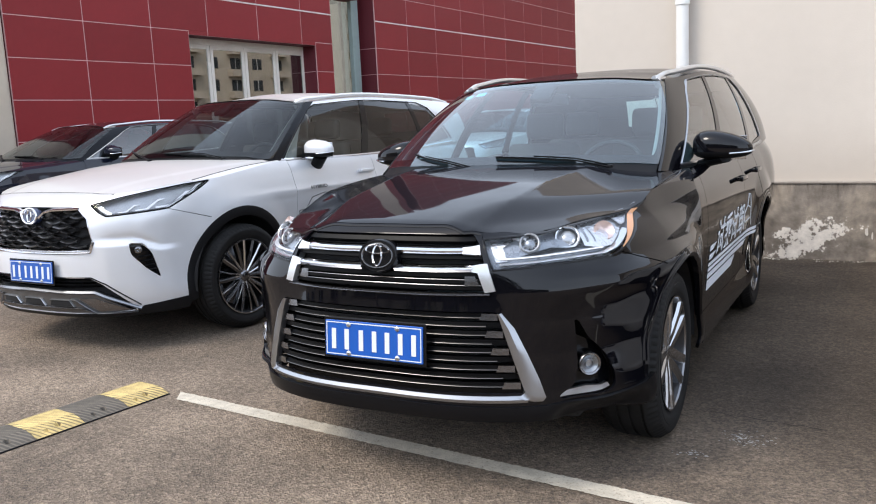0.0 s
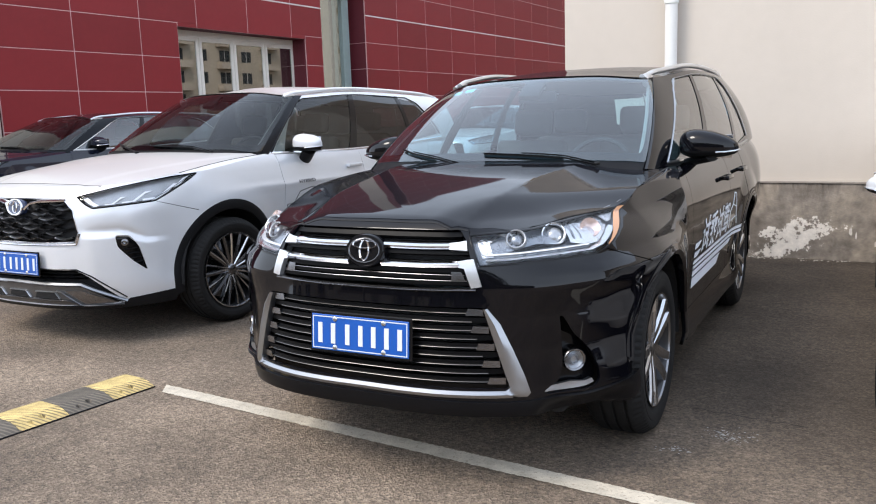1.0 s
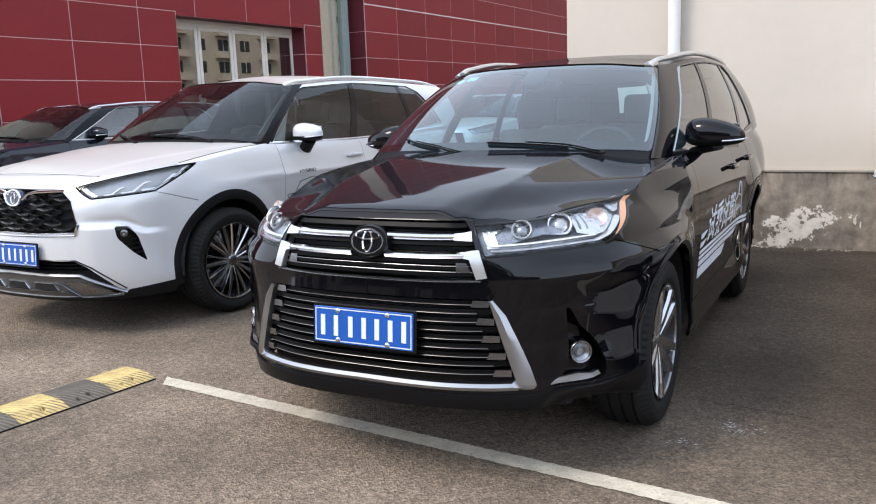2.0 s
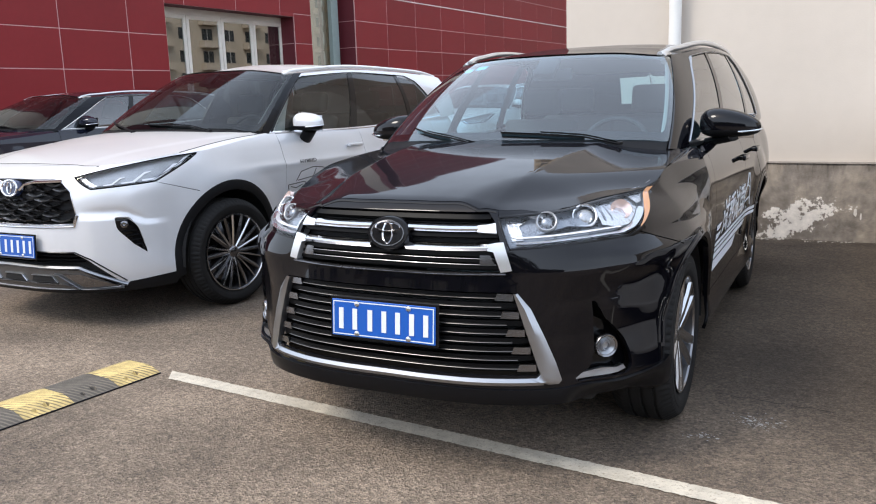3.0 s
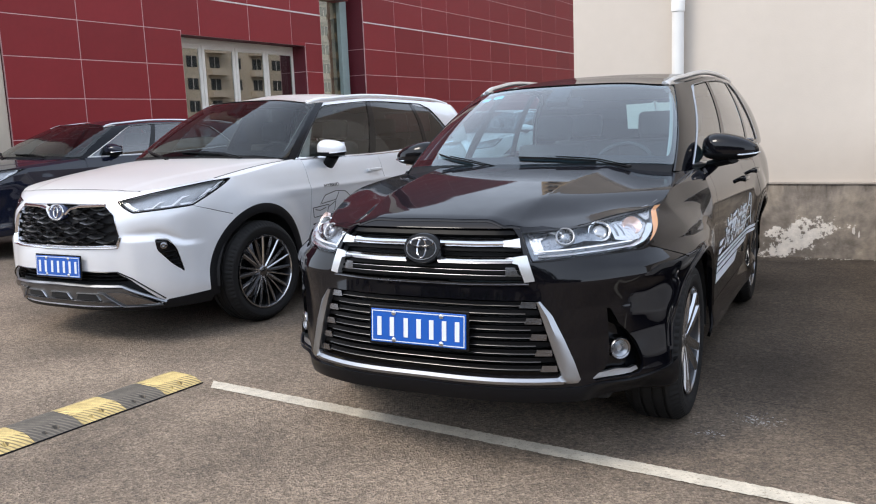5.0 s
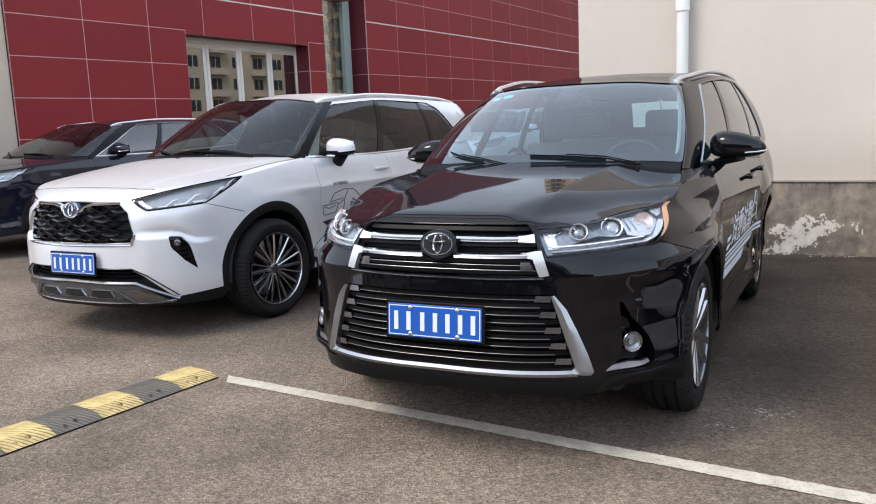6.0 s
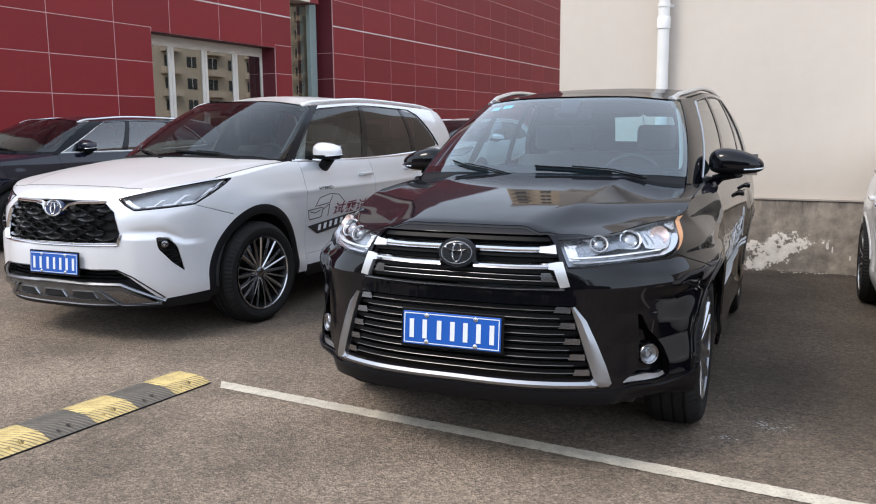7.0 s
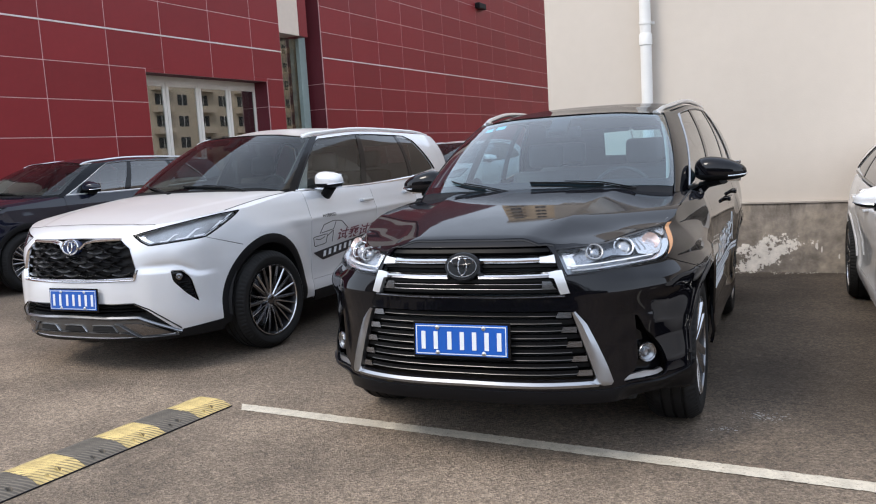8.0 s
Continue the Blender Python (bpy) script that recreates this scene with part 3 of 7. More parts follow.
    ad2.inputs[1].default_value = 1.6
    L(mid.outputs[0], ad2.inputs[0])
    L(ad.outputs[0], ad2.inputs[2])
    L(ad2.outputs[0], bp.inputs["Height"])
    L(bp.outputs[0], b.inputs["Normal"])
    return m


def plinth_cement():
    """Cement with brown damp stains and a patch where white old paint shows through the flaked coat."""
    m = bpy.data.materials.new("plinth_cement")
    m.use_nodes = True
    nt = m.node_tree
    L, N = nt.links.new, nt.nodes.new
    b = nt.nodes["Principled BSDF"]
    b.inputs["Roughness"].default_value = 0.92
    tc = N("ShaderNodeTexCoord")
    n1, n2, n3 = N("ShaderNodeTexNoise"), N("ShaderNodeTexNoise"), N("ShaderNodeTexNoise")
    for n, s, d in ((n1, 2.2, 6), (n2, 9, 8), (n3, 30, 5)):
        n.inputs["Scale"].default_value, n.inputs["Detail"].default_value = s, d
        n.inputs["Roughness"].default_value = 0.65
        L(tc.outputs["Object"], n.inputs["Vector"])
    r = N("ShaderNodeValToRGB")
    r.color_ramp.elements[0].position, r.color_ramp.elements[1].position = 0.30, 0.70
    r.color_ramp.elements[0].color, r.color_ramp.elements[1].color = (0.14, 0.115, 0.095, 1), (0.42, 0.35, 0.27, 1)
    e = r.color_ramp.elements.new(0.5)
    e.color = (0.26, 0.225, 0.19, 1)
    L(n1.outputs[0], r.inputs[0])
    # flaked patch: an oblique band round one spot, broken up by noise
    sep = N("ShaderNodeSeparateXYZ")
    L(tc.outputs["Object"], sep.inputs[0])

    def math_node(op, a, c):
        q = N("ShaderNodeMath")
        q.operation = op
        for i, v in enumerate((a, c)):
            if isinstance(v, (int, float)):
                q.inputs[i].default_value = v
            else:
                L(v, q.inputs[i])
        return q.outputs[0]
    x = math_node("MULTIPLY", math_node("ADD", sep.outputs[0], 0.22), 2.0)
    zc = math_node("SUBTRACT", sep.outputs[2], math_node("MULTIPLY", sep.outputs[0], 0.35))
    zz = math_node("MULTIPLY", zc, 4.6)
    zz = math_node("SUBTRACT", zz, 1.12)
    d = math_node("ADD", math_node("MULTIPLY", x, x), math_node("MULTIPLY", zz, zz))
    v = math_node("SUBTRACT", math_node("ADD", math_node("MULTIPLY", n2.outputs[0], 4.2), math_node("MULTIPLY", n3.outputs[0], 1.2)), d)
    mk = N("ShaderNodeMapRange")
    mk.inputs[1].default_value, mk.inputs[2].default_value = 2.32, 2.46
    L(v, mk.inputs[0])
    mx = N("ShaderNodeMix")
    mx.data_type = "RGBA"
    mx.inputs[7].default_value = (0.72, 0.67, 0.61, 1)
    L(mk.outputs[0], mx.inputs[0])
    L(r.outputs[0], mx.inputs[6])
    m2 = N("ShaderNodeMapRange")
    m2.inputs[1].default_value, m2.inputs[2].default_value, m2.inputs[3].default_value, m2.inputs[4].default_value = 0.3, 0.7, 0.72, 1.25
    L(n2.outputs[0], m2.inputs[0])
    mu = N("ShaderNodeMix")
    mu.data_type, mu.blend_type = "RGBA", "MULTIPLY"
    mu.inputs[0].default_value = 1
    L(mx.outputs[2], mu.inputs[6])
    L(m2.outputs[0], mu.inputs[7])
    # dark damp blotches and drips that hang from the top edge
    mp = N("ShaderNodeMapping")
    mp.inputs["Scale"].default_value = (5.5, 1.0, 1.6)
    L(tc.outputs["Object"], mp.inputs["Vector"])
    drip = N("ShaderNodeTexNoise")
    drip.inputs["Scale"].default_value, drip.inputs["Detail"].default_value, drip.inputs["Roughness"].default_value = 1.0, 7, 0.62
    L(mp.outputs[0], drip.inputs["Vector"])
    wet = math_node("ADD", math_node("MULTIPLY", sep.outputs[2], 1.5), math_node("MULTIPLY", drip.outputs[0], 1.9))
    wm = N("ShaderNodeMapRange")
    wm.inputs[1].default_value, wm.inputs[2].default_value, wm.inputs[4].default_value = 1.93, 2.16, 0.72
    L(wet, wm.inputs[0])
    dk = N("ShaderNodeMix")
    dk.data_type = "RGBA"
    dk.inputs[7].default_value = (0.060, 0.048, 0.038, 1)
    L(wm.outputs[0], dk.inputs[0])
    L(mu.outputs[2], dk.inputs[6])
    L(dk.outputs[2], b.inputs["Base Color"])
    bp = N("ShaderNodeBump")
    bp.inputs["Strength"].default_value, bp.inputs["Distance"].default_value = 0.5, 0.01
    ht = math_node("ADD", math_node("MULTIPLY", mk.outputs[0], -0.5), n3.outputs[0])
    L(ht, bp.inputs["Height"])
    L(bp.outputs[0], b.inputs["Normal"])
    return m


def panel_red():
    """Coated panels, each of a slightly different tone."""
    m = mat("red_panel", (0.238, 0.0195, 0.024), 0.42, 0, 0.0, spec=0.38, var=0.10, scale=1.3, bump=0.02, bscale=30)
    nt = m.node_tree
    b = nt.nodes["Principled BSDF"]
    oi = nt.nodes.new("ShaderNodeObjectInfo")
    mr = nt.nodes.new("ShaderNodeMapRange")
    mr.inputs[3].default_value, mr.inputs[4].default_value = 0.90, 1.10
    nt.links.new(oi.outputs["Random"], mr.inputs[0])
    mx = nt.nodes.new("ShaderNodeMix")
    mx.data_type, mx.blend_type = "RGBA", "MULTIPLY"
    mx.inputs[0].default_value = 1
    nt.links.new(b.inputs["Base Color"].links[0].from_socket, mx.inputs[6])
    nt.links.new(mr.outputs[0], mx.inputs[7])
    nt.links.new(mx.outputs[2], b.inputs["Base Color"])
    return m


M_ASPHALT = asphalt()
M_RED = panel_red()
M_REDWALL = mat("red_wall", (0.12, 0.012, 0.02), 0.6, var=0.08, scale=2)
M_JOINT = mat("joint_sealant", (0.58, 0.37, 0.36), 0.8, var=0.2, scale=4)
M_STRIP = mat("joint_strip_metal", (0.72, 0.66, 0.63), 0.45, 0.3, var=0.25, scale=2.5)
M_CREAM = mat("cream_render", (0.575, 0.513, 0.446), 0.88, var=0.06, scale=0.9, bump=0.10, bscale=70)
M_PLINTH = plinth_cement()
M_CEMENT = mat("cement", (0.34, 0.30, 0.26), 0.9, var=0.3, scale=4, bump=0.3, bscale=50)
M_PIPE = mat("pipe_plastic", (0.76, 0.75, 0.72), 0.4, var=0.05)
M_LINE = mat("line_paint", (0.54, 0.485, 0.395), 0.9, var=0.30, scale=14, bump=0.3, bscale=120)
nt = M_LINE.node_tree
pit = nt.nodes.new("ShaderNodeTexNoise")
pit.inputs["Scale"].default_value, pit.inputs["Detail"].default_value, pit.inputs["Roughness"].default_value = 80, 8, 0.72
tc = nt.nodes.new("ShaderNodeTexCoord")
nt.links.new(tc.outputs["Object"], pit.inputs["Vector"])
mr = nt.nodes.new("ShaderNodeMapRange")
mr.inputs[1].default_value, mr.inputs[2].default_value = 0.32, 0.46
nt.links.new(pit.outputs[0], mr.inputs[0])
mx = nt.nodes.new("ShaderNodeMix")
mx.data_type = "RGBA"
mx.inputs[6].default_value = (0.26, 0.215, 0.17, 1)
b = nt.nodes["Principled BSDF"]
nt.links.new(b.inputs["Base Color"].links[0].from_socket, mx.inputs[7])
nt.links.new(mr.outputs[0], mx.inputs[0])
nt.links.new(mx.outputs[2], b.inputs["Base Color"])
M_YELLOW = mat("bump_yellow", (0.53, 0.40, 0.165), 0.8, var=0.5, scale=14, bump=0.2, bscale=120)


def grooved(m, groove_tone):
    """Worn, dirty tone along the bump's slanting grooves, with the ribs' relief painted in."""
    nt = m.node_tree
    L, N = nt.links.new, nt.nodes.new
    b = nt.nodes["Principled BSDF"]
    tc = N("ShaderNodeTexCoord")
    sp = N("ShaderNodeSeparateXYZ")
    L(tc.outputs["Object"], sp.inputs[0])
    def q(op, a, c):
        o = N("ShaderNodeMath")
        o.operation = op
        for i, v in enumerate((a, c)):
            if isinstance(v, (int, float)):
                o.inputs[i].default_value = v
            else:
                L(v, o.inputs[i])
        return o.outputs[0]
    ph = q("MULTIPLY", q("ADD", sp.outputs[1], q("MULTIPLY", sp.outputs[0], -0.6)), 2 * math.pi / 0.026)
    wv = q("SINE", ph, 0)
    ns = N("ShaderNodeTexNoise")
    ns.inputs["Scale"].default_value, ns.inputs["Detail"].default_value = 22, 5
    L(tc.outputs["Object"], ns.inputs["Vector"])
    v = q("ADD", q("MULTIPLY", wv, -0.5), ns.outputs[0])
    mr = N("ShaderNodeMapRange")
    mr.inputs[1].default_value, mr.inputs[2].default_value = 0.55, 0.95
    L(v, mr.inputs[0])
    mx = N("ShaderNodeMix")
    mx.data_type = "RGBA"
    mx.inputs[7].default_value = (*groove_tone, 1)
    L(mr.outputs[0], mx.inputs[0])
    L(b.inputs["Base Color"].links[0].from_socket, mx.inputs[6])
    L(mx.outputs[2], b.inputs["Base Color"])
    return m


# dark grooves: worn paint, with the ribs' shade put into the colour
grooved(M_YELLOW, (0.20, 0.155, 0.08))
M_RUBBER = mat("bump_rubber", (0.088, 0.076, 0.062), 0.8, var=0.35, scale=14, bump=0.2, bscale=120)
grooved(M_RUBBER, (0.17, 0.145, 0.115))
M_FRAME = mat("window_frame", (0.80, 0.76, 0.69), 0.4, var=0.06, scale=3)
M_SHOP = glass_mat("shop_glass", (0.55, 0.58, 0.53), 0.40)
M_SLOTGLASS = glass_mat("slot_glass", (0.42, 0.40, 0.35), 0.20)
M_TEAL = mat("teal_frame", (0.36, 0.46, 0.44), 0.4, 0.2, var=0.08)
M_TAN = mat("tan_cladding", (0.55, 0.40, 0.32), 0.6, var=0.08)
M_PALECLAD = mat("pale_cladding", (0.72, 0.60, 0.50), 0.6, var=0.05)
M_COLUMN = mat("column_metal", (0.64, 0.56, 0.46), 0.38, 0.25, var=0.08, rvar=0.08, scale=1.5)
M_ROOM = mat("room_wall", (0.30, 0.27, 0.22), 0.9, var=0.2, scale=1.2)
M_BLOCK = mat("block_render", (0.42, 0.355, 0.275), 0.9, var=0.12, scale=0.3)
M_BLOCKGREY = mat("block_grey", (0.40, 0.36, 0.31), 0.9, var=0.12, scale=0.3)
M_TANBLOCK = mat("block_tan", (0.70, 0.54, 0.37), 0.9, var=0.1, scale=0.3)
M_BLOCKDARK = mat("block_dark", (0.10, 0.09, 0.08), 0.9, var=0.12, scale=0.3)
M_BLOCKWIN = mat("block_window", (0.03, 0.035, 0.04), 0.15)
M_SLAB = mat("block_slab", (0.45, 0.38, 0.30), 0.9, var=0.1)
M_LEAF = mat("leaf", (0.05, 0.085, 0.03), 0.6, var=0.35, scale=2)
M_BARK = mat("bark", (0.12, 0.09, 0.07), 0.9, var=0.3, scale=6, bump=0.4, bscale=20)
M_SPLASHPALE = mat("bare_plaster", (0.66, 0.62, 0.57), 0.9, var=0.15, scale=30)
M_SPLASH = mat("old_paint", (0.56, 0.53, 0.49), 0.9, var=0.3, scale=20)

# ---------------- ground ----------------
bm = bmesh.new()
bmesh.ops.create_grid(bm, x_segments=8, y_segments=8, size=600)
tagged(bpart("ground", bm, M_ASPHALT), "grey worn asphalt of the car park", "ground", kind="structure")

rng = random.Random(7)
n = 520
vs, fs = [], []
for i in range(n + 1):
    t = i / n
    a = Vector((-1.665, 0.502, 0.004)).lerp(Vector((4.2, -0.095, 0.004)), t)
    b = Vector((-1.592, 0.400, 0.004)).lerp(Vector((4.2, -0.197, 0.004)), t)
    j = lambda: rng.uniform(-0.0035, 0.0035)
    vs += [a + Vector((0, j(), 0)), a.lerp(b, 0.5), b + Vector((0, j(), 0))]
for i in range(n):
    k = 3 * i
    fs += [(k, k + 1, k + 4, k + 3), (k + 1, k + 2, k + 5, k + 4)]
tagged(part("parking_line", vs, fs, M_LINE), "worn white painted parking bay line", "road marking", kind="structure")


def splash(x, y, count, spread):
    vs, fs = [], []
    for _ in range(count):
        cx, cy, r = x + rng.gauss(0, spread), y + rng.gauss(0, spread * 0.8), rng.uniform(0.001, 0.0045) * rng.uniform(0.4, 1.6)
        k, b = 7, len(vs)
        for i in range(k):
            a = 2 * math.pi * i / k
            q = r * rng.uniform(0.4, 1.3)
            vs.append((cx + q * math.cos(a) * 1.6, cy + q * math.sin(a), 0.0045))
        fs.append(tuple(range(b, b + k)))
    return vs, fs


# hairline crack in the asphalt
ys = [(1.02 + 0.05 * i, 1.185 - 0.006 * i + rng.uniform(-0.012, 0.012)) for i in range(11)]
vs = [(x, y + s * rng.uniform(0.0015, 0.004), 0.0042) for x, y in ys for s in (-1, 1)]
tagged(part("crack", vs, [(2 * i, 2 * i + 2, 2 * i + 3, 2 * i + 1) for i in range(10)], M_DARK), "thin dark crack in the asphalt", "crack", kind="structure")
v1, f1 = splash(1.225, 0.90, 110, 0.055)
tagged(part("paint_specks", v1, f1, M_SPLASH), "scattered pale paint specks on the asphalt", "paint specks", kind="stuff")
v1, f1 = splash(1.03, 0.67, 34, 0.03)
tagged(part("paint_specks", v1, f1, M_SPLASH), "scattered pale paint specks on the asphalt", "paint specks", kind="stuff")


# ---------------- speed bump ----------------
def bump_segment(length, width, height):
    """An arched rubber block with slanting ridges and two bolt wells."""
    nu, nv = 78, 40
    vs, fs = [], []
    for i in range(nu + 1):
        y = -length * i / nu
        for k in range(nv + 1):
            x = width * (k / nv - 0.5)
            q = 1 - (2 * k / nv - 1) ** 2
            z = height * min(1.0, q * 1.25) ** 0.8
            ridge = 0.5 + 0.5 * math.sin((y - 0.6 * x) * 2 * math.pi / 0.026)
            z += 0.007 * ridge * min(1, q * 4) * min(1, i / 5, (nu - i) / 5) * max(0.0, min(1.0, (0.085 - abs(x - 0.01)) / 0.02))
            for bx, by in ((0.120, -0.45), (0.135, -0.72)):
                d = math.hypot(x - bx * width / 0.35, y - by * length)
                if d < (0.015 if by > -0.5 else 0.010):
                    z -= 0.016
            if i in (0, nu) or k in (0, nv):
                z = max(z, 0.006)
            vs.append((x, y, z))
    w = nv + 1
    for i in range(nu):
        for k in range(nv):
            fs.append((i * w + k, (i + 1) * w + k, (i + 1) * w + k + 1, i * w + k + 1))
    ring = [k for k in range(w)] + [i * w + nv for i in range(1, nu + 1)] + [nu * w + k for k in range(nv - 1, -1, -1)] + [i * w for i in range(nu - 1, 0, -1)]
    b = len(vs)
    for r in ring:
        vs.append((vs[r][0], vs[r][1], 0))
    for i in range(len(ring)):
        j = (i + 1) % len(ring)
        fs.append((ring[i], ring[j], b + j, b + i))
    return vs, fs


hump = tagged(new("speed_bump"), "yellow and black ribbed rubber speed bump", "speed bump")
hump.matrix_basis = pose(-1.713, 0.455, 0, 0, 0, -6.6) @ pose(-0.162, 0, 0)
for i in range(14):
    v, f = bump_segment(0.247, 0.345, 0.036)
    o = part("bump_segment", v, f, M_YELLOW if i % 2 == 0 else M_RUBBER, hump, "worn yellow segment" if i % 2 == 0 else "black rubber segment", smooth=True)
    o.matrix_basis = pose(0, -0.25 * i, 0)

bpart("edge_strip", span(0.171, 0.179, -3.5, 0.0, 0.0, 0.007, 0.002, 1), M_PLASTIC, hump, "black rubber edge strip")

# ---------------- red facade ----------------
RED = pose(-10.8, 7.618, 0, 0, 0, 87)      # x along the red facade, y into the building
CREAM = pose(1.3, 5.55, 0, 0, 0, -4)       # x along the cream wall, y behind it
TOP = 10.4


def wall(name, spans, material, m, label, category="wall"):
    bm = bmesh.new()
    for s in spans:
        b = span(*s)
        t = bpy.data.meshes.new("t")
        b.to_mesh(t)
        b.free()
        bm.from_mesh(t)
        bpy.data.meshes.remove(t)
    o = bpart(name, bm, material)
    o.matrix_basis = m
    return tagged(o, label, category, kind="structure")


red1 = wall("wall_red_left", [(-1.476, 2.41, 0.03, 0.45, 0, TOP), (2.41, 6.40, 0.03, 0.45, 3.40, TOP), (6.40, 7.05, 0.03, 0.62, 0, TOP)], M_REDWALL, RED, "showroom facade clad in dark red panels")
red2 = wall("wall_red_right", [(8.94, 32, 0.03, 0.62, 0, TOP)], M_REDWALL, RED, "showroom facade clad in dark red panels")
wall("joint_backing_left", [(-1.476, 2.408, 0.0, 0.027, 0, TOP), (2.41, 6.40, 0.0, 0.027, 3.402, TOP), (6.402, 7.05, 0.0, 0.027, 0, TOP)], M_JOINT, RED, "pale sealant joints between the red panels", "joint")
wall("joint_backing_right", [(8.94, 32, 0.0, 0.027, 0, TOP)], M_JOINT, RED, "pale sealant joints between the red panels", "joint")
ROWS_Z = [0.03, 0.72, 1.41, 2.10, 2.79, 3.475, 4.178, 4.87, 5.56, 6.25, 6.94, 7.63, 8.32, 9.01, 9.70, 10.39]
panels = {}


def red_panel(owner, x0, x1, z0, z1, g0=0.007, g1=0.007):
    """One coated panel with a joint gap; alike panels share their mesh."""
    g = 0.007
    wd, ht = round(x1 - x0 - 2 * g, 3), round(z1 - z0 - g0 - g1, 3)
    if (wd, ht) not in panels:
        bm = boxed((wd, 0.02, ht), 0.004, 1)
        me = bpy.data.meshes.new("panel")
        bm.to_mesh(me)
        bm.free()
        me.materials.append(M_RED)
        panels[(wd, ht)] = me
    o = new("panel", panels[(wd, ht)])
    o.parent = owner
    o.location = ((x0 + x1) / 2, 0.0055 + rng.uniform(-0.0006, 0.0006), (z0 + z1 + g0 - g1) / 2)
    o.rotation_euler = (rng.uniform(-0.0008, 0.0008), 0, rng.uniform(-0.0004, 0.0004))


def red_panels(owner, edges, opening=None):
    for x0, x1 in zip(edges, edges[1:]):
        for z0, z1 in zip(ROWS_Z, ROWS_Z[1:]):
            if not opening or z0 > opening[2] + 0.2 or x1 < opening[0] or x0 > opening[1]:
                red_panel(owner, x0, x1, z0, z1)
            elif z0 > opening[2]:
                # the row just over the opening reaches down to its head
                inside_x = (max(x0, opening[0]), min(x1, opening[1]))
                if inside_x == (x0, x1):
                    red_panel(owner, x0, x1, opening[2] + 0.004, z1, 0.0)
                else:
                    red_panel(owner, x0, x1, z0, z1)
                    red_panel(owner, *inside_x, opening[2] + 0.004, z0 + 0.007, 0.0, 0.0)
            elif x0 < opening[0]:
                red_panel(owner, x0, opening[0], z0, z1)
            elif x1 > opening[1]:
                red_panel(owner, opening[1], x1, z0, z1)


def strip(owner, x0, x1):
    bm = span(x0, x1, -0.012, 0.014, 4.178 - 0.016, 4.178 + 0.016, 0.003, 1)
    bpart("joint_strip", bm, M_STRIP, owner)


strip(red1, -1.47, 7.05)
strip(red2, 8.94, 32)
# side linings of the two recesses
bpart("reveal", span(6.384, 6.40, 0.03, 0.45, 0, 3.40), M_REDWALL, red1)
for z in ROWS_Z[1:6]:
    bpart("reveal_joint", span(6.377, 6.384, 0.03, 0.43, z - 0.006, z + 0.006), M_JOINT, red1)
    bpart("reveal_joint", span(8.933, 8.94, 0.03, 0.6, z - 0.006, z + 0.006), M_JOINT, red2)

# shop window of four glazed leaves
win = tagged(new("window_1"), "tall white-framed glazed shop doors in a recess", "window", kind="structure")
win.matrix_basis = RED
bpart("window_frame", span(2.41, 6.384, 0.39, 0.47, 3.27, 3.40, 0.006), M_FRAME, win)
bpart("window_sill", span(2.41, 6.384, 0.37, 0.47, 0.0, 0.08, 0.006), M_FRAME, win)
for i in range(4):
    a = 2.31 + 1.025 * i
    b = a + 1.015
    a = max(a, 2.412)
    leaf = new("leaf")
    leaf.parent = win
    bpart("stile", span(a, a + 0.082, 0.395, 0.445, 0.08, 3.27, 0.006), M_FRAME, leaf)
    bpart("stile", span(b - 0.086, b - 0.004, 0.395, 0.445, 0.08, 3.27, 0.006), M_FRAME, leaf)
    bpart("rail", span(a + 0.082, b - 0.086, 0.397, 0.443, 3.19, 3.27, 0.006), M_FRAME, leaf)
    bpart("rail", span(a + 0.082, b - 0.086, 0.397, 0.443, 0.08, 0.30, 0.006), M_FRAME, leaf)
    bpart("pane", span(a + 0.080, b - 0.084, 0.415, 0.421, 0.30, 3.192), M_SHOP, leaf)
    bpart("handle", span(b - 0.055, b - 0.035, 0.36, 0.395, 1.0, 1.3, 0.006), M_SATIN, leaf)
# dim room behind the glass
wall("room", [(1.0, 7.0, 5.5, 5.7, 0, 3.6), (0.9, 1.05, 0.46, 5.6, 0, 3.6), (6.95, 7.04, 0.63, 5.6, 0, 3.6), (0.9, 7.04, 0.46, 5.7, 3.6, 3.7), (0.9, 7.04, 0.46, 5.7, -0.05, 0.01)], M_ROOM, RED, "dim showroom interior behind the glass", "room")
# glass slot between the two red blocks
slot = tagged(new("window_2"), "tall recessed glass strip with teal metal post", "window", kind="structure")
slot.matrix_basis = RED
bpart("pane", span(7.05, 8.94, 0.60, 0.606, 0.0, TOP), M_SLOTGLASS, slot)
bpart("teal_post", span(8.50, 8.80, 0.44, 0.56, 0.0, TOP, 0.01), M_TEAL, slot)
bpart("tan_post", span(7.42, 7.60, 0.50, 0.59, 0.0, TOP, 0.01), M_TAN, slot)
bpart("slot_back", span(7.05, 8.94, 1.6, 1.7, 0, TOP), M_ROOM, slot)
head = tagged(new("slot_head"), "pale clad box above the glass strip", "cladding", kind="structure")
head.matrix_basis = RED
bpart("pale_face", span(7.056, 7.92, 0.0, 0.5, 4.66, TOP, 0.006), M_PALECLAD, head)
bpart("red_face", span(7.924, 8.30, -0.004, 0.49, 4.66, TOP, 0.006), M_RED, head)
# brushed metal corner column
bm = boxed((1.1, 0.7, TOP), 0.16, 6, pose(-2.035, 0.30, TOP / 2))
col = bpart("corner_column", bm, M_COLUMN, smooth=True)
col.matrix_basis = RED
tagged(col, "brushed beige metal column cladding at the facade corner", "column", kind="structure")
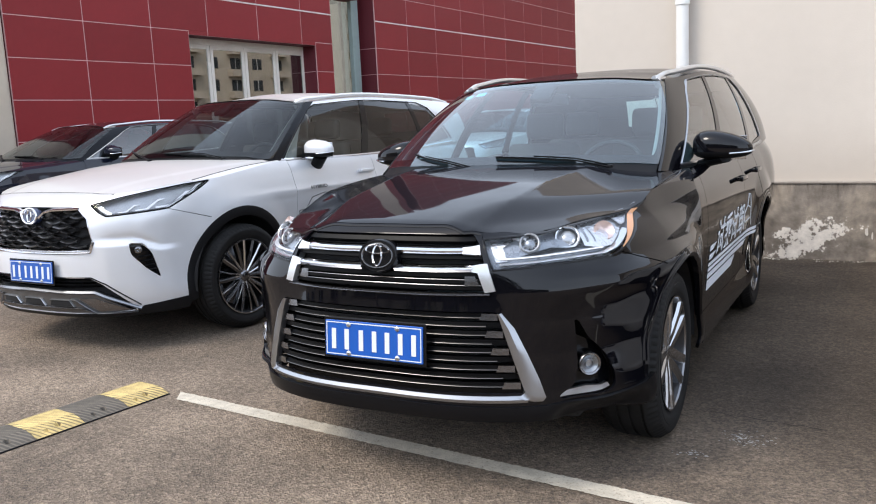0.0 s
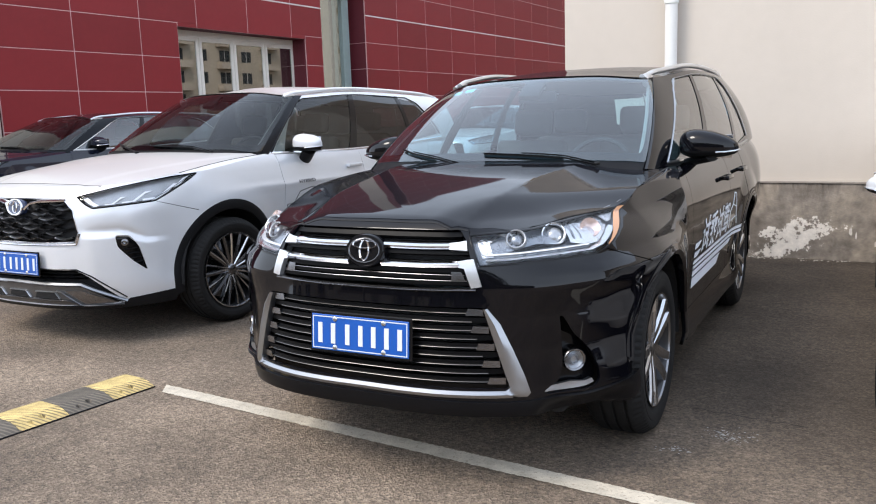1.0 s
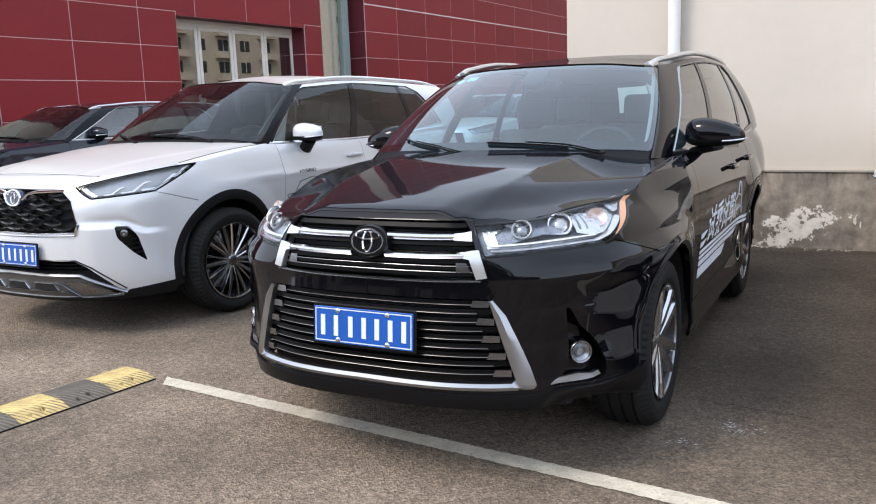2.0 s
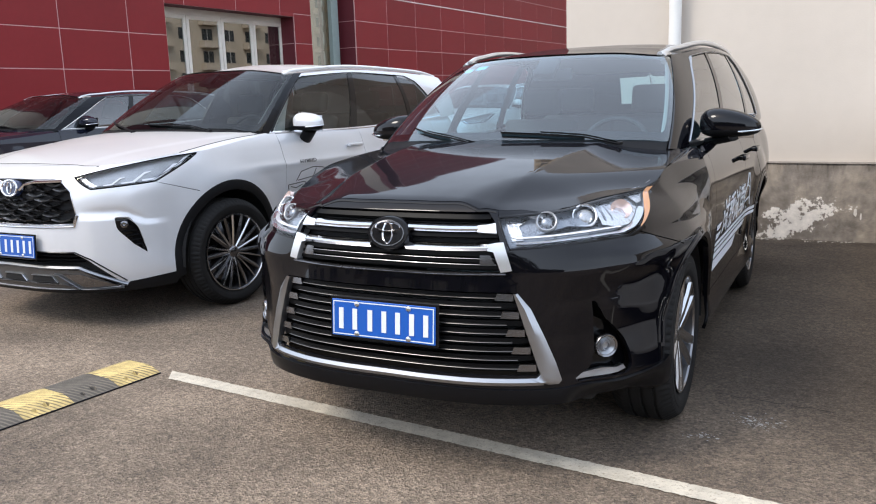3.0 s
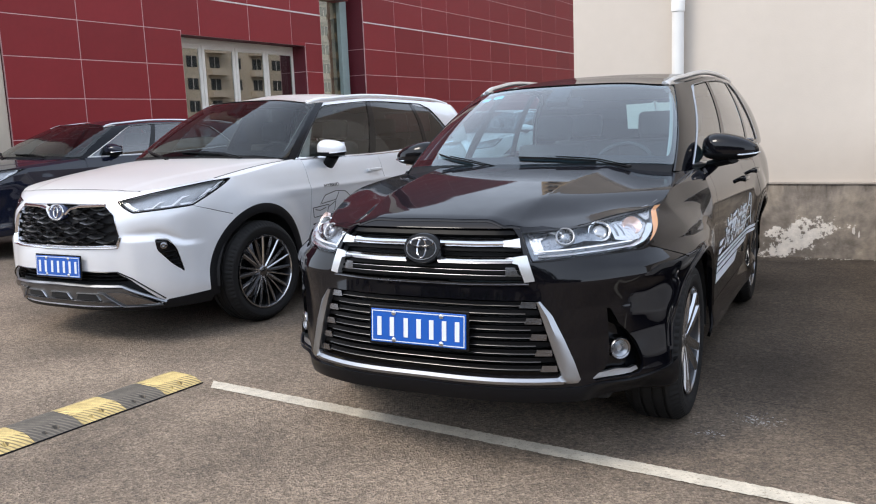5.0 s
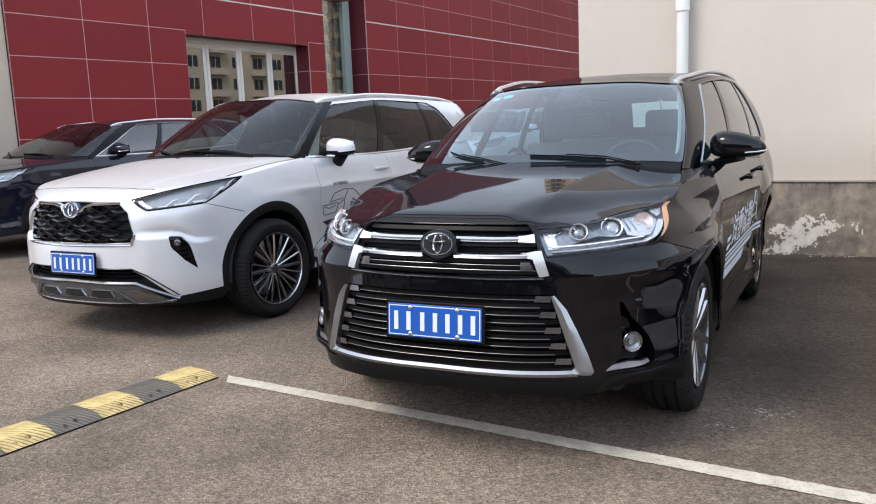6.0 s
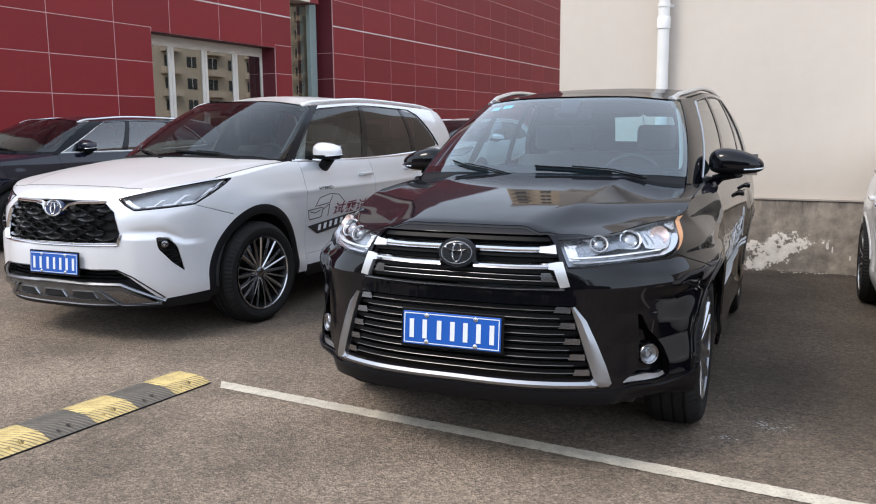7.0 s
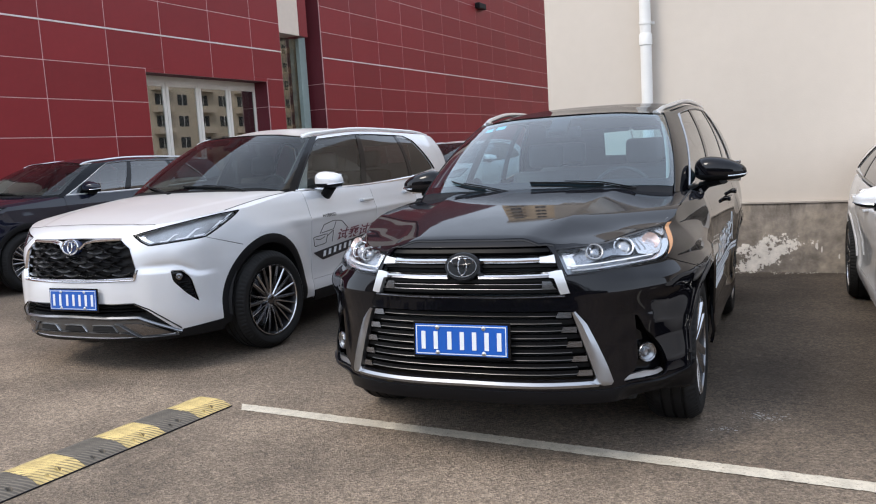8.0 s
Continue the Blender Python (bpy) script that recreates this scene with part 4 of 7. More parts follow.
wall("wall_red_side", [(-6.5, -2.6, 0.05, 0.4, 0, TOP)], M_REDWALL, RED, "further stretch of the red facade")
# small dark lamp bracket on the far red facade
lamp = tagged(new("wall_lamp"), "small dark lamp fixed high on the red facade", "wall lamp")
lamp.matrix_basis = RED @ pose(20.2, -0.1, 6.98)
bpart("lamp_body", boxed((0.70, 0.20, 0.22), 0.03, 2), M_PLASTIC, lamp)
bpart("bracket", boxed((0.05, 0.12, 0.05), 0.01, 1, pose(0, 0.09, 0)), M_PLASTIC, lamp)

# ---------------- cream wall ----------------
wall("wall_cream", [(-2.43, 16, 0, 0.35, 0.715, 4.3)], M_CREAM, CREAM, "cream rendered wall, faintly streaked")
wall("wall_cream_return", [(-2.43, -2.13, 0.352, 9, 0.0, 4.3)], M_CREAM, CREAM, "cream rendered return wall")
wall("plinth", [(-2.43, 16, -0.022, 0.35, 0, 0.70)], M_PLINTH, CREAM, "stained cement plinth with flaking pale paint", "plinth")
wall("plinth_cap", [(-2.43, 16, -0.034, 0.30, 0.70, 0.716)], M_CEMENT, CREAM, "thin cement edge on top of the plinth", "plinth")
# crumbs of cement along the foot of the wall
vs, fs = [], []
heaps = [rng.uniform(-0.5, 0.9) for _ in range(7)]
for i in range(150):
    x, y, r = (rng.choice(heaps) + rng.gauss(0, 0.05) if i % 4 else rng.uniform(-0.8, 1.5)), -0.03 - abs(rng.gauss(0, 0.05)), rng.uniform(0.002, 0.012)
    b = len(vs)
    for k in range(5):
        a = 2 * math.pi * k / 5
        vs.append((x + r * rng.uniform(0.7, 1.6) * math.cos(a), y + r * rng.uniform(0.5, 1) * math.sin(a), 0.0))
    vs.append((x, y, r * rng.uniform(0.4, 0.9)))
    fs += [(b + k, b + (k + 1) % 5, b + 5) for k in range(5)]
o = part("rubble", vs, fs, mat("crumb", (0.46, 0.42, 0.37), 0.95, var=0.3, scale=30))
o.matrix_basis = CREAM
tagged(o, "pale cement crumbs along the foot of the wall", "rubble", kind="stuff")
# chips where the plinth's coat has come away
for cx, cz, cw, ch in ((0.30, 0.27, 0.03, 0.075), (0.345, 0.235, 0.018, 0.06), (0.50, 0.16, 0.018, 0.05), (0.72, 0.28, 0.02, 0.03)):
    vs = [(cx + cw * rng.uniform(0.3, 0.6) * math.cos(a), -0.026, cz + ch * rng.uniform(0.35, 0.6) * math.sin(a)) for a in np.linspace(0, 2 * math.pi, 11)[:-1]]
    o = part("chipped_paint", vs + [(x, -0.021, z) for x, y, z in vs], [tuple(range(9, -1, -1))] + [(i, (i + 1) % 10, 10 + (i + 1) % 10, 10 + i) for i in range(10)], M_SPLASHPALE)
    o.matrix_basis = CREAM
    tagged(o, "pale chip of bare plaster in the plinth", "chipped plaster", "chips in the plinth", "structure")
# drain pipe with collars and brackets
pipe = tagged(new("drain_pipe"), "white plastic drain pipe fixed to the cream wall", "drain pipe")
pipe.matrix_basis = CREAM @ pose(-1.31, -0.085, 0)
turn = lambda prof, k=24: (lambda r: ([(b, c, a) for a, b, c in r[0]], r[1]))(lathe(prof, k))
v, f = turn([(0.058, 0.72), (0.058, 4.25)])
part("pipe", v, f, M_PIPE, pipe, smooth=True)
for z in (2.45,):
    v, f = turn([(0.059, z - 0.06), (0.067, z - 0.055), (0.067, z + 0.05), (0.062, z + 0.06), (0.059, z + 0.06)])
    part("collar", v, f, M_PIPE, pipe, smooth=True)
for z in (1.3, 2.62, 3.9):
    v, f = turn([(0.059, z - 0.015), (0.065, z - 0.015), (0.065, z + 0.015), (0.059, z + 0.015)])
    br = part("bracket", v, f, M_PIPE, pipe, smooth=True)
    bpart("bracket_foot", boxed((0.16, 0.01, 0.03), 0.003, 1, pose(0, 0.075, z)), M_PIPE, br)


# ---------------- unseen surroundings, placed for what paint and glass reflect --------------
def block(at, length, depth, storeys, label, material=None):
    root = tagged(new("apartment_block"), label, "building")
    root.matrix_basis = at
    h = storeys * 3.0 + 1.0
    bpart("wall", span(-length / 2, length / 2, 0, depth, 0, h), material or M_BLOCK, root)
    bpart("roof", span(-length / 2 - 0.3, length / 2 + 0.3, -0.3, depth + 0.3, h, h + 0.5), M_SLAB, root)
    cols = int(length // 4)
    for s in range(storeys):
        for c in range(cols):
            x = -length / 2 + (c + 0.5) * length / cols
            wn = bpart("window", span(x - 0.9, x + 0.9, -0.03, 0.05, 3 * s + 1.3, 3 * s + 2.8), M_BLOCKWIN, root)
            bpart("window_frame", span(x - 0.03, x + 0.03, -0.06, -0.03, 3 * s + 1.3, 3 * s + 2.8), M_FRAME, wn)
            if c % 2 == 0:
                bpart("balcony", span(x - 1.5, x + 1.5, -1.1, -0.04, 3 * s + 0.25, 3 * s + 1.15), M_SLAB, root)


block(pose(64, 60, 0, 0, 0, -90), 110, 10, 11, "beige apartment block with balconies across the yard")
block(pose(-4, 110, 0), 140, 8, 12, "pale grey apartment block beyond the car park", M_BLOCKGREY)
block(pose(-25.9, 96, 0), 16.6, 6, 16, "tan tower block beyond the car park", M_TANBLOCK)
# added out of view: keeps the reflections in the black car's front dark
block(pose(2, -34, 0, 0, 0, 180), 60, 10, 2, "dark block with balconies, added out of view to darken reflections", M_BLOCKDARK)
# another unseen block, added only for reflections
block(pose(-32, -30, 0, 0, 0, 160), 24, 10, 3, "beige apartment block with balconies across the yard")


def tree(h):
    root = tagged(new("tree"), "leafy street tree across the yard", "tree", "trees across the yard")
    pts = [(0, 0, 0), (0.05, 0.02, h * 0.2), (-0.03, 0.05, h * 0.4), (0.06, 0, h * 0.62)]
    vs, fs = [], []
    k = 9
    for i, p in enumerate(pts):
        r = 0.16 * (1 - 0.2 * i)
        for q in range(k):
            a = 2 * math.pi * q / k
            vs.append((p[0] + r * math.cos(a), p[1] + r * math.sin(a), p[2]))
    for i in range(len(pts) - 1):
        for q in range(k):
            fs.append((i * k + q, i * k + (q + 1) % k, (i + 1) * k + (q + 1) % k, (i + 1) * k + q))
    tr = part("trunk", vs, fs, M_BARK, root, smooth=True)
    vs, fs = [], []
    for _ in range(9):
        a, e = rng.uniform(0, 6.28), rng.uniform(0.3, 1.0)
        p0 = Vector((0.03, 0.02, h * rng.uniform(0.35, 0.6)))
        d = Vector((math.cos(a) * math.cos(e), math.sin(a) * math.cos(e), math.sin(e))) * h * 0.32
        v, f = sweep([p0, p0 + d * 0.5 + Vector((0, 0, 0.1)), p0 + d], ring_section(0.035, 0.035, 5))
        part("limb", v, f, M_BARK, tr)
    clumps = [(Vector((rng.gauss(0, h * 0.16), rng.gauss(0, h * 0.16), h * rng.uniform(0.42, 0.98))), rng.uniform(0.35, 0.8)) for _ in range(34)]
    for c, r in clumps:
        for _ in range(70):
            d = Vector((rng.gauss(0, 1), rng.gauss(0, 1), rng.gauss(0, 0.8))).normalized() * r * rng.uniform(0.4, 1.1)
            p = c + d
            u = Vector((rng.gauss(0, 1), rng.gauss(0, 1), rng.gauss(0, 1))).normalized() * 0.10
            w = u.cross(Vector((rng.gauss(0, 1), rng.gauss(0, 1), rng.gauss(0, 1)))).normalized() * 0.06
            b = len(vs)
            vs += [p - u, p + w, p + u, p - w]
            fs.append((b, b + 1, b + 2, b + 3))
    crown = part("crown", vs, fs, M_LEAF, root)
    tagged(crown, kind="stuff")
    return root


first = tree(6.0)
first.matrix_basis = pose(-9, -20, 0)
for i in range(9):
    copy_thing(first, pose(-6.2 + 3.1 * i + rng.uniform(-0.5, 0.5), -20 + rng.uniform(-1.5, 1.5), 0, 0, 0, rng.uniform(0, 360)))


# ---------------- cars: parts ----------------
def wheel(parent, x, y, r, side, kind, steer=0.0):
    """Tyre, rim with spokes, brake disc. side: +1 or -1, the way the wheel's face looks."""
    root = new("wheel")
    root.parent = parent
    root.matrix_basis = pose(x, y, r, 0, 0, (0 if side > 0 else 180) + steer)
    rr, wd = r * (0.665 if kind == "five" else 0.712), 0.235
    h = wd / 2
    half = [(rr - 0.004, h - 0.022), (rr + 0.012, h - 0.004), (rr + 0.03, h + 0.004), (rr + 0.034, h + 0.0065), (rr + 0.06, h + 0.0075), (rr + 0.063, h + 0.005), (r - 0.045, h + 0.008), (r - 0.03, h + 0.003), (r - 0.022, h - 0.006), (r - 0.006, h - 0.03), (r - 0.002, h - 0.04)]
    tread = []
    for c in (0.05, 0.0, -0.05):
        tread += [(r, c + 0.018), (r - 0.009, c + 0.016), (r - 0.009, c + 0.006), (r, c + 0.004)]
    prof = half + tread + [(a, -b) for a, b in half[::-1]]
    vs, fs = lathe(prof, 216)
    k = len(prof)
    cut = {7: 0.004, 8: 0.008, 9: 0.009, k - 10: 0.009, k - 9: 0.008, k - 8: 0.004}
    vs = [tuple(Vector((a, b, c)) - Vector((0, b, c)).normalized() * (cut.get(i % k, 0) if (i // k) % 3 == 0 else 0)) for i, (a, b, c) in enumerate(vs)]
    part("tyre", vs, fs, M_TYRE, root, "", smooth=True)
    lip = [(rr + 0.004, h - 0.004), (rr + 0.004, h + 0.002), (rr - 0.003, h + 0.002), (rr - 0.007, h - 0.006)]
    vs, fs = lathe(lip, 64)
    rim = part("rim", vs, fs, M_RIM if kind != "five" else M_SMOKE, root, smooth=True)
    vs, fs = lathe([(rr - 0.007, h - 0.006), (rr - 0.016, h - 0.02), (rr - 0.02, h - 0.06), (rr - 0.03, -h + 0.03), (rr, -h)], 64)
    part("rim_barrel", vs, fs, M_RIMDARK, rim, smooth=True)
    vs, fs = lathe([(0.0, -0.02), (rr - 0.06, -0.02), (rr - 0.06, -0.04)], 40)
    part("brake_disc", vs, fs, M_SMOKE, root)
    vs, fs = lathe([(0.0, -0.07), (rr - 0.02, -0.07)], 40)
    part("wheel_back", vs, fs, M_DARK, root)
    n = 5 if kind == "five" else 10
    for i in range(n):
        m = pose(0, 0, 0, 360 / n * i + (20 if kind == "five" else 9))
        for sg in (1, -1):
            if kind == "five":
                v, f = sweep([(h - 0.036, sg * 0.022, 0.03), (h - 0.024, sg * 0.028, 0.10), (h - 0.014, sg * 0.040, 0.18), (h - 0.010, sg * 0.052, rr - 0.004)], [(-0.026, -0.03), (0.026, -0.03), (0.024, 0.004), (0.016, 0.012), (-0.018, 0.012), (-0.026, 0.0)], up=(1, 0, 0))
            elif sg > 0:
                v, f = sweep([(h - 0.042, 0.006, 0.03), (h - 0.028, 0.012, 0.10), (h - 0.018, 0.022, 0.18), (h - 0.014, 0.034, rr - 0.004)], [(-0.010, -0.02), (0.007, -0.02), (0.006, 0.010), (-0.002, 0.012), (-0.008, 0.004)], up=(1, 0, 0))
            else:
                v, f = sweep([(h - 0.046, -0.010, 0.03), (h - 0.032, -0.016, 0.10), (h - 0.022, -0.030, 0.18), (h - 0.018, -0.042, rr - 0.004)], [(-0.016, -0.02), (0.016, -0.02), (0.013, 0.008), (0.003, 0.012), (-0.012, 0.006)], up=(1, 0, 0))
            o = part("spoke", v, f, M_RIM if kind == "five" or sg > 0 else M_SMOKE, rim)
            o.matrix_basis = m
    vs, fs = lathe([(0.0, h - 0.022), (0.028, h - 0.022), (0.034, h - 0.026), (0.046, h - 0.034), (0.054, h - 0.045), (0.054, h - 0.1)], 32)
    part("hub_cap", vs, fs, M_RIM if kind == "five" else M_SMOKE, rim, smooth=True)
    for i in range(5):
        vs, fs = lathe([(0.0, h - 0.032), (0.009, h - 0.032), (0.010, h - 0.05)], 8)
        o = part("wheel_nut", vs, fs, M_BOLT, rim)
        a = radians(72 * i + 36)
        o.location = (0, 0.047 * math.cos(a), 0.047 * math.sin(a))
    return root


def ring_strip(name, inner, outer, surf, material, parent, out0, out1, label="", back=0.02):
    """A trim strip between two equal-length outlines on a surface, raised along its middle."""
    n = len(inner)
    a, b = np.array(inner), np.array(outer)
    c = (a + b) / 2
    rows = [surf(a[:, 0], a[:, 1], -back), surf(a[:, 0], a[:, 1], out0), surf(c[:, 0], c[:, 1], out1), surf(b[:, 0], b[:, 1], out0), surf(b[:, 0], b[:, 1], -back)]
    vs = np.vstack(rows)
    fs = []
    for r in range(4):
        for i in range(n - 1):
            fs.append((r * n + i, r * n + i + 1, (r + 1) * n + i + 1, (r + 1) * n + i))
    return part(name, vs, fs, material, parent, label, smooth=True)


def line_strip(name, pts, width, surf, material, parent, out0=0.004, out1=0.008, n=40, label="", back=0.02):
    """A thin moulding of even width along a polyline in a surface's coordinates."""
    p = np.array(pts, float)
    t = np.linspace(0, len(p) - 1, n)
    q = np.column_stack([np.interp(t, range(len(p)), p[:, 0]), np.interp(t, range(len(p)), p[:, 1])])
    d = np.gradient(q, axis=0)
    w = width if isinstance(width, tuple) else (width, width)
    nrm = np.column_stack([-d[:, 1] * w[0] / w[1], d[:, 0] * w[1] / w[0]])
    l = np.hypot(nrm[:, 0] / w[0], nrm[:, 1] / w[1])[:, None]
    return ring_strip(name, q + nrm / l / 2, q - nrm / l / 2, surf, material, parent, out0, out1, label, back)


def hood_top(w, hood, s):
    """The height at which the flank meets the hood sheet, for a place on the outline."""
    lo, hi = 0.6, 1.2
    for _ in range(24):
        m = (lo + hi) / 2
        p = w.at(s, m)
        if m < float(hood(p[0], p[1])[2]):
            lo = m
        else:
            hi = m
    return lo


def hood_edge(w, hood, ymax):
    """The sheet's right edge in plan, front centre to the foot of the windscreen pillar."""
    pts, s = [], 0.0
    while True:
        p = w.at(s, hood_top(w, hood, s))
        if p[1] > ymax:
            return pts
        pts.append((float(p[0]), float(p[1])))
        s += 0.03


def oval(name, rx, rz, profile, material, parent, m, n=40, label=""):
    """An oval moulding: profile of (scale, depth) turned about the y axis."""
    vs, fs = [], []
    k = len(profile)
    for i in range(n):
        a = 2 * math.pi * i / n
        for sc, d in profile:
            vs.append(m @ Vector((rx * math.cos(a) + sc * math.cos(a), d, rz * math.sin(a) + sc * math.sin(a))))
    for i in range(n):
        j = (i + 1) % n
        for q in range(k - 1):
            fs.append((i * k + q, j * k + q, j * k + q + 1, i * k + q + 1))
    return part(name, vs, fs, material, parent, label, smooth=True)


def number_plate(root, m, bars):
    """Blue plate with a thin white border, bars for its characters and four bolts."""
    pl = bpart("number_plate", boxed((0.44, 0.006, 0.14), 0.002, 1), M_BLUE, root, "blue number plate with white characters")
    pl.matrix_basis = m
    bpart("plate_frame", boxed((0.462, 0.006, 0.162), 0.003, 1, pose(0, 0.006, 0)), M_GLOSSBLACK, pl)
    vs, fs = [], []
    for (a, b) in ((0.214, 0.064), (0.210, 0.060)):
        vs += [(-a, -0.0036, -b), (a, -0.0036, -b), (a, -0.0036, b), (-a, -0.0036, b)]
    fs = [(i, (i + 1) % 4, 4 + (i + 1) % 4, 4 + i) for i in range(4)]
    part("plate_border", vs, fs, M_WHITE, pl)
    for x, wd, ht in bars:
        bpart("plate_bar", boxed((wd, 0.002, ht), 0, 1, pose(x, -0.004, -0.002)), M_WHITE, pl)
    for x in (-0.11, 0.11):
        for z in (-0.056, 0.056):
            vs, fs = lathe([(0, 0), (0.006, 0.0), (0.010, -0.003), (0.011, -0.006)], 12)
            part("bolt", [(c + x, -a - 0.009, d + z) for a, c, d in vs], fs, M_BOLT, pl, smooth=True)


def wheel_well(root, w, spec, sg):
    r, ra = spec["r"], spec["arch"]
    for hy in spec["hub"]:
        vs, n = [], 24
        for i in range(n + 1):
            a = radians(-4 + 188 * i / n)
            for xx in (sg * 0.925, sg * 0.52):
                vs.append((xx, hy + (ra + 0.012) * math.cos(a), r + (ra + 0.012) * math.sin(a)))
        fs = [(2 * i, 2 * i + 1, 2 * i + 3, 2 * i + 2) for i in range(n)]
        fs.append(tuple(2 * i + 1 for i in range(n + 1)))
        part("wheel_liner", vs, fs, M_DARK, root)
        if "band" in spec:
            # the rolled lip round the arch
            loops = []
            for rad in (ra + 0.001, ra + spec["band"]):
                loops.append([(sg * w.at_y(hy + rad * math.cos(q)), r + rad * math.sin(q)) for q in np.radians(np.linspace(-4, 168, 60))])
            ring_strip("arch_lip", loops[0], loops[1], w.at, M_BLACK, root, 0.0015, 0.007, back=0.012)


def seat(root, x, y, wide=0.50, z=0.42):
    st = new("seat")
    st.parent = root
    st.matrix_basis = pose(x, y, z)
    bpart("cushion", boxed((wide, 0.5, 0.16), 0.05, 3, pose(0, 0, 0.12)), M_SEAT, st, smooth=True)
    bpart("backrest", boxed((wide, 0.14, 0.66), 0.055, 3, pose(0, 0.30, 0.48, -14)), M_SEAT, st, smooth=True)
    for hx in ((0,) if wide < 0.8 else (-wide * 0.3, wide * 0.3)):
        bpart("headrest", boxed((0.26, 0.10, 0.18), 0.045, 3, pose(hx, 0.40, 0.92, -10)), M_SEAT, st, smooth=True)


def interior(root, spec):
    z0 = spec["low"][0][2]
    y0 = spec["low"][0][1]
    bpart("dashboard", boxed((1.42, 0.5, 0.30), 0.09, 4, pose(0, y0 + 0.36, z0 - 0.20)), M_DASH, root, smooth=True)
    bpart("cabin_floor", span(-0.78, 0.78, y0 + 0.1, 4.3, 0.36, 0.40), M_DASH, root)
    for sg in (1, -1):
        bpart("door_lining", span(*sorted((sg * 0.80, sg * 0.84)), y0 + 0.35, 4.2, 0.36, z0 - 0.12), M_DASH, root)
        seat(root, sg * 0.37, y0 + 1.28, 0.50, z0 - 0.74)
    seat(root, 0, y0 + 2.15, 1.30, z0 - 0.74)
    # steering wheel
    vs, fs = lathe([(0.185 + 0.014 * math.cos(a), 0.014 * math.sin(a)) for a in np.linspace(0, 2 * math.pi, 9)[:-1]], 36, True)
    sw = part("steering_wheel", [(b, a, c) for a, b, c in vs], fs, M_DASH, root, smooth=True)
    sw.matrix_basis = pose(0.37, y0 + 0.72, z0 - 0.08, -25)
    bpart("wheel_boss", boxed((0.15, 0.05, 0.11), 0.02, 2), M_DASH, sw, smooth=True)
    bpart("wheel_spoke", boxed((0.34, 0.02, 0.035), 0.008, 1), M_SATIN, sw)
    # rear-view mirror and its camera housing
    yr = spec["high"][0][1]
    bpart("inside_mirror", boxed((0.23, 0.03, 0.065), 0.014, 2, pose(0, yr - 0.02, spec["high"][0][2] - 0.11, 10)), M_DASH, root, smooth=True)
    bpart("sensor_housing", boxed((0.12, 0.16, 0.035), 0.012, 2, pose(0, yr - 0.10, spec["high"][0][2] - 0.075, 32)), M_GLOSSBLACK, root, smooth=True)


def wipers(root, h):
    """Two arms with blades that rest on the foot of the windscreen."""
    for pts in ([(1.55, -0.02), (1.0, 0.045), (0.45, 0.075), (-0.05, 0.095)], [(-0.25, -0.02), (-0.7, 0.05), (-1.15, 0.10), (-1.5, 0.15)]):
        p = np.array(pts)
        wp = line_strip("wiper", p, (0.03, 0.012), h.at, M_PLASTIC, root, 0.012, 0.019, 24, back=-0.010)
        line_strip("blade", p[1:] + [0, -0.004], (0.02, 0.008), h.at, M_GLOSSBLACK, wp, 0.004, 0.012, 20, back=-0.002)
        line_strip("arm", p[:3] + [0, 0.012], (0.016, 0.009), h.at, M_PLASTIC, wp, 0.018, 0.026, 16, back=-0.016)
        a = h.at(np.array([pts[0][0]]), np.array([0.0]), 0.03)[0]
        bpart("pivot", boxed((0.026, 0.030, 0.016), 0.007, 2, pose(a[0], a[1], a[2] - 0.012)), M_PLASTIC, wp, smooth=True)


def roof_rails(root, h, material):
    for sg in (1, -1):
        u = np.linspace(2.25, 6.3, 30)
        base = h.at(u, 0 * u + 1.0)
        lift = 0.024 * fade(2.25, 3.0, u) * fade(6.3, 5.6, u) + 0.006
        pts = [(sg * (p[0] - 0.035), p[1], p[2] + l) for p, l in zip(base, lift)]
        v, f = sweep(pts, ring_section(0.018, 0.016, 10))
        rail = part("roof_rail", v, f, material, root, smooth=True)
        for q in (3, 26):
            p = pts[q]
            v, f = sweep([(p[0], p[1] - 0.10, p[2] - 0.045), (p[0], p[1], p[2] - 0.012), (p[0], p[1] + 0.10, p[2] - 0.04)], ring_section(0.018, 0.03, 8))
            part("rail_foot", v, f, material, rail, smooth=True)


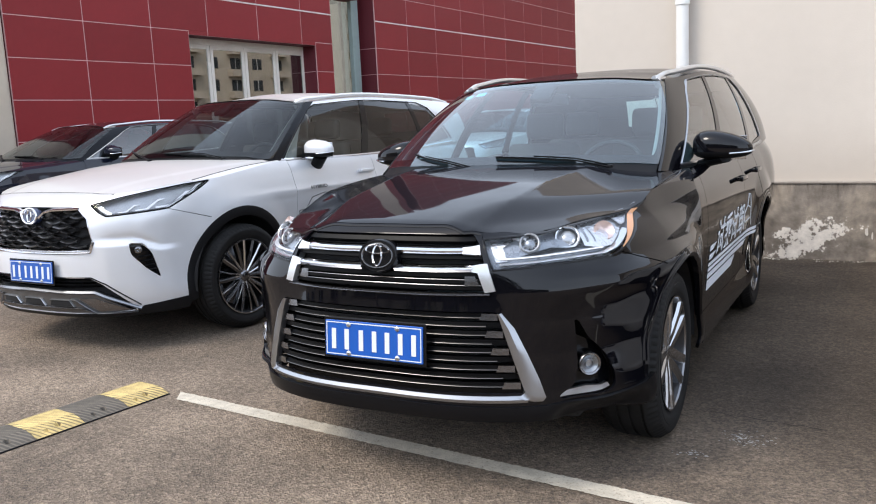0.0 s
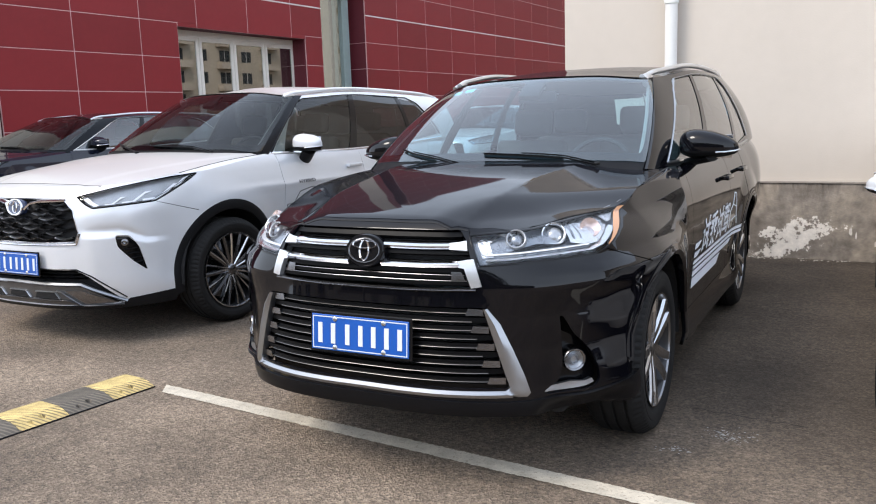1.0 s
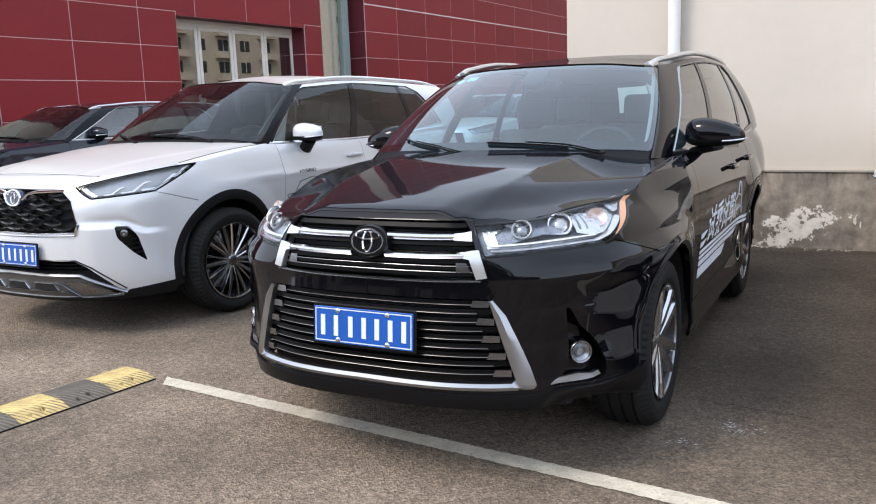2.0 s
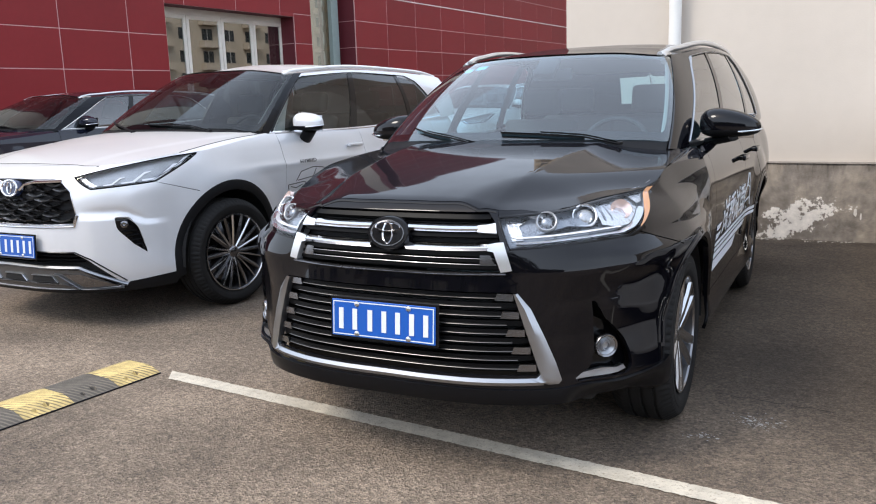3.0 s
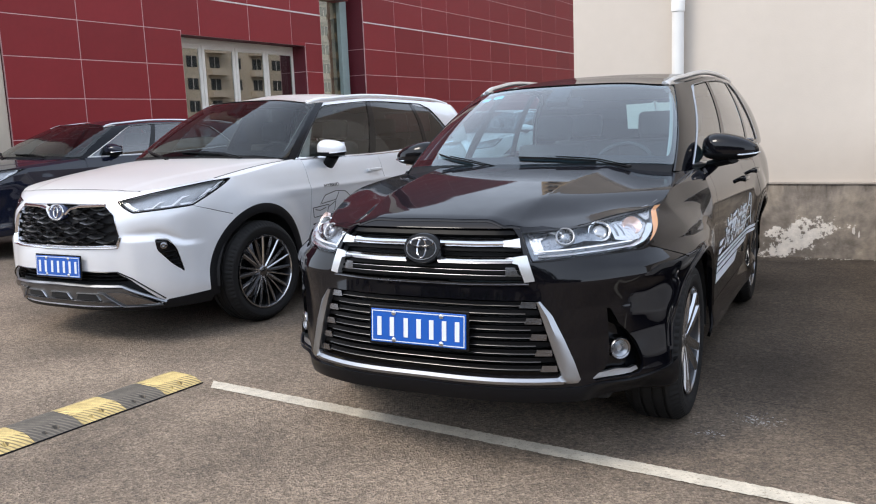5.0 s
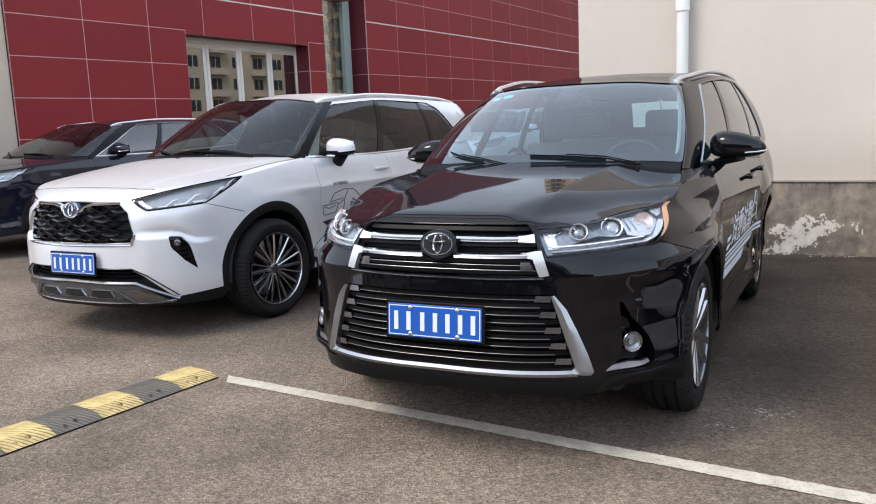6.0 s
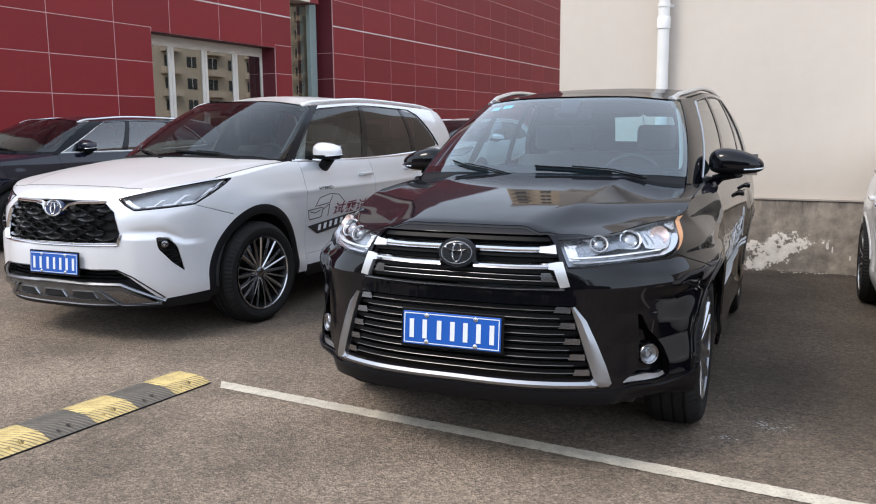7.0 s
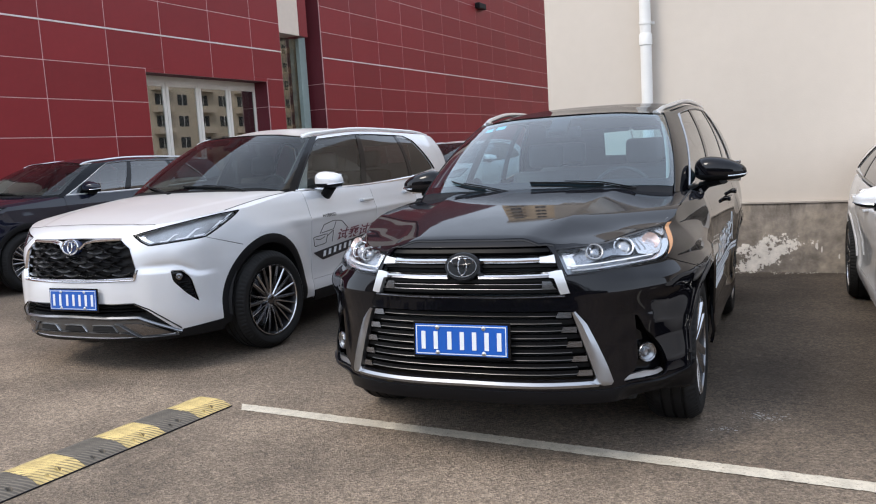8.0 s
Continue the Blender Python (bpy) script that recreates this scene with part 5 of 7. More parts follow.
def door_mirror(root, paint, x, y, z, drop=0.10):
    """Painted shells with a dark lower half, an indicator strip and a foot on the door."""
    hw = 0.13 if drop > 0.12 else 0.148
    for sg in (1, -1):
        bm = bmesh.new()
        bmesh.ops.create_uvsphere(bm, u_segments=32, v_segments=20, radius=1)
        for v in bm.verts:
            c = v.co
            px = math.copysign(abs(c.x) ** (0.6 if drop > 0.12 else 0.78), c.x)
            pz = math.copysign(abs(c.z) ** 0.65, c.z)
            t = 0.5 + 0.5 * px
            up = (0.088 if drop > 0.12 else 0.098) - (0.025 if drop > 0.12 else 0.050) * t ** 2
            v.co = Vector((sg * px * hw, (c.y * 0.11 if c.y < 0 else c.y * 0.045) * (1 - 0.3 * t), pz * (up if pz > 0 else 0.065 - 0.02 * t) + 0.012 * (1 - t)))
        low = [f for f in bm.faces if f.calc_center_median().z < -0.012]
        bm2 = bm.copy()
        bmesh.ops.delete(bm, geom=low, context="FACES")
        bm2.faces.ensure_lookup_table()
        bmesh.ops.delete(bm2, geom=[f for f in bm2.faces if f.calc_center_median().z >= -0.012], context="FACES")
        for b in (bm, bm2):
            b.transform(pose(sg * (x - hw), y, z))
            if sg < 0:
                bmesh.ops.reverse_faces(b, faces=b.faces[:])
        mm = bpart("mirror", bm, paint, root, smooth=True)
        bpart("mirror_base", bm2, M_PLASTIC, mm, smooth=True)
        v, f = sweep([(sg * (x - 0.30), y + 0.05, z - drop - 0.01), (sg * (x - 0.21), y + 0.03, z - drop * 0.8), (sg * (x - 0.13), y, z - 0.045)], ring_section(0.062, 0.034 if drop > 0.12 else 0.024, 12))
        part("mirror_arm", v, f, M_PLASTIC, mm, smooth=True)
        v, f = sweep([(sg * (x - 0.10), y - 0.100, z - 0.018), (sg * (x - 0.05), y - 0.085, z - 0.016), (sg * (x - 0.012), y - 0.045, z - 0.012), (sg * (x + 0.002), y, z - 0.008)], ring_section(0.006, 0.005, 8))
        part("indicator", v, f, M_LAMPBOWL, mm, smooth=True)
        bpart("mirror_glass", boxed((0.20, 0.004, 0.12), 0.001, 1, pose(sg * (x - 0.135), y + 0.04, z + 0.005)), M_CHROME, mm)


def headlamp(root, w, hood, spec, kind):
    """Clear lens over a bright bowl with its lamps; returns nothing."""
    inner, bottom, back, brow = spec["lamp"]
    cap = lambda l: [(a, min(b, hood_top(w, hood, a) - 0.006)) for a, b in l]
    loop = cap(inner) + cap(bottom) + cap(back) + cap(brow)
    for sg in (1, -1):
        f = lambda l: [(sg * a, b) for a, b in l]
        lamp = panel("headlamp", [f(loop)], w.at, M_LENS, root, step=(0.025, 0.015), depth=0.0, label="clear headlamp with chrome bowl")
        c = np.mean(np.array(loop), axis=0)
        grown = [tuple(c + (np.array(p) - c) * 1.01) for p in loop]
        panel("lamp_bowl", [f(grown)], w.at, M_BOWLGREY if kind == "black" else M_LAMPGREY, lamp, step=(0.03, 0.02), depth=0.0, out=-0.050)
        a = np.array(f(grown))
        a = np.vstack([a, a[:1]])
        rows = np.vstack([w.at(a[:, 0], a[:, 1], -0.001), w.at(a[:, 0], a[:, 1], -0.056)])
        m = len(a)
        part("lamp_wall", rows, [(i, i + 1, m + i + 1, m + i) for i in range(m - 1)], M_BOWLGREY if kind == "black" else M_GLOSSBLACK, lamp)
        if kind == "black":
            line_strip("light_guide", f([(0.51, 0.872), (0.74, 0.884), (0.98, 0.888), (1.04, 0.902), (1.165, 0.956)]), 0.008, w.at, M_LAMPBOWL, lamp, -0.016, -0.008, 50, back=0.04)
            line_strip("lamp_ledge", f([(0.51, 0.890), (0.74, 0.900), (0.99, 0.905)]), 0.005, w.at, M_GUIDE, lamp, -0.028, -0.022, 20, back=0.04)
            panel("lamp_recess", [f([(0.60, 0.898), (0.76, 0.908), (0.885, 0.912), (0.895, 0.926), (0.83, 0.916), (0.74, 0.924), (0.66, 0.912)])], w.at, M_GLOSSBLACK, lamp, step=(0.02, 0.008), depth=0.0, out=-0.036)
            line_strip("lamp_rim", f(list(loop) + [loop[0]]), 0.006, w.at, M_GLOSSBLACK, lamp, 0.001, 0.002, 90)
            for s, z, rr, mt in ((0.652, 0.938, 0.036, M_LAMPGREY), (0.849, 0.946, 0.044, M_LAMPBOWL)):
                p = w.at(np.array([sg * s]), np.array([z]), -0.046)[0]
                vs, fs = lathe([(rr - 0.007, 0.004), (rr - 0.004, 0.016), (rr, 0.018), (rr + 0.003, 0.012), (rr + 0.004, -0.03)], 32)
                rg = part("projector_ring", vs, fs, mt, lamp, smooth=True)
                rg.matrix_basis = pose(*p, 0, -30, -90 + sg * 18)
                vs, fs = lathe([(0.0, 0.012), (rr * 0.25, 0.011), (rr * 0.45, 0.008), (rr * 0.7, 0.0), (rr - 0.006, -0.016)], 28)
                part("projector_lens", vs, fs, M_PROJECTOR if s > 0.7 else M_BOWLGREY, rg, smooth=True)
                if s < 0.7:
                    for k in range(8):
                        q = radians(45 * k)
                        v, g2 = sweep([(0.0, 0.012 * math.cos(q), 0.012 * math.sin(q)), (0.008, 0.03 * math.cos(q), 0.03 * math.sin(q))], ring_section(0.002, 0.004, 4))
                        part("facet_rib", v, g2, M_GUIDE if k == 3 else M_SMOKE, rg)
            panel("side_reflector", [f([(1.06, 0.900), (1.185, 0.953), (1.30, 1.004), (1.345, 1.019), (1.300, 1.019), (1.165, 0.965), (1.062, 0.905)])], w.at, M_AMBER, lamp, step=(0.03, 0.006), depth=0.0, out=0.002)
            panel("side_bowl", [f([(0.905, 0.918), (0.98, 0.905), (1.04, 0.910), (1.175, 0.970), (1.30, 1.020), (1.16, 1.011), (1.0, 1.000), (0.915, 0.990)])], w.at, M_FACET, lamp, step=(0.02, 0.015), depth=0.0, out=-0.030)
            panel("tip_bowl", [f([(1.16, 0.972), (1.20, 0.976), (1.30, 1.014), (1.42, 1.044), (1.36, 1.038), (1.30, 1.025), (1.16, 1.011)])], w.at, M_FACET, lamp, step=(0.03, 0.01), depth=0.0, out=-0.014)
            panel("side_gap", [f([(0.928, 0.930), (0.936, 0.930), (0.955, 0.978), (0.945, 0.985)])], w.at, M_BOWLGREY, lamp, step=(0.02, 0.02), depth=0.0, out=-0.027)
            panel("side_gap", [f([(0.967, 0.930), (0.972, 0.930), (0.983, 0.975), (0.978, 0.975)])], w.at, M_BOWLGREY, lamp, step=(0.02, 0.02), depth=0.0, out=-0.027)
            panel("inner_bowl", [f([(0.465, 0.955), (0.495, 0.878), (0.545, 0.882), (0.525, 0.93), (0.60, 0.960), (0.53, 0.965)])], w.at, M_FACET, lamp, step=(0.03, 0.02), depth=0.0, out=-0.040)
            panel("brow_bar", [f([(0.57, 0.958), (0.60, 0.950), (0.76, 0.968), (0.90, 0.978), (0.90, 0.986), (0.76, 0.979)])], w.at, M_GUIDE, lamp, step=(0.03, 0.008), depth=0.0, out=-0.036)
            p = w.at(np.array([sg * 1.050]), np.array([0.956]), -0.034)[0]
            vs, fs = lathe([(0.0, -0.004), (0.018, 0.002), (0.038, 0.016), (0.041, 0.0)], 20)
            o = part("indicator_bowl", vs, fs, M_AMBERSOFT, lamp, smooth=True)
            o.matrix_basis = pose(*p, 0, -30, -90 + sg * 36)
        else:
            for s0, k in ((0.77, 0.55), (0.90, 0.80), (1.06, 1.15)):
                zb0 = 0.918 + 0.05 * (s0 - 0.8)
                panel("light_guide", [f([(s0 - 0.07 * k, zb0), (s0 + 0.03 * k, zb0 + 0.002), (s0 + 0.13 * k, zb0 + 0.066 * k), (s0 + 0.20 * k, zb0 + 0.084 * k), (s0 + 0.13 * k, zb0 + 0.082 * k), (s0 + 0.02 * k, zb0 + 0.016 * k), (s0 - 0.07 * k, zb0 + 0.010 * k)])], w.at, M_GUIDE, lamp, step=(0.02, 0.01), depth=0.015, out=-0.016)
            panel("light_guide", [f([(1.20, 1.000), (1.24, 1.008), (1.34, 1.066), (1.355, 1.074), (1.30, 1.060)])], w.at, M_GUIDE, lamp, step=(0.02, 0.01), depth=0.015, out=-0.016)
            panel("inner_bowl", [f([(0.565, 0.968), (0.605, 0.938), (0.655, 0.912), (0.70, 0.914), (0.655, 0.935), (0.60, 0.972)])], w.at, M_FACET, lamp, step=(0.02, 0.01), depth=0.0, out=-0.022)
            line_strip("lamp_ledge", f([(0.655, 0.910), (1.045, 0.934), (1.33, 1.060)]), 0.008, w.at, M_LAMPBOWL, lamp, -0.02, -0.010, 40, back=0.04)
            line_strip("lamp_rim", f(list(loop) + [loop[0]]), 0.008, w.at, M_GLOSSBLACK, lamp, 0.001, 0.003, 90)


def car_shell(spec, root, paint, kind, glass_side, holes=(), arch_mat=None, pillar=None, detail=True):
    """Everything that all the cars share; returns the surfaces."""
    w, h, hood = shapes(spec)
    y1, y2 = spec["hub"]
    r, ra, zb = spec["r"], spec["arch"], spec["zbot"]
    s1, s2 = w.at_y(y1), w.at_y(y2)
    end = float(w.s[-1])
    low = np.array(spec["low"])
    pillar = pillar or paint
    belt = lambda s: float(np.interp(np.interp(s, w.s, w.y), low[3:8, 1], low[3:8, 2])) - 0.004
    g = 0.0025
    zt = lambda s: hood_top(w, hood, abs(s))
    a0 = math.degrees(math.asin((zb + 0.03 - r) / ra))
    inner, bottom, back, brow = spec["lamp"]
    sm_s, sm_z = spec["seam"]
    am = math.degrees(math.acos(max(-1, min(1, (sm_s - s1) / ra))))
    # front bumper: up to the hood between the lamps, below the lamps and the seam, round to the wheel arch
    right = [(s, zt(s) - 0.002) for s in np.linspace(0, inner[0][0] - g, 40)]
    cap = lambda l: [(a, min(b, zt(a) - 0.004)) for a, b in l]
    right += [(a - g, b - 0.003) for a, b in cap(inner)] + [(a, b - 0.003) for a, b in cap(bottom)] + [(sm_s, sm_z - 0.003)]
    right += arc(s1, r, ra, am if am > 100 else 115, 180 - a0, 16) + [(s1 - ra - 0.015, zb + 0.03)]
    zl = spec.get("lip", zb)
    lowedge = [(s, float(np.interp(abs(s), [0, 0.75, s1 - ra - 0.05], [zl, zl + 0.015 if "lip" not in spec else zl, zb + 0.03]))) for s in np.linspace(s1 - ra - 0.05, -(s1 - ra - 0.05), 40)]
    loop = right + lowedge + [(-a, b) for a, b in right[1:]][::-1]
    panel("bumper", [loop, *holes], w.at, paint, root, step=(0.026, 0.018))
    sd = w.at_y(y1 + ra + 0.19)
    sm, zd = w.at_y(spec["door"]), zb + 0.16
    for sg in (1, -1):
        F = lambda l: [[(sg * a, b) for a, b in l]]
        fl = [(bottom[-1][0] + g, cap(bottom)[-1][1])] + [(a + g, b) for a, b in cap(back)] + [(s, zt(s)) for s in np.linspace(back[-1][0] + 0.03, sd - g, 16)]
        fl += [(sd - g, zb + 0.02), (s1 + ra * math.cos(radians(a0)), zb + 0.03)] + arc(s1, r, ra, a0, am if am > 100 else 115, 24)[1:] + [(sm_s, sm_z + 0.002)]
        bt = cap([inner[0]]) + cap(brow)[::-1] + cap([back[-1]])
        panel("lamp_brow", F([(a, b + 0.003) for a, b in bt] + [(s, zt(s) - 0.001) for s in np.linspace(back[-1][0], inner[0][0] - g, 40)]), w.at, paint, root, step=(0.03, 0.01))
        panel("fender", F(fl), w.at, paint, root)
        d1 = [(sd + g, zd), (sm - g, zd)] + [(s, belt(s)) for s in np.linspace(sm - g, sd + g, 14)]
        panel("front_door", F(d1), w.at, paint, root)
        d2 = [(sm + g, zd), (s2 - ra * 0.93, zd)] + arc(s2, r, ra, 158, 118, 8) + [(s2 - ra * 0.44, belt(s2 - 0.2))] + [(s, belt(s)) for s in np.linspace(s2 - ra * 0.5, sm + g, 14)]
        panel("rear_door", F(d2), w.at, paint, root)
        sill = [(sd + g, zb), (s2 - ra, zb), (s2 - ra * 0.95, zd - g), (sd + g, zd - g)]
        panel("sill", F(sill), w.at, paint, root)
        if arch_mat:
            panel("sill_trim", F([(sd + g, zb - 0.02), (s2 - ra, zb - 0.02), (s2 - ra, zb + 0.07), (sd + g, zb + 0.07)]), w.at, arch_mat, root, out=0.006)
        q = [(s2 - ra * 0.42, belt(s2 - 0.2))] + arc(s2, r, ra, 116, a0, 20) + [(s2 + ra + 0.02, zb + 0.03), (end - 0.8, zb + 0.03), (end - 0.8, 1.0), (end - 0.8, belt(end - 0.8))] + [(s, belt(s)) for s in np.linspace(end - 0.85, s2 - 0.1, 10)]
        panel("rear_quarter", F(q), w.at, paint, root)
        panel("tailgate", F([(end - 0.8 + g, zb + 0.05), (end - 0.001, zb + 0.05), (end - 0.001, low[8][2] - 0.01), (end - 0.8 + g, belt(end - 0.8))]), w.at, paint, root)
        panel("tail_lamp", F([(end - 0.86, 0.9), (end - 0.45, 0.92), (end - 0.5, 1.06), (end - 0.82, 1.06)]), w.at, M_TAIL, root, out=0.006)
        for sc in (s1, s2):
            a1 = 10 if not arch_mat else a0
            aa = np.array(arc(sc, r, ra - 0.004, a1, 180 - a1, 36))
            bb = np.array(arc(sc, r, ra + (0.065 if arch_mat else 0.035), a1, 180 - a1, 36))
            aa[:, 0] *= sg
            bb[:, 0] *= sg
            ring_strip("arch_trim", bb, aa, w.at, arch_mat or paint, root, 0.002, 0.010)
        wheel_well(root, w, spec, sg)
        for yy in (spec["door"] - 0.16, y2 - 0.36):
            ss = w.at_y(yy)
            p = w.at(np.array([sg * ss]), np.array([belt(ss) - 0.12]), 0.0)[0]
            hd = bpart("door_handle", boxed((0.02, 0.20, 0.028), 0.009, 3, pose(p[0] + sg * 0.03, p[1], p[2])), paint, root, smooth=True)
            for dy in (-0.085, 0.085):
                bpart("handle_foot", boxed((0.035, 0.03, 0.024), 0.008, 2, pose(p[0] + sg * 0.012, p[1] + dy, p[2])), paint, hd, smooth=True)
    # hood between its shut lines, and the fender tops beside it
    cy = curve([(p[0], p[1]) for p in spec["low"][:4]])
    edge = hood_edge(w, hood, spec["low"][3][1] + 0.02)
    lim = spec.get("shut", 0.832)
    he = [(min(x, lim), y) for x, y in edge]
    rear = [(x, float(cy(abs(x))) + 0.015) for x in np.linspace(-0.74, 0.74, 24)]
    yr = float(cy(0.74)) + 0.015
    he = [p for p in he if p[1] < yr]
    panel("hood", [[(-x, y) for x, y in he[1:]] + rear + he[::-1]], hood, paint, root, step=(0.015, 0.015), depth=0.012)
    for sg in (1, -1):
        ft = [p for p in edge if p[0] > lim + 0.008]
        ft = ft + [(lim + 0.004, ft[-1][1]), (lim + 0.004, ft[0][1])]
        gy = np.linspace(ft[0][1] + 0.02, ft[-2][1], 24)
        gx = sg * (lim + 0.002) + 0 * gy
        ring_strip("shut_line", np.column_stack([gx - 0.005, gy]), np.column_stack([gx + 0.005, gy]), hood, M_DARK, root, 0.0005, 0.0012, back=0.004)
        panel("fender_top", [[(sg * a, b) for a, b in ft]], hood, paint, root, step=(0.02, 0.03), depth=0.012)
    ns = np.linspace(-inner[0][0] + 0.01, inner[0][0] - 0.01, 60)
    nz = np.array([zt(s) for s in ns])
    if "nose" in spec:
        nx = np.linspace(-0.60, 0.60, 60)
        ny = spec["nose"] + 0.045 * (np.abs(nx) / 0.6) ** 3
        ring_strip("shut_line", np.column_stack([nx, ny - 0.003]), np.column_stack([nx, ny + 0.003]), hood, M_DARK, root, 0.0008, 0.0014, back=0.004)
    else:
        ring_strip("shut_line", np.column_stack([ns, nz - 0.011]), np.column_stack([ns, nz - 0.006]), w.at, M_DARK, root, 0.001, 0.0016, back=0.0)
    # glass house
    G = spec["glass"]
    wl, wt = G[0][1], G[1][1]
    v0, v1 = 0.03, 0.972
    wh = spec.get("wtop", 0.92)
    panel("windscreen", [rounded([(-wl, v0), (wl, v0), (wt, v1), (-wt, v1)], 0.08)], h.at, M_GLASS if glass_side is M_GLASS else M_SCREEN, root, step=(0.1, 0.06), depth=0.004)
    panel("cowl", [[(-wl, -0.05), (wl, -0.05), (wl, v0 + 0.015), (-wl, v0 + 0.015)]], h.at, M_PLASTIC, root, step=(0.1, 0.04), depth=0.01, out=-0.004)
    bl = [(-wl - 0.02, v0 - 0.01), (wl + 0.02, v0 - 0.01), (wt + 0.02, v1 + 0.012), (-wt - 0.02, v1 + 0.012)]
    il = [(-wl + 0.14, v0 + 0.08), (wl - 0.14, v0 + 0.08), (wt - 0.10, v1 - 0.035), (-wt + 0.10, v1 - 0.035)]
    panel("windscreen_border", [rounded(bl, 0.08), rounded(il, 0.12)], h.at, M_GLOSSBLACK, root, step=(0.08, 0.05), depth=0.0, out=-0.006)
    for sg in (1, -1):
        F = lambda *ls: [[(sg * a, b) for a, b in q] for q in ls]
        quad = lambda a, b, lo=0.03, hi=wh: rounded([(a[0], lo), (b[0], lo), (b[1], hi), (a[1], hi)], 0.05)
        panel("pillar_front", F([(wl + 0.01, -0.03), (G[2][0] - 0.012, -0.03), (G[2][1] - 0.012, 0.93), (G[2][1] - 0.012, 1.0), (wt, 1.0), (wt + 0.01, v1)]), h.at, pillar, root, step=(0.05, 0.05), out=0.004)
        panel("roof_side", F([(G[2][1], wh + 0.01), (7.2, wh + 0.01), (7.2, 1.0), (G[2][1], 1.0)]), h.at, paint, root, step=(0.08, 0.03))
        panel("side_window", F(quad(G[2], G[3])), h.at, M_TINTFRONT if glass_side is M_TINT else glass_side, root, step=(0.08, 0.08), depth=0.004)
        panel("side_window", F(quad(G[4], G[5])), h.at, glass_side, root, step=(0.08, 0.08), depth=0.004)
        qw = rounded([(G[6][0], 0.04), (G[7][0], 0.10), (G[7][1], wh - 0.12), (G[6][1], wh - 0.02)], 0.06)
        panel("quarter_window", F(qw), h.at, glass_side, root, step=(0.06, 0.06), depth=0.004)
        panel("pillar_middle", F([(G[3][0], -0.02), (G[4][0], -0.02), (G[4][1], wh + 0.02), (G[3][1], wh + 0.02)]), h.at, M_GLOSSBLACK, root, step=(0.05, 0.06), out=0.003)
        panel("pillar_rear", F([(G[5][0], -0.02), (G[6][0], -0.02), (G[6][1], wh + 0.02), (G[5][1], wh + 0.02)]), h.at, M_GLOSSBLACK, root, step=(0.05, 0.06), out=0.003)
        panel("rear_side", F([(G[6][0] - 0.01, -0.02), (7.2, -0.02), (7.2, wh + 0.02), (G[6][1] - 0.01, wh + 0.02)], [(a, b) for a, b in rounded([(G[6][0] - 0.006, 0.03), (G[7][0] + 0.02, 0.09), (G[7][1] + 0.02, wh - 0.10), (G[6][1] - 0.006, wh - 0.01)], 0.06)]), h.at, paint, root, step=(0.07, 0.06))
        uu = np.linspace(G[2][0] - 0.05, G[7][0] + 0.05, 40) * sg
        ring_strip("belt_moulding", np.column_stack([uu, 0 * uu + 0.03]), np.column_stack([uu, 0 * uu - 0.012]), h.at, spec.get("belt_low", spec.get("belt_mat", M_GLOSSBLACK)), root, 0.004, 0.009)
        pts = [(G[2][0] - 0.03, 0.02), (G[2][1] - 0.03, wh - 0.12), (G[2][1] + 0.06, wh + 0.015), (4.2, wh + 0.025), (G[7][1] - 0.1, wh), (G[7][1] + 0.05, wh - 0.12), (G[7][0] + 0.04, 0.08)]
        line_strip("window_moulding", [(sg * a, b) for a, b in pts], (0.028, 0.012), h.at, spec.get("belt_mat", M_GLOSSBLACK), root, 0.006, 0.010, 70)
        panel("rear_hatch", F([(7.2, -0.02), (8, -0.02), (8, 0.20), (7.60, 0.22), (7.57, 0.84), (8, 0.86), (8, 1.0), (7.2, 1.0)]), h.at, paint, root, step=(0.06, 0.06))
        panel("rear_window", F([(7.59, 0.20), (8, 0.19), (8, 0.87), (7.56, 0.85)]), h.at, M_GLASS, root, step=(0.08, 0.08), depth=0.004, out=-0.003)
        panel("pillar_trim", F([(wl - 0.16, 0.10), (wl + 0.30, 0.04), (wt + 0.25, 0.94), (wt - 0.12, 0.93)]), h.at, M_TRIM, root, step=(0.06, 0.06), depth=0, out=-0.03)
    # roof
    us = np.linspace(0, 8, 90)
    rim = h.at(us, np.ones_like(us))
    cx = rim[:, :2]
    loop = [tuple(p) for p in cx] + [(-p[0], p[1]) for p in cx[1:-1][::-1]]
    ya, yb = cx[0, 1], cx[-1, 1]
    order = np.argsort(cx[:, 1])

    def dome(x, y, out=0.0):
        x, y = np.asarray(x, float), np.asarray(y, float)
        hw = np.maximum(np.interp(y, cx[order, 1], cx[order, 0]), 0.02)
        z0 = np.interp(y, cx[order, 1], rim[order, 2])
        e = fade(0, 1, (y - ya) / 1.0) * fade(0, 1, (yb - y) / 0.7)
        k = np.clip(np.abs(x) / hw, 0, 1)
        zc0 = np.interp(y, [ya, ya + 0.5, yb], [rim[0, 2], rim[0, 2] + 0.03, rim[-1, 2]])
        return np.stack([x, y, np.maximum(z0, z0 + (zc0 - z0) * (1 - k ** 2)) + spec["roof"] * e * (1 - k ** 2.6) + out], -1)
    panel("roof", [loop], dome, paint, root, step=(0.05, 0.06), depth=0.0)
    panel("headlining", [[(x * 0.97, 3.1 + (y - 3.1) * 0.97) for x, y in loop]], dome, M_HEADLINER, root, step=(0.1, 0.1), depth=0.0, out=-0.03)
    for sg in (1, -1):
        for y in (y1, y2):
            wheel(root, sg * spec["track"], y + spec.get("shift", 0.0), r, sg, kind, spec.get("steer", 0.0) if y == y1 else 0.0)
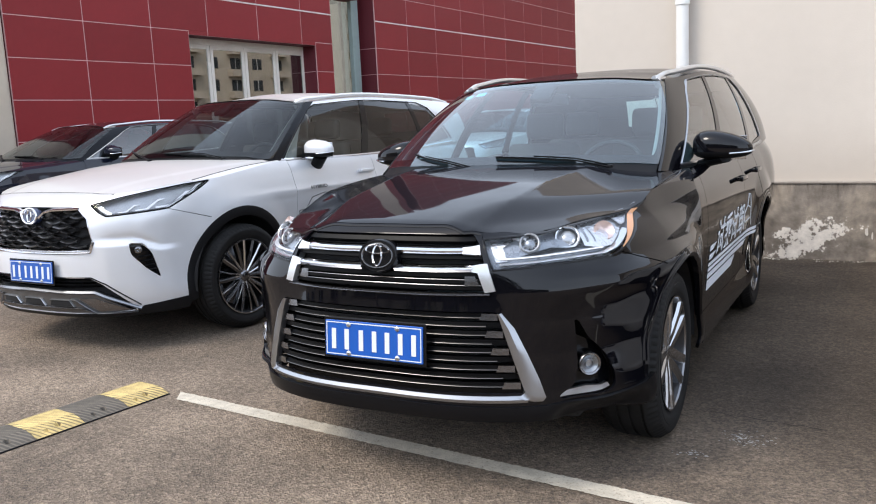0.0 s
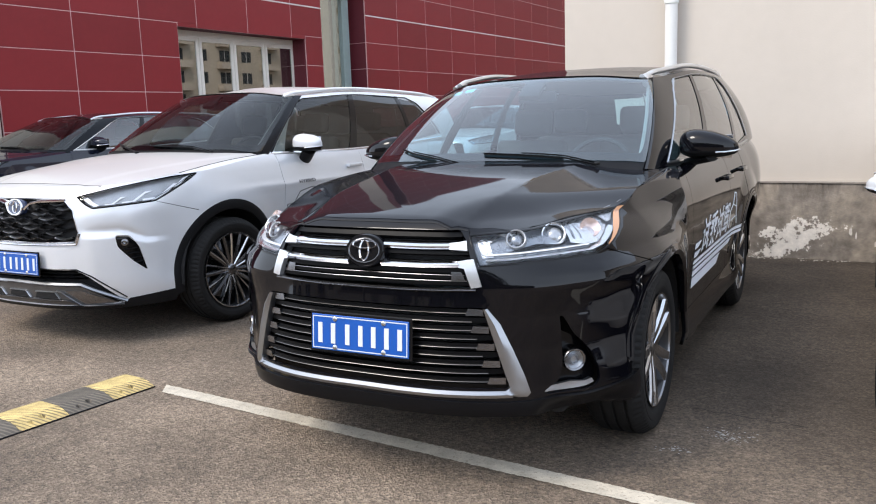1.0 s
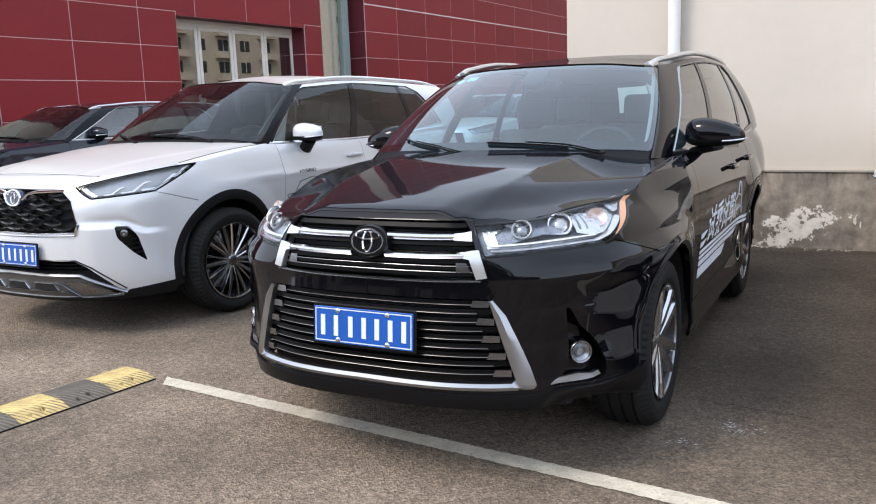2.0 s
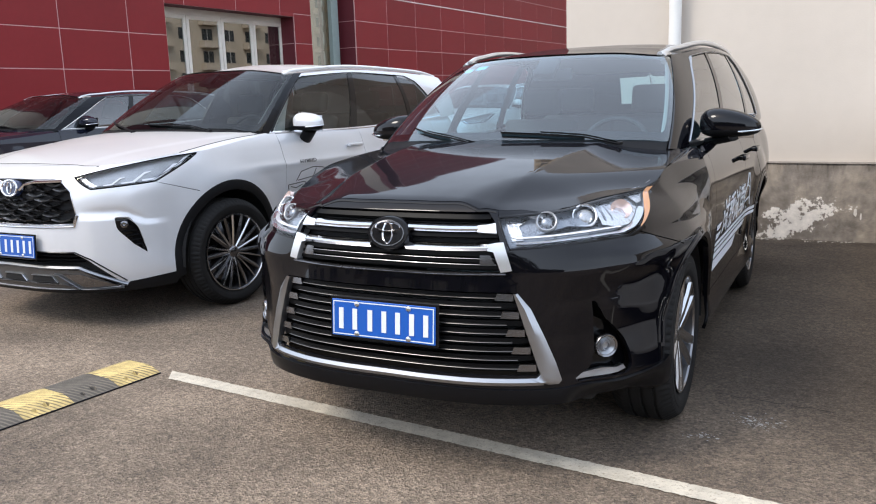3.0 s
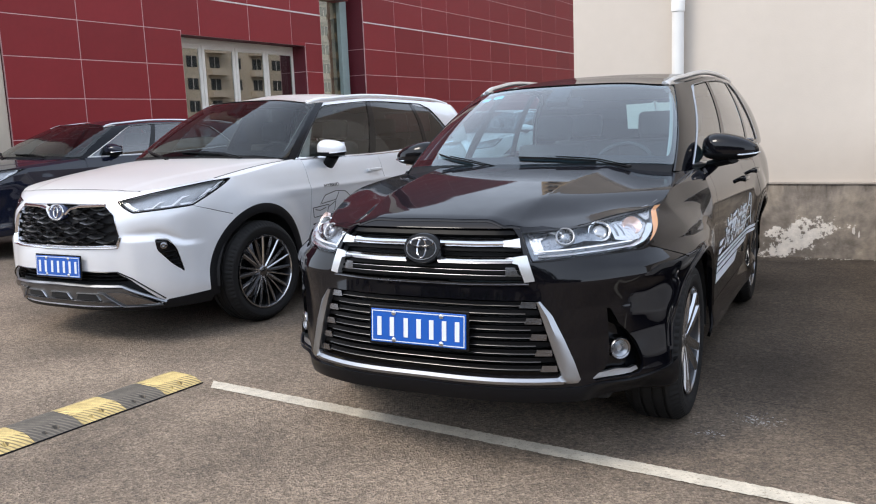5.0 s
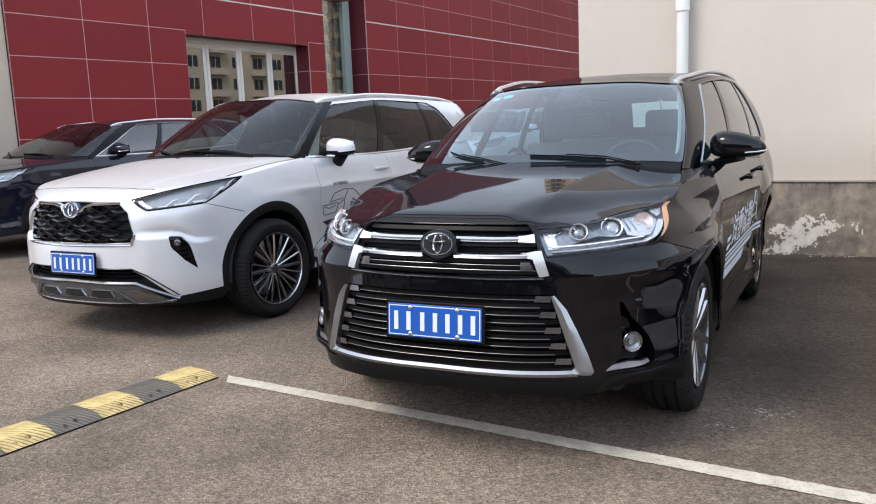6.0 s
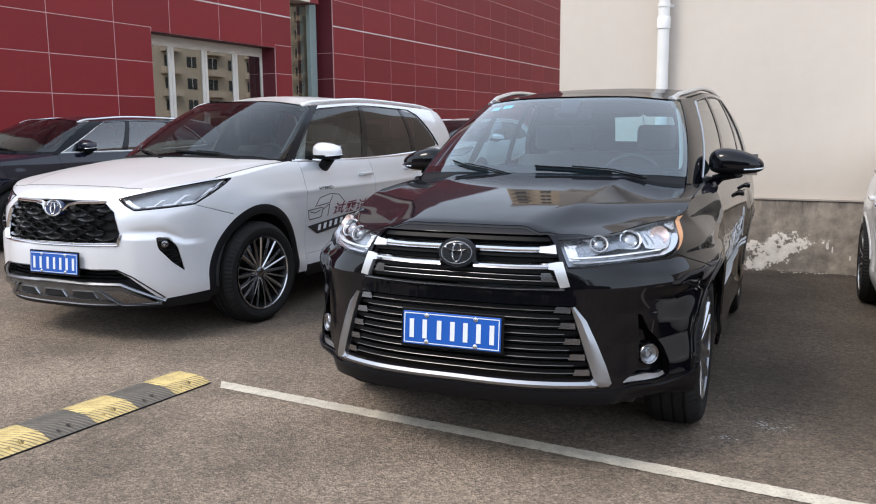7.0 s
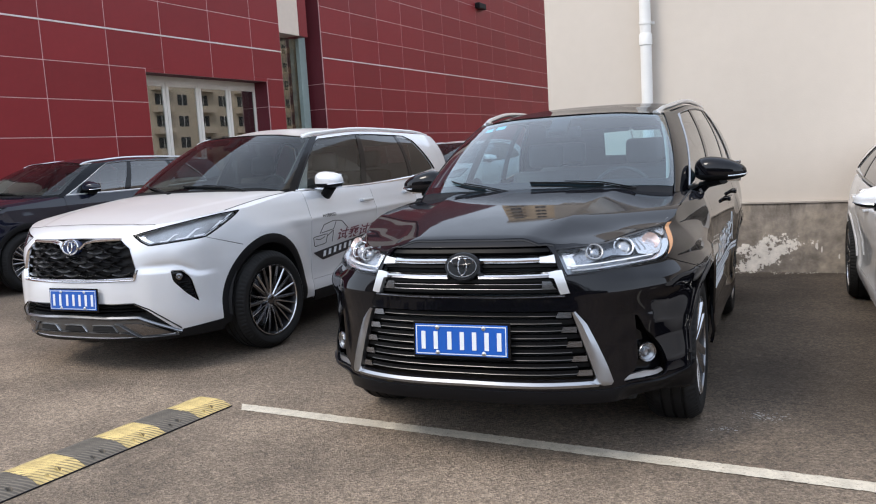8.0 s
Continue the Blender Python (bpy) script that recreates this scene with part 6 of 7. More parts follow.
    bpart("underbody", span(-0.70, 0.70, 0.25, 4.5, zb, zb + 0.12, 0.03), M_DARK, root)
    interior(root, spec)
    return w, h, hood


def lettering(text, root, place, material, s0, s1, z0, z1, slant=0.0, name="lettering", out=0.003, flip=False):
    """Built-in font letters laid on a car's flank; place(s, z) gives the surface."""
    c = bpy.data.curves.new("text", "FONT")
    c.body = text
    c.resolution_u = 3
    c.offset = 0.014
    ob = new("text", c)
    me = bpy.data.meshes.new_from_object(ob.evaluated_get(bpy.context.evaluated_depsgraph_get()))
    bpy.data.objects.remove(ob)
    p = np.array([v.co[:] for v in me.vertices])
    lo, hi = p.min(0), p.max(0)
    u = (p[:, 0] - lo[0]) / (hi[0] - lo[0])
    v = (p[:, 1] - lo[1]) / (hi[1] - lo[1])
    if flip:
        u = 1 - u
    X = place(s0 + u * (s1 - s0) + slant * v, z0 + v * (z1 - z0), out)
    fs = [tuple(f.vertices) for f in me.polygons]
    bpy.data.meshes.remove(me)
    return part(name, X, fs, material, root)


def slat_edge(w, a, z, material, parent):
    """The bright upper edge of a grille slat, a narrow shelf that faces up."""
    s = np.linspace(-a, a, 40)
    rows = np.vstack([w.at(s, 0 * s + z + 0.002, -0.022), w.at(s, 0 * s + z, -0.011), w.at(s, 0 * s + z - 0.0015, -0.010), w.at(s, 0 * s + z - 0.004, -0.014)])
    n = len(s)
    fs = [(r * n + i, (r + 1) * n + i, (r + 1) * n + i + 1, r * n + i + 1) for r in range(3) for i in range(n - 1)]
    return part("slat_edge", rows, fs, material, parent, smooth=True)


# ---------------- the black car ----------------
def black_car():
    root = tagged(new("black_suv"), "glossy black mid-size SUV with chrome slatted grille, parked", "car")
    upper = [(-0.40, 0.984), (0.40, 0.984), (0.432, 0.945), (0.462, 0.845), (0.495, 0.79), (0.462, 0.772), (-0.462, 0.772), (-0.495, 0.79), (-0.462, 0.845), (-0.432, 0.945)]
    lower = [(-0.50, 0.708), (0.50, 0.708), (0.598, 0.41), (-0.598, 0.41)]
    fog = [(0.788, 0.668), (0.806, 0.662), (0.838, 0.600), (0.882, 0.560), (0.920, 0.520), (0.942, 0.455), (0.945, 0.410), (0.925, 0.388), (0.735, 0.374), (0.720, 0.386), (0.785, 0.425), (0.800, 0.50), (0.796, 0.58)]
    mir = lambda l: [(-a, b) for a, b in l]
    w, h, hood = car_shell(BLACK, root, M_BLACK, "five", M_GLASS, (rounded(upper, 0.012), rounded(lower, 0.015), rounded(fog, 0.02), rounded(mir(fog), 0.02)))
    gr = panel("grille", [upper], w.at, M_DARK, root, step=(0.05, 0.03), depth=0, out=-0.055, label="chrome-barred slatted grille")
    ug = lambda z: float(np.interp(z, [0.772, 0.79, 0.845, 0.945, 0.984], [0.462, 0.49, 0.462, 0.432, 0.40]))
    for z, ht in ((0.966, 0.016), (0.902, 0.012), (0.838, 0.014), (0.815, 0.012), (0.792, 0.012)):
        a = ug(z) - 0.006
        panel("slat", [[(-a, z - ht / 2), (a, z - ht / 2), (a, z + ht / 2), (-a, z + ht / 2)]], w.at, M_SLAT, gr, step=(0.05, 0.006), depth=0.035, out=-0.014)
    for z, ht, mt in ((0.824, 0.004, M_SMOKE), (0.803, 0.004, M_SMOKE)):
        a = ug(z) - 0.05
        slat_edge(w, a, z, mt, gr)
    for sg in (1, -1):
        f = lambda l: [(sg * a, b) for a, b in l]
        br = line_strip("chrome_bar", f([(0.075, 0.929), (0.25, 0.928), (0.365, 0.930)]), 0.024, w.at, M_CHROME, gr, 0.0, 0.012, 30, back=0.03)
        panel("bar_end", [f([(0.362, 0.918), (0.400, 0.916), (0.437, 0.914), (0.432, 0.948), (0.400, 0.943), (0.362, 0.940)])], w.at, M_RAIL, br, step=(0.02, 0.008), depth=0.03, out=0.008)
        br = line_strip("chrome_bar", f([(0.075, 0.862), (0.25, 0.862), (0.405, 0.865)]), 0.024, w.at, M_CHROME, gr, 0.0, 0.012, 30, back=0.03)
        panel("bar_end", [f([(0.402, 0.854), (0.425, 0.850), (0.452, 0.779), (0.493, 0.785), (0.463, 0.884), (0.435, 0.882), (0.402, 0.876)])], w.at, M_RAIL, br, step=(0.02, 0.008), depth=0.03, out=0.008)
        panel("grille_block", [f([(0.37, 0.80), (0.43, 0.80), (0.41, 0.835), (0.37, 0.835)])], w.at, M_SMOKE, gr, step=(0.03, 0.02), depth=0.03, out=-0.01)
    line_strip("chrome_lip", [(-0.47, 0.772), (-0.2, 0.768), (0.2, 0.768), (0.47, 0.772)], 0.010, w.at, M_SMOKE, gr, 0.004, 0.010, 40)
    # oval badge
    m = pose(0, float(w.at(0.0, 0.905)[1]) - 0.012, 0.905, -12)
    em = oval("badge", 0.078, 0.055, [(-0.07, -0.004), (-0.012, -0.004), (0.004, -0.004), (0.010, 0.004), (0.011, 0.04)], M_GLOSSBLACK, root, m, label="oval chrome badge")
    oval("badge_ring", 0.068, 0.046, [(-0.004, -0.003), (-0.001, -0.008), (0.002, -0.008), (0.004, -0.003)], M_SMOKE, em, m)
    oval("badge_ring", 0.020, 0.038, [(-0.004, -0.003), (0.0, -0.010), (0.004, -0.003)], M_CHROME, em, m)
    oval("badge_ring", 0.052, 0.015, [(-0.004, -0.003), (0.0, -0.010), (0.004, -0.003)], M_CHROME, em, m @ Matrix.Translation((0, 0, 0.022)))
    # lower grille with its bright surround
    lg = panel("lower_grille", [lower], w.at, M_DARK, root, step=(0.05, 0.03), depth=0, out=-0.06)
    sr = line_strip("chrome_surround", [(-0.60, 0.389), (-0.3, 0.389), (0.0, 0.391), (0.3, 0.389), (0.60, 0.389)], 0.026, w.at, M_SURROUND, root, 0.004, 0.010, 60)
    for sg in (1, -1):
        f = lambda l: [(sg * a, b) for a, b in l]
        ring_strip("surround_leg", f([(0.497, 0.704), (0.515, 0.65), (0.545, 0.555), (0.575, 0.46), (0.590, 0.415), (0.575, 0.402), (0.555, 0.400)]), f([(0.512, 0.706), (0.560, 0.65), (0.605, 0.555), (0.645, 0.46), (0.668, 0.39), (0.655, 0.377), (0.62, 0.377)]), w.at, M_SURROUND, sr, 0.006, 0.015)
    lw = lambda z: float(np.interp(z, [0.41, 0.708], [0.594, 0.50]))
    for i in range(9):
        z = 0.69 - 0.0315 * i
        a = lw(z) - 0.004
        panel("slat", [[(-a, z - 0.009), (a, z - 0.009), (a, z + 0.009), (-a, z + 0.009)]], w.at, M_SLAT, lg, step=(0.05, 0.008), depth=0.04, out=-0.020)
        slat_edge(w, a - 0.06, z - 0.004, M_EDGE, lg)
        if i % 2 == 0:
            for sg in (1, -1):
                panel("grille_block", [[(sg * (a - 0.075), z - 0.012), (sg * (a - 0.005), z - 0.014), (sg * (a - 0.005), z + 0.010), (sg * (a - 0.065), z + 0.012)]], w.at, M_SMOKE, lg, step=(0.03, 0.012), depth=0.03, out=-0.006)
    # lower lip
    panel("lower_lip", [[(-1.05, 0.290), (-0.80, 0.300), (-0.60, 0.302), (0.0, 0.308), (0.60, 0.302), (0.80, 0.300), (1.05, 0.290), (1.19, 0.290), (1.17, 0.398), (1.05, 0.382), (0.91, 0.366), (0.67, 0.360), (0.0, 0.366), (-0.67, 0.360), (-0.91, 0.366), (-1.05, 0.382), (-1.17, 0.398), (-1.19, 0.290)]], w.at, M_LIP, root, step=(0.04, 0.02), depth=0.03, out=0.010)
    # fog lamps
    for sg in (1, -1):
        f = lambda l: [(sg * a, b) for a, b in l]
        panel("fog_pocket", [f([(a + (0.02 if a > 0.85 else -0.02), b + (0.012 if b > 0.6 else 0.0)) for a, b in fog])], w.at, M_GLOSSBLACK, root, step=(0.03, 0.03), depth=0, out=-0.055)
        # gloss-black sill in grey metal: its sky reflection is put into the colour
        panel("pocket_sill", [f([(0.728, 0.379), (0.89, 0.392), (0.926, 0.400), (0.915, 0.416), (0.885, 0.410), (0.83, 0.414), (0.74, 0.398)])], w.at, M_SURROUND, root, step=(0.03, 0.01), depth=0.02, out=-0.012)
        p = w.at(np.array([sg * 0.850]), np.array([0.494]), -0.022)[0]
        vs, fs = lathe([(0.034, 0.016), (0.041, 0.020), (0.045, 0.014), (0.046, -0.04)], 32)
        fg = part("fog_lamp", vs, fs, M_SMOKE, root, "round fog lamp with dark chrome ring", smooth=True)
        fg.matrix_basis = pose(*p, 0, 0, -90 + sg * 40)
        vs, fs = lathe([(0.0, 0.002), (0.012, 0.003), (0.014, 0.012), (0.020, 0.002), (0.034, 0.014)], 24)
        part("fog_bowl", vs, fs, M_SURROUND, fg, smooth=True)
        vs, fs = lathe([(0.0, 0.024), (0.02, 0.022), (0.036, 0.016)], 24)
        part("fog_lens", vs, fs, M_LENS, fg, smooth=True)
    headlamp(root, w, hood, BLACK, "black")
    number_plate(root, pose(-0.005, -0.072, 0.583, -5), [(-0.178, 0.020, 0.080), (-0.118, 0.020, 0.080), (-0.052, 0.020, 0.080), (0.008, 0.020, 0.080), (0.066, 0.020, 0.080), (0.124, 0.020, 0.080), (0.182, 0.020, 0.080)])
    door_mirror(root, M_BLACK, 1.115, 1.80, 1.195, 0.078)
    roof_rails(root, h, M_RAIL)
    wipers(root, h)
    # stickers at the top of the windscreen
    for u0, v0, wd in ((-1.62, 0.845, 0.22), (-1.32, 0.86, 0.24)):
        panel("sticker", [[(u0, v0), (u0 + wd, v0), (u0 + wd, v0 + 0.05), (u0, v0 + 0.05)]], h.at, M_STICKER, root, step=(0.1, 0.05), depth=0, out=-0.008, label="cyan inspection sticker")
    # decal along the flank
    for sg in (1, -1):
        pl = lambda s, z, out: w.at(sg * np.asarray(s), z, out)
        flip = sg < 0
        lettering("试乘试驾", root, pl, M_DECAL, 2.40, 3.28, 0.650, 0.835, 0.06, "decal_lettering", flip=flip)
        F = lambda l: [[(sg * a, b) for a, b in l]]
        for a, b, z0, z1 in ((2.24, 2.42, 0.70, 0.728), (2.24, 2.42, 0.655, 0.684), (2.24, 3.9, 0.622, 0.641), (2.24, 3.8, 0.596, 0.614), (2.24, 3.5, 0.560, 0.588), (2.24, 3.1, 0.500, 0.552)):
            panel("decal_stripe", F([(a, z0), (b - 0.10, z0), (b, z1), (a, z1)]), w.at, M_DECAL, root, step=(0.1, 0.03), depth=0, out=0.003)
        for l in ([(3.36, 0.66), (3.36, 0.76), (3.46, 0.80), (3.60, 0.77), (3.62, 0.66)], [(3.46, 0.80), (3.50, 0.87), (3.56, 0.86), (3.60, 0.77)], [(3.40, 0.70), (3.58, 0.71)]):
            line_strip("decal_line", F(l)[0], 0.007, w.at, M_DECAL, root, 0.002, 0.003, 24, back=0.0)
    return root


# ---------------- the white car ----------------
def white_car():
    root = tagged(new("white_suv"), "pearl white mid-size hybrid SUV with black mesh grille, parked", "car")
    root.matrix_basis = pose(*WHITE_AT[:2], 0, 0, 0, WHITE_AT[2])
    grille = [(-0.38, 0.968), (0.38, 0.968), (0.44, 0.952), (0.517, 0.89), (0.552, 0.75), (0.53, 0.69), (-0.53, 0.69), (-0.552, 0.75), (-0.517, 0.89), (-0.44, 0.952)]
    intake = [(-0.50, 0.515), (0.50, 0.515), (0.60, 0.465), (0.81, 0.285), (0.76, 0.27), (-0.76, 0.27), (-0.81, 0.285), (-0.60, 0.465)]
    fog = [(0.779, 0.724), (0.872, 0.716), (0.922, 0.640), (0.968, 0.476), (0.880, 0.545), (0.790, 0.645)]
    mir = lambda l: [(-a, b) for a, b in l]
    w, h, hood = car_shell(WHITE, root, M_PEARL, "multi", M_TINT, (rounded(grille, 0.02), rounded(intake, 0.02), rounded(fog, 0.02), rounded(mir(fog), 0.02)), M_PLASTIC, M_PILLAR)
    gr = panel("grille", [grille], w.at, M_DARK, root, step=(0.05, 0.03), depth=0, out=-0.05, label="black mesh grille with chrome frame")
    # mesh of short waved blades
    rows = 8
    for j in range(rows):
        z = 0.708 + 0.031 * j
        lim = float(np.interp(z, [0.69, 0.75, 0.89, 0.968], [0.52, 0.54, 0.505, 0.37])) - 0.015
        wd = 0.145
        for i in range(-4, 5):
            c = (i + (0.5 if j % 2 else 0)) * wd
            if abs(c) + wd * 0.3 > lim or (abs(c) < 0.09 and z > 0.86):
                continue
            a, b = max(c - wd * 0.46, -lim), min(c + wd * 0.46, lim)
            line_strip("grille_blade", [(a, z + 0.010), (a + (b - a) * 0.25, z + 0.002), (c, z - 0.003), (b - (b - a) * 0.25, z + 0.002), (b, z + 0.010)], 0.013, w.at, M_SMOKE if (i + j) % 3 else M_SATIN, gr, -0.020, -0.006, 10, back=0.045)
    rim_in = [(0.38, 0.965), (0.44, 0.95), (0.515, 0.89), (0.55, 0.75), (0.528, 0.69), (0.0, 0.684), (-0.528, 0.69), (-0.55, 0.75), (-0.515, 0.89), (-0.44, 0.95), (-0.38, 0.965)]
    line_strip("chrome_frame", rim_in, 0.008, w.at, M_CHROME, gr, 0.003, 0.008, 120)
    line_strip("chrome_frame", [(-0.56, 0.745), (-0.535, 0.676), (0.0, 0.670), (0.535, 0.676), (0.56, 0.745)], 0.014, w.at, M_CHROME, gr, 0.003, 0.010, 80)
    for sg in (1, -1):
        line_strip("chrome_wing", [(sg * 0.085, 0.90), (sg * 0.12, 0.935), (sg * 0.20, 0.95), (sg * 0.44, 0.957)], 0.018, w.at, M_CHROME, gr, 0.006, 0.016, 30)
    m = pose(0, float(w.at(0.0, 0.912)[1]) - 0.014, 0.912, -10)
    em = oval("badge", 0.066, 0.044, [(-0.06, -0.004), (-0.012, -0.004), (0.004, -0.004), (0.010, 0.004), (0.011, 0.04)], M_BADGEBLUE, root, m, label="oval chrome badge")
    oval("badge_ring", 0.072, 0.050, [(-0.006, -0.003), (-0.002, -0.010), (0.004, -0.010), (0.007, -0.003)], M_CHROME, em, m)
    oval("badge_ring", 0.020, 0.038, [(-0.004, -0.003), (0.0, -0.010), (0.004, -0.003)], M_CHROME, em, m)
    oval("badge_ring", 0.052, 0.015, [(-0.004, -0.003), (0.0, -0.010), (0.004, -0.003)], M_CHROME, em, m @ Matrix.Translation((0, 0, 0.022)))
    # lower intake and skid trim
    lg = panel("lower_intake", [intake], w.at, M_DARK, root, step=(0.05, 0.03), depth=0, out=-0.05)
    for z in (0.495, 0.472, 0.449):
        a = float(np.interp(z, [0.46, 0.515], [0.58, 0.49]))
        line_strip("slat", [(-a, z), (a, z)], 0.010, w.at, M_GLOSSBLACK, lg, -0.03, -0.016, 30, back=0.05)
    line_strip("skid_trim", [(-0.82, 0.285), (-0.60, 0.385), (-0.54, 0.412), (0.0, 0.424), (0.54, 0.412), (0.60, 0.385), (0.82, 0.285)], 0.023, w.at, M_SURROUND, root, 0.004, 0.018, 70)
    line_strip("intake_line", [(-0.82, 0.310), (-0.62, 0.465), (-0.52, 0.512), (0.0, 0.520), (0.52, 0.512), (0.62, 0.465), (0.82, 0.310)], 0.010, w.at, M_GLOSSBLACK, root, 0.002, 0.010, 70)
    sk = panel("skid_plate", [[(-0.80, 0.262), (0.80, 0.262), (0.60, 0.366), (0.54, 0.396), (0.0, 0.408), (-0.54, 0.396), (-0.60, 0.366)]], w.at, M_SKID, root, step=(0.05, 0.03), depth=0.0, out=-0.006, label="brushed grey skid plate")
    panel("skid_wing", [[(0.42, 0.374), (0.54, 0.372), (0.75, 0.288), (0.55, 0.282)]], w.at, M_SMOKE, sk, step=(0.04, 0.02), depth=0.012, out=0.001)
    panel("skid_wing", [[(-0.42, 0.374), (-0.54, 0.372), (-0.75, 0.288), (-0.55, 0.282)]], w.at, M_SMOKE, sk, step=(0.04, 0.02), depth=0.012, out=0.001)
    for c in (-0.26, 0.0, 0.26):
        panel("skid_slot", [[(c - 0.10, 0.322), (c + 0.10, 0.322), (c + 0.075, 0.358), (c - 0.075, 0.358)]], w.at, M_DARK, sk, step=(0.04, 0.02), depth=0.0, out=0.002)
        line_strip("slot_edge", [(c - 0.085, 0.364), (c + 0.085, 0.364), (c + 0.112, 0.318)], 0.008, w.at, M_SATIN, sk, 0.002, 0.008, 24)
    line_strip("skid_trim", [(-0.80, 0.266), (-0.53, 0.270), (-0.40, 0.366), (-0.36, 0.372)], 0.014, w.at, M_SURROUND, root, 0.002, 0.014, 50)
    line_strip("skid_trim", [(0.36, 0.372), (0.40, 0.366), (0.53, 0.270), (0.80, 0.266)], 0.014, w.at, M_SURROUND, root, 0.002, 0.014, 50)
    line_strip("skid_trim", [(-0.56, 0.262), (-0.42, 0.308), (0.0, 0.312), (0.42, 0.308), (0.56, 0.262)], 0.012, w.at, M_SMOKE, root, 0.002, 0.012, 60)
    panel("lower_lip", [[(s, 0.24) for s in np.linspace(-1.15, 1.15, 24)] + [(1.19, 0.328), (0.84, 0.302), (0.78, 0.264), (0.0, 0.262), (-0.78, 0.264), (-0.84, 0.302), (-1.19, 0.328)]], w.at, M_PLASTIC, root, step=(0.04, 0.02), depth=0.02, out=0.004)
    for sg in (1, -1):
        f = lambda l: [(sg * a, b) for a, b in l]
        panel("fog_pocket", [f([(0.88 + (a - 0.88) * 1.15, 0.6 + (b - 0.6) * 1.1) for a, b in fog])], w.at, M_GLOSSBLACK, root, step=(0.03, 0.03), depth=0, out=-0.03)
        for q in range(4):
            zq = 0.625 - 0.03 * q
            line_strip("pocket_slat", f([(0.825 + 0.022 * q, zq), (0.912 + 0.010 * q, zq + 0.004)]), 0.007, w.at, M_PLASTIC, root, -0.016, -0.008, 8, back=0.03)
        p = w.at(np.array([sg * 0.835]), np.array([0.672]), -0.014)[0]
        vs, fs = lathe([(0.0, 0.002), (0.010, 0.004), (0.013, 0.010), (0.022, 0.007), (0.026, 0.0)], 24)
        fg = part("fog_lamp", vs, fs, M_SMOKE, root, "small round fog lamp", smooth=True)
        fg.matrix_basis = pose(*p, 0, 0, -90 + sg * 40)
    headlamp(root, w, hood, WHITE, "white")
    number_plate(root, pose(0.05, float(w.at(0.0, 0.55)[1]) - 0.02, 0.55, -4), [(-0.178, 0.020, 0.080), (-0.118, 0.020, 0.080), (-0.052, 0.020, 0.080), (0.008, 0.020, 0.080), (0.066, 0.020, 0.080), (0.124, 0.020, 0.080), (0.182, 0.020, 0.080)])
    door_mirror(root, M_PEARL, 1.105, 1.92, 1.22, 0.155)
    roof_rails(root, h, M_RAILWHITE)
    wipers(root, h)
    for sg in (1, -1):
        pl = lambda s, z, out: w.at(sg * np.asarray(s), z, out)
        flip = sg < 0
        lettering("HYBRID", root, pl, M_DECALBLACK, 2.45, 2.66, 0.925, 0.952, 0, "hybrid_badge", flip=flip)
        F = lambda l: [(sg * a, b) for a, b in l]
        D = lambda l, wd=0.006, mt=None: line_strip("decal_line", F(l), wd, w.at, mt or M_DECALBLACK, root, 0.002, 0.003, 24, back=0.0)
        D([(2.30, 0.77), (2.32, 0.69), (2.50, 0.70), (2.52, 0.78), (2.30, 0.77)])
        D([(2.40, 0.79), (2.46, 0.86), (2.62, 0.885), (2.76, 0.87), (2.86, 0.80)])
        D([(2.42, 0.795), (2.62, 0.81), (2.66, 0.87)])
        D([(2.52, 0.76), (2.62, 0.80), (2.60, 0.70)])
        D([(2.33, 0.755), (2.40, 0.74), (2.48, 0.758)])
        panel("decal_stripe", [F([(2.30, 0.640), (2.45, 0.562), (3.6, 0.650), (3.6, 0.735)])], w.at, M_DECALBLACK, root, step=(0.1, 0.03), depth=0, out=0.003)
        lettering("试乘试驾", root, pl, M_DECALRED, 2.66, 3.4, 0.70, 0.80, 0.06, "decal_lettering", flip=flip)
        for i in range(9):
            a = 2.45 + 0.085 * i
            b = 0.588 + 0.0066 * i
            panel("decal_bar", [F([(a, b), (a + 0.042, b + 0.003), (a + 0.052, b + 0.052), (a + 0.01, b + 0.049)])], w.at, M_DECAL, root, step=(0.1, 0.05), depth=0, out=0.006)
    return root


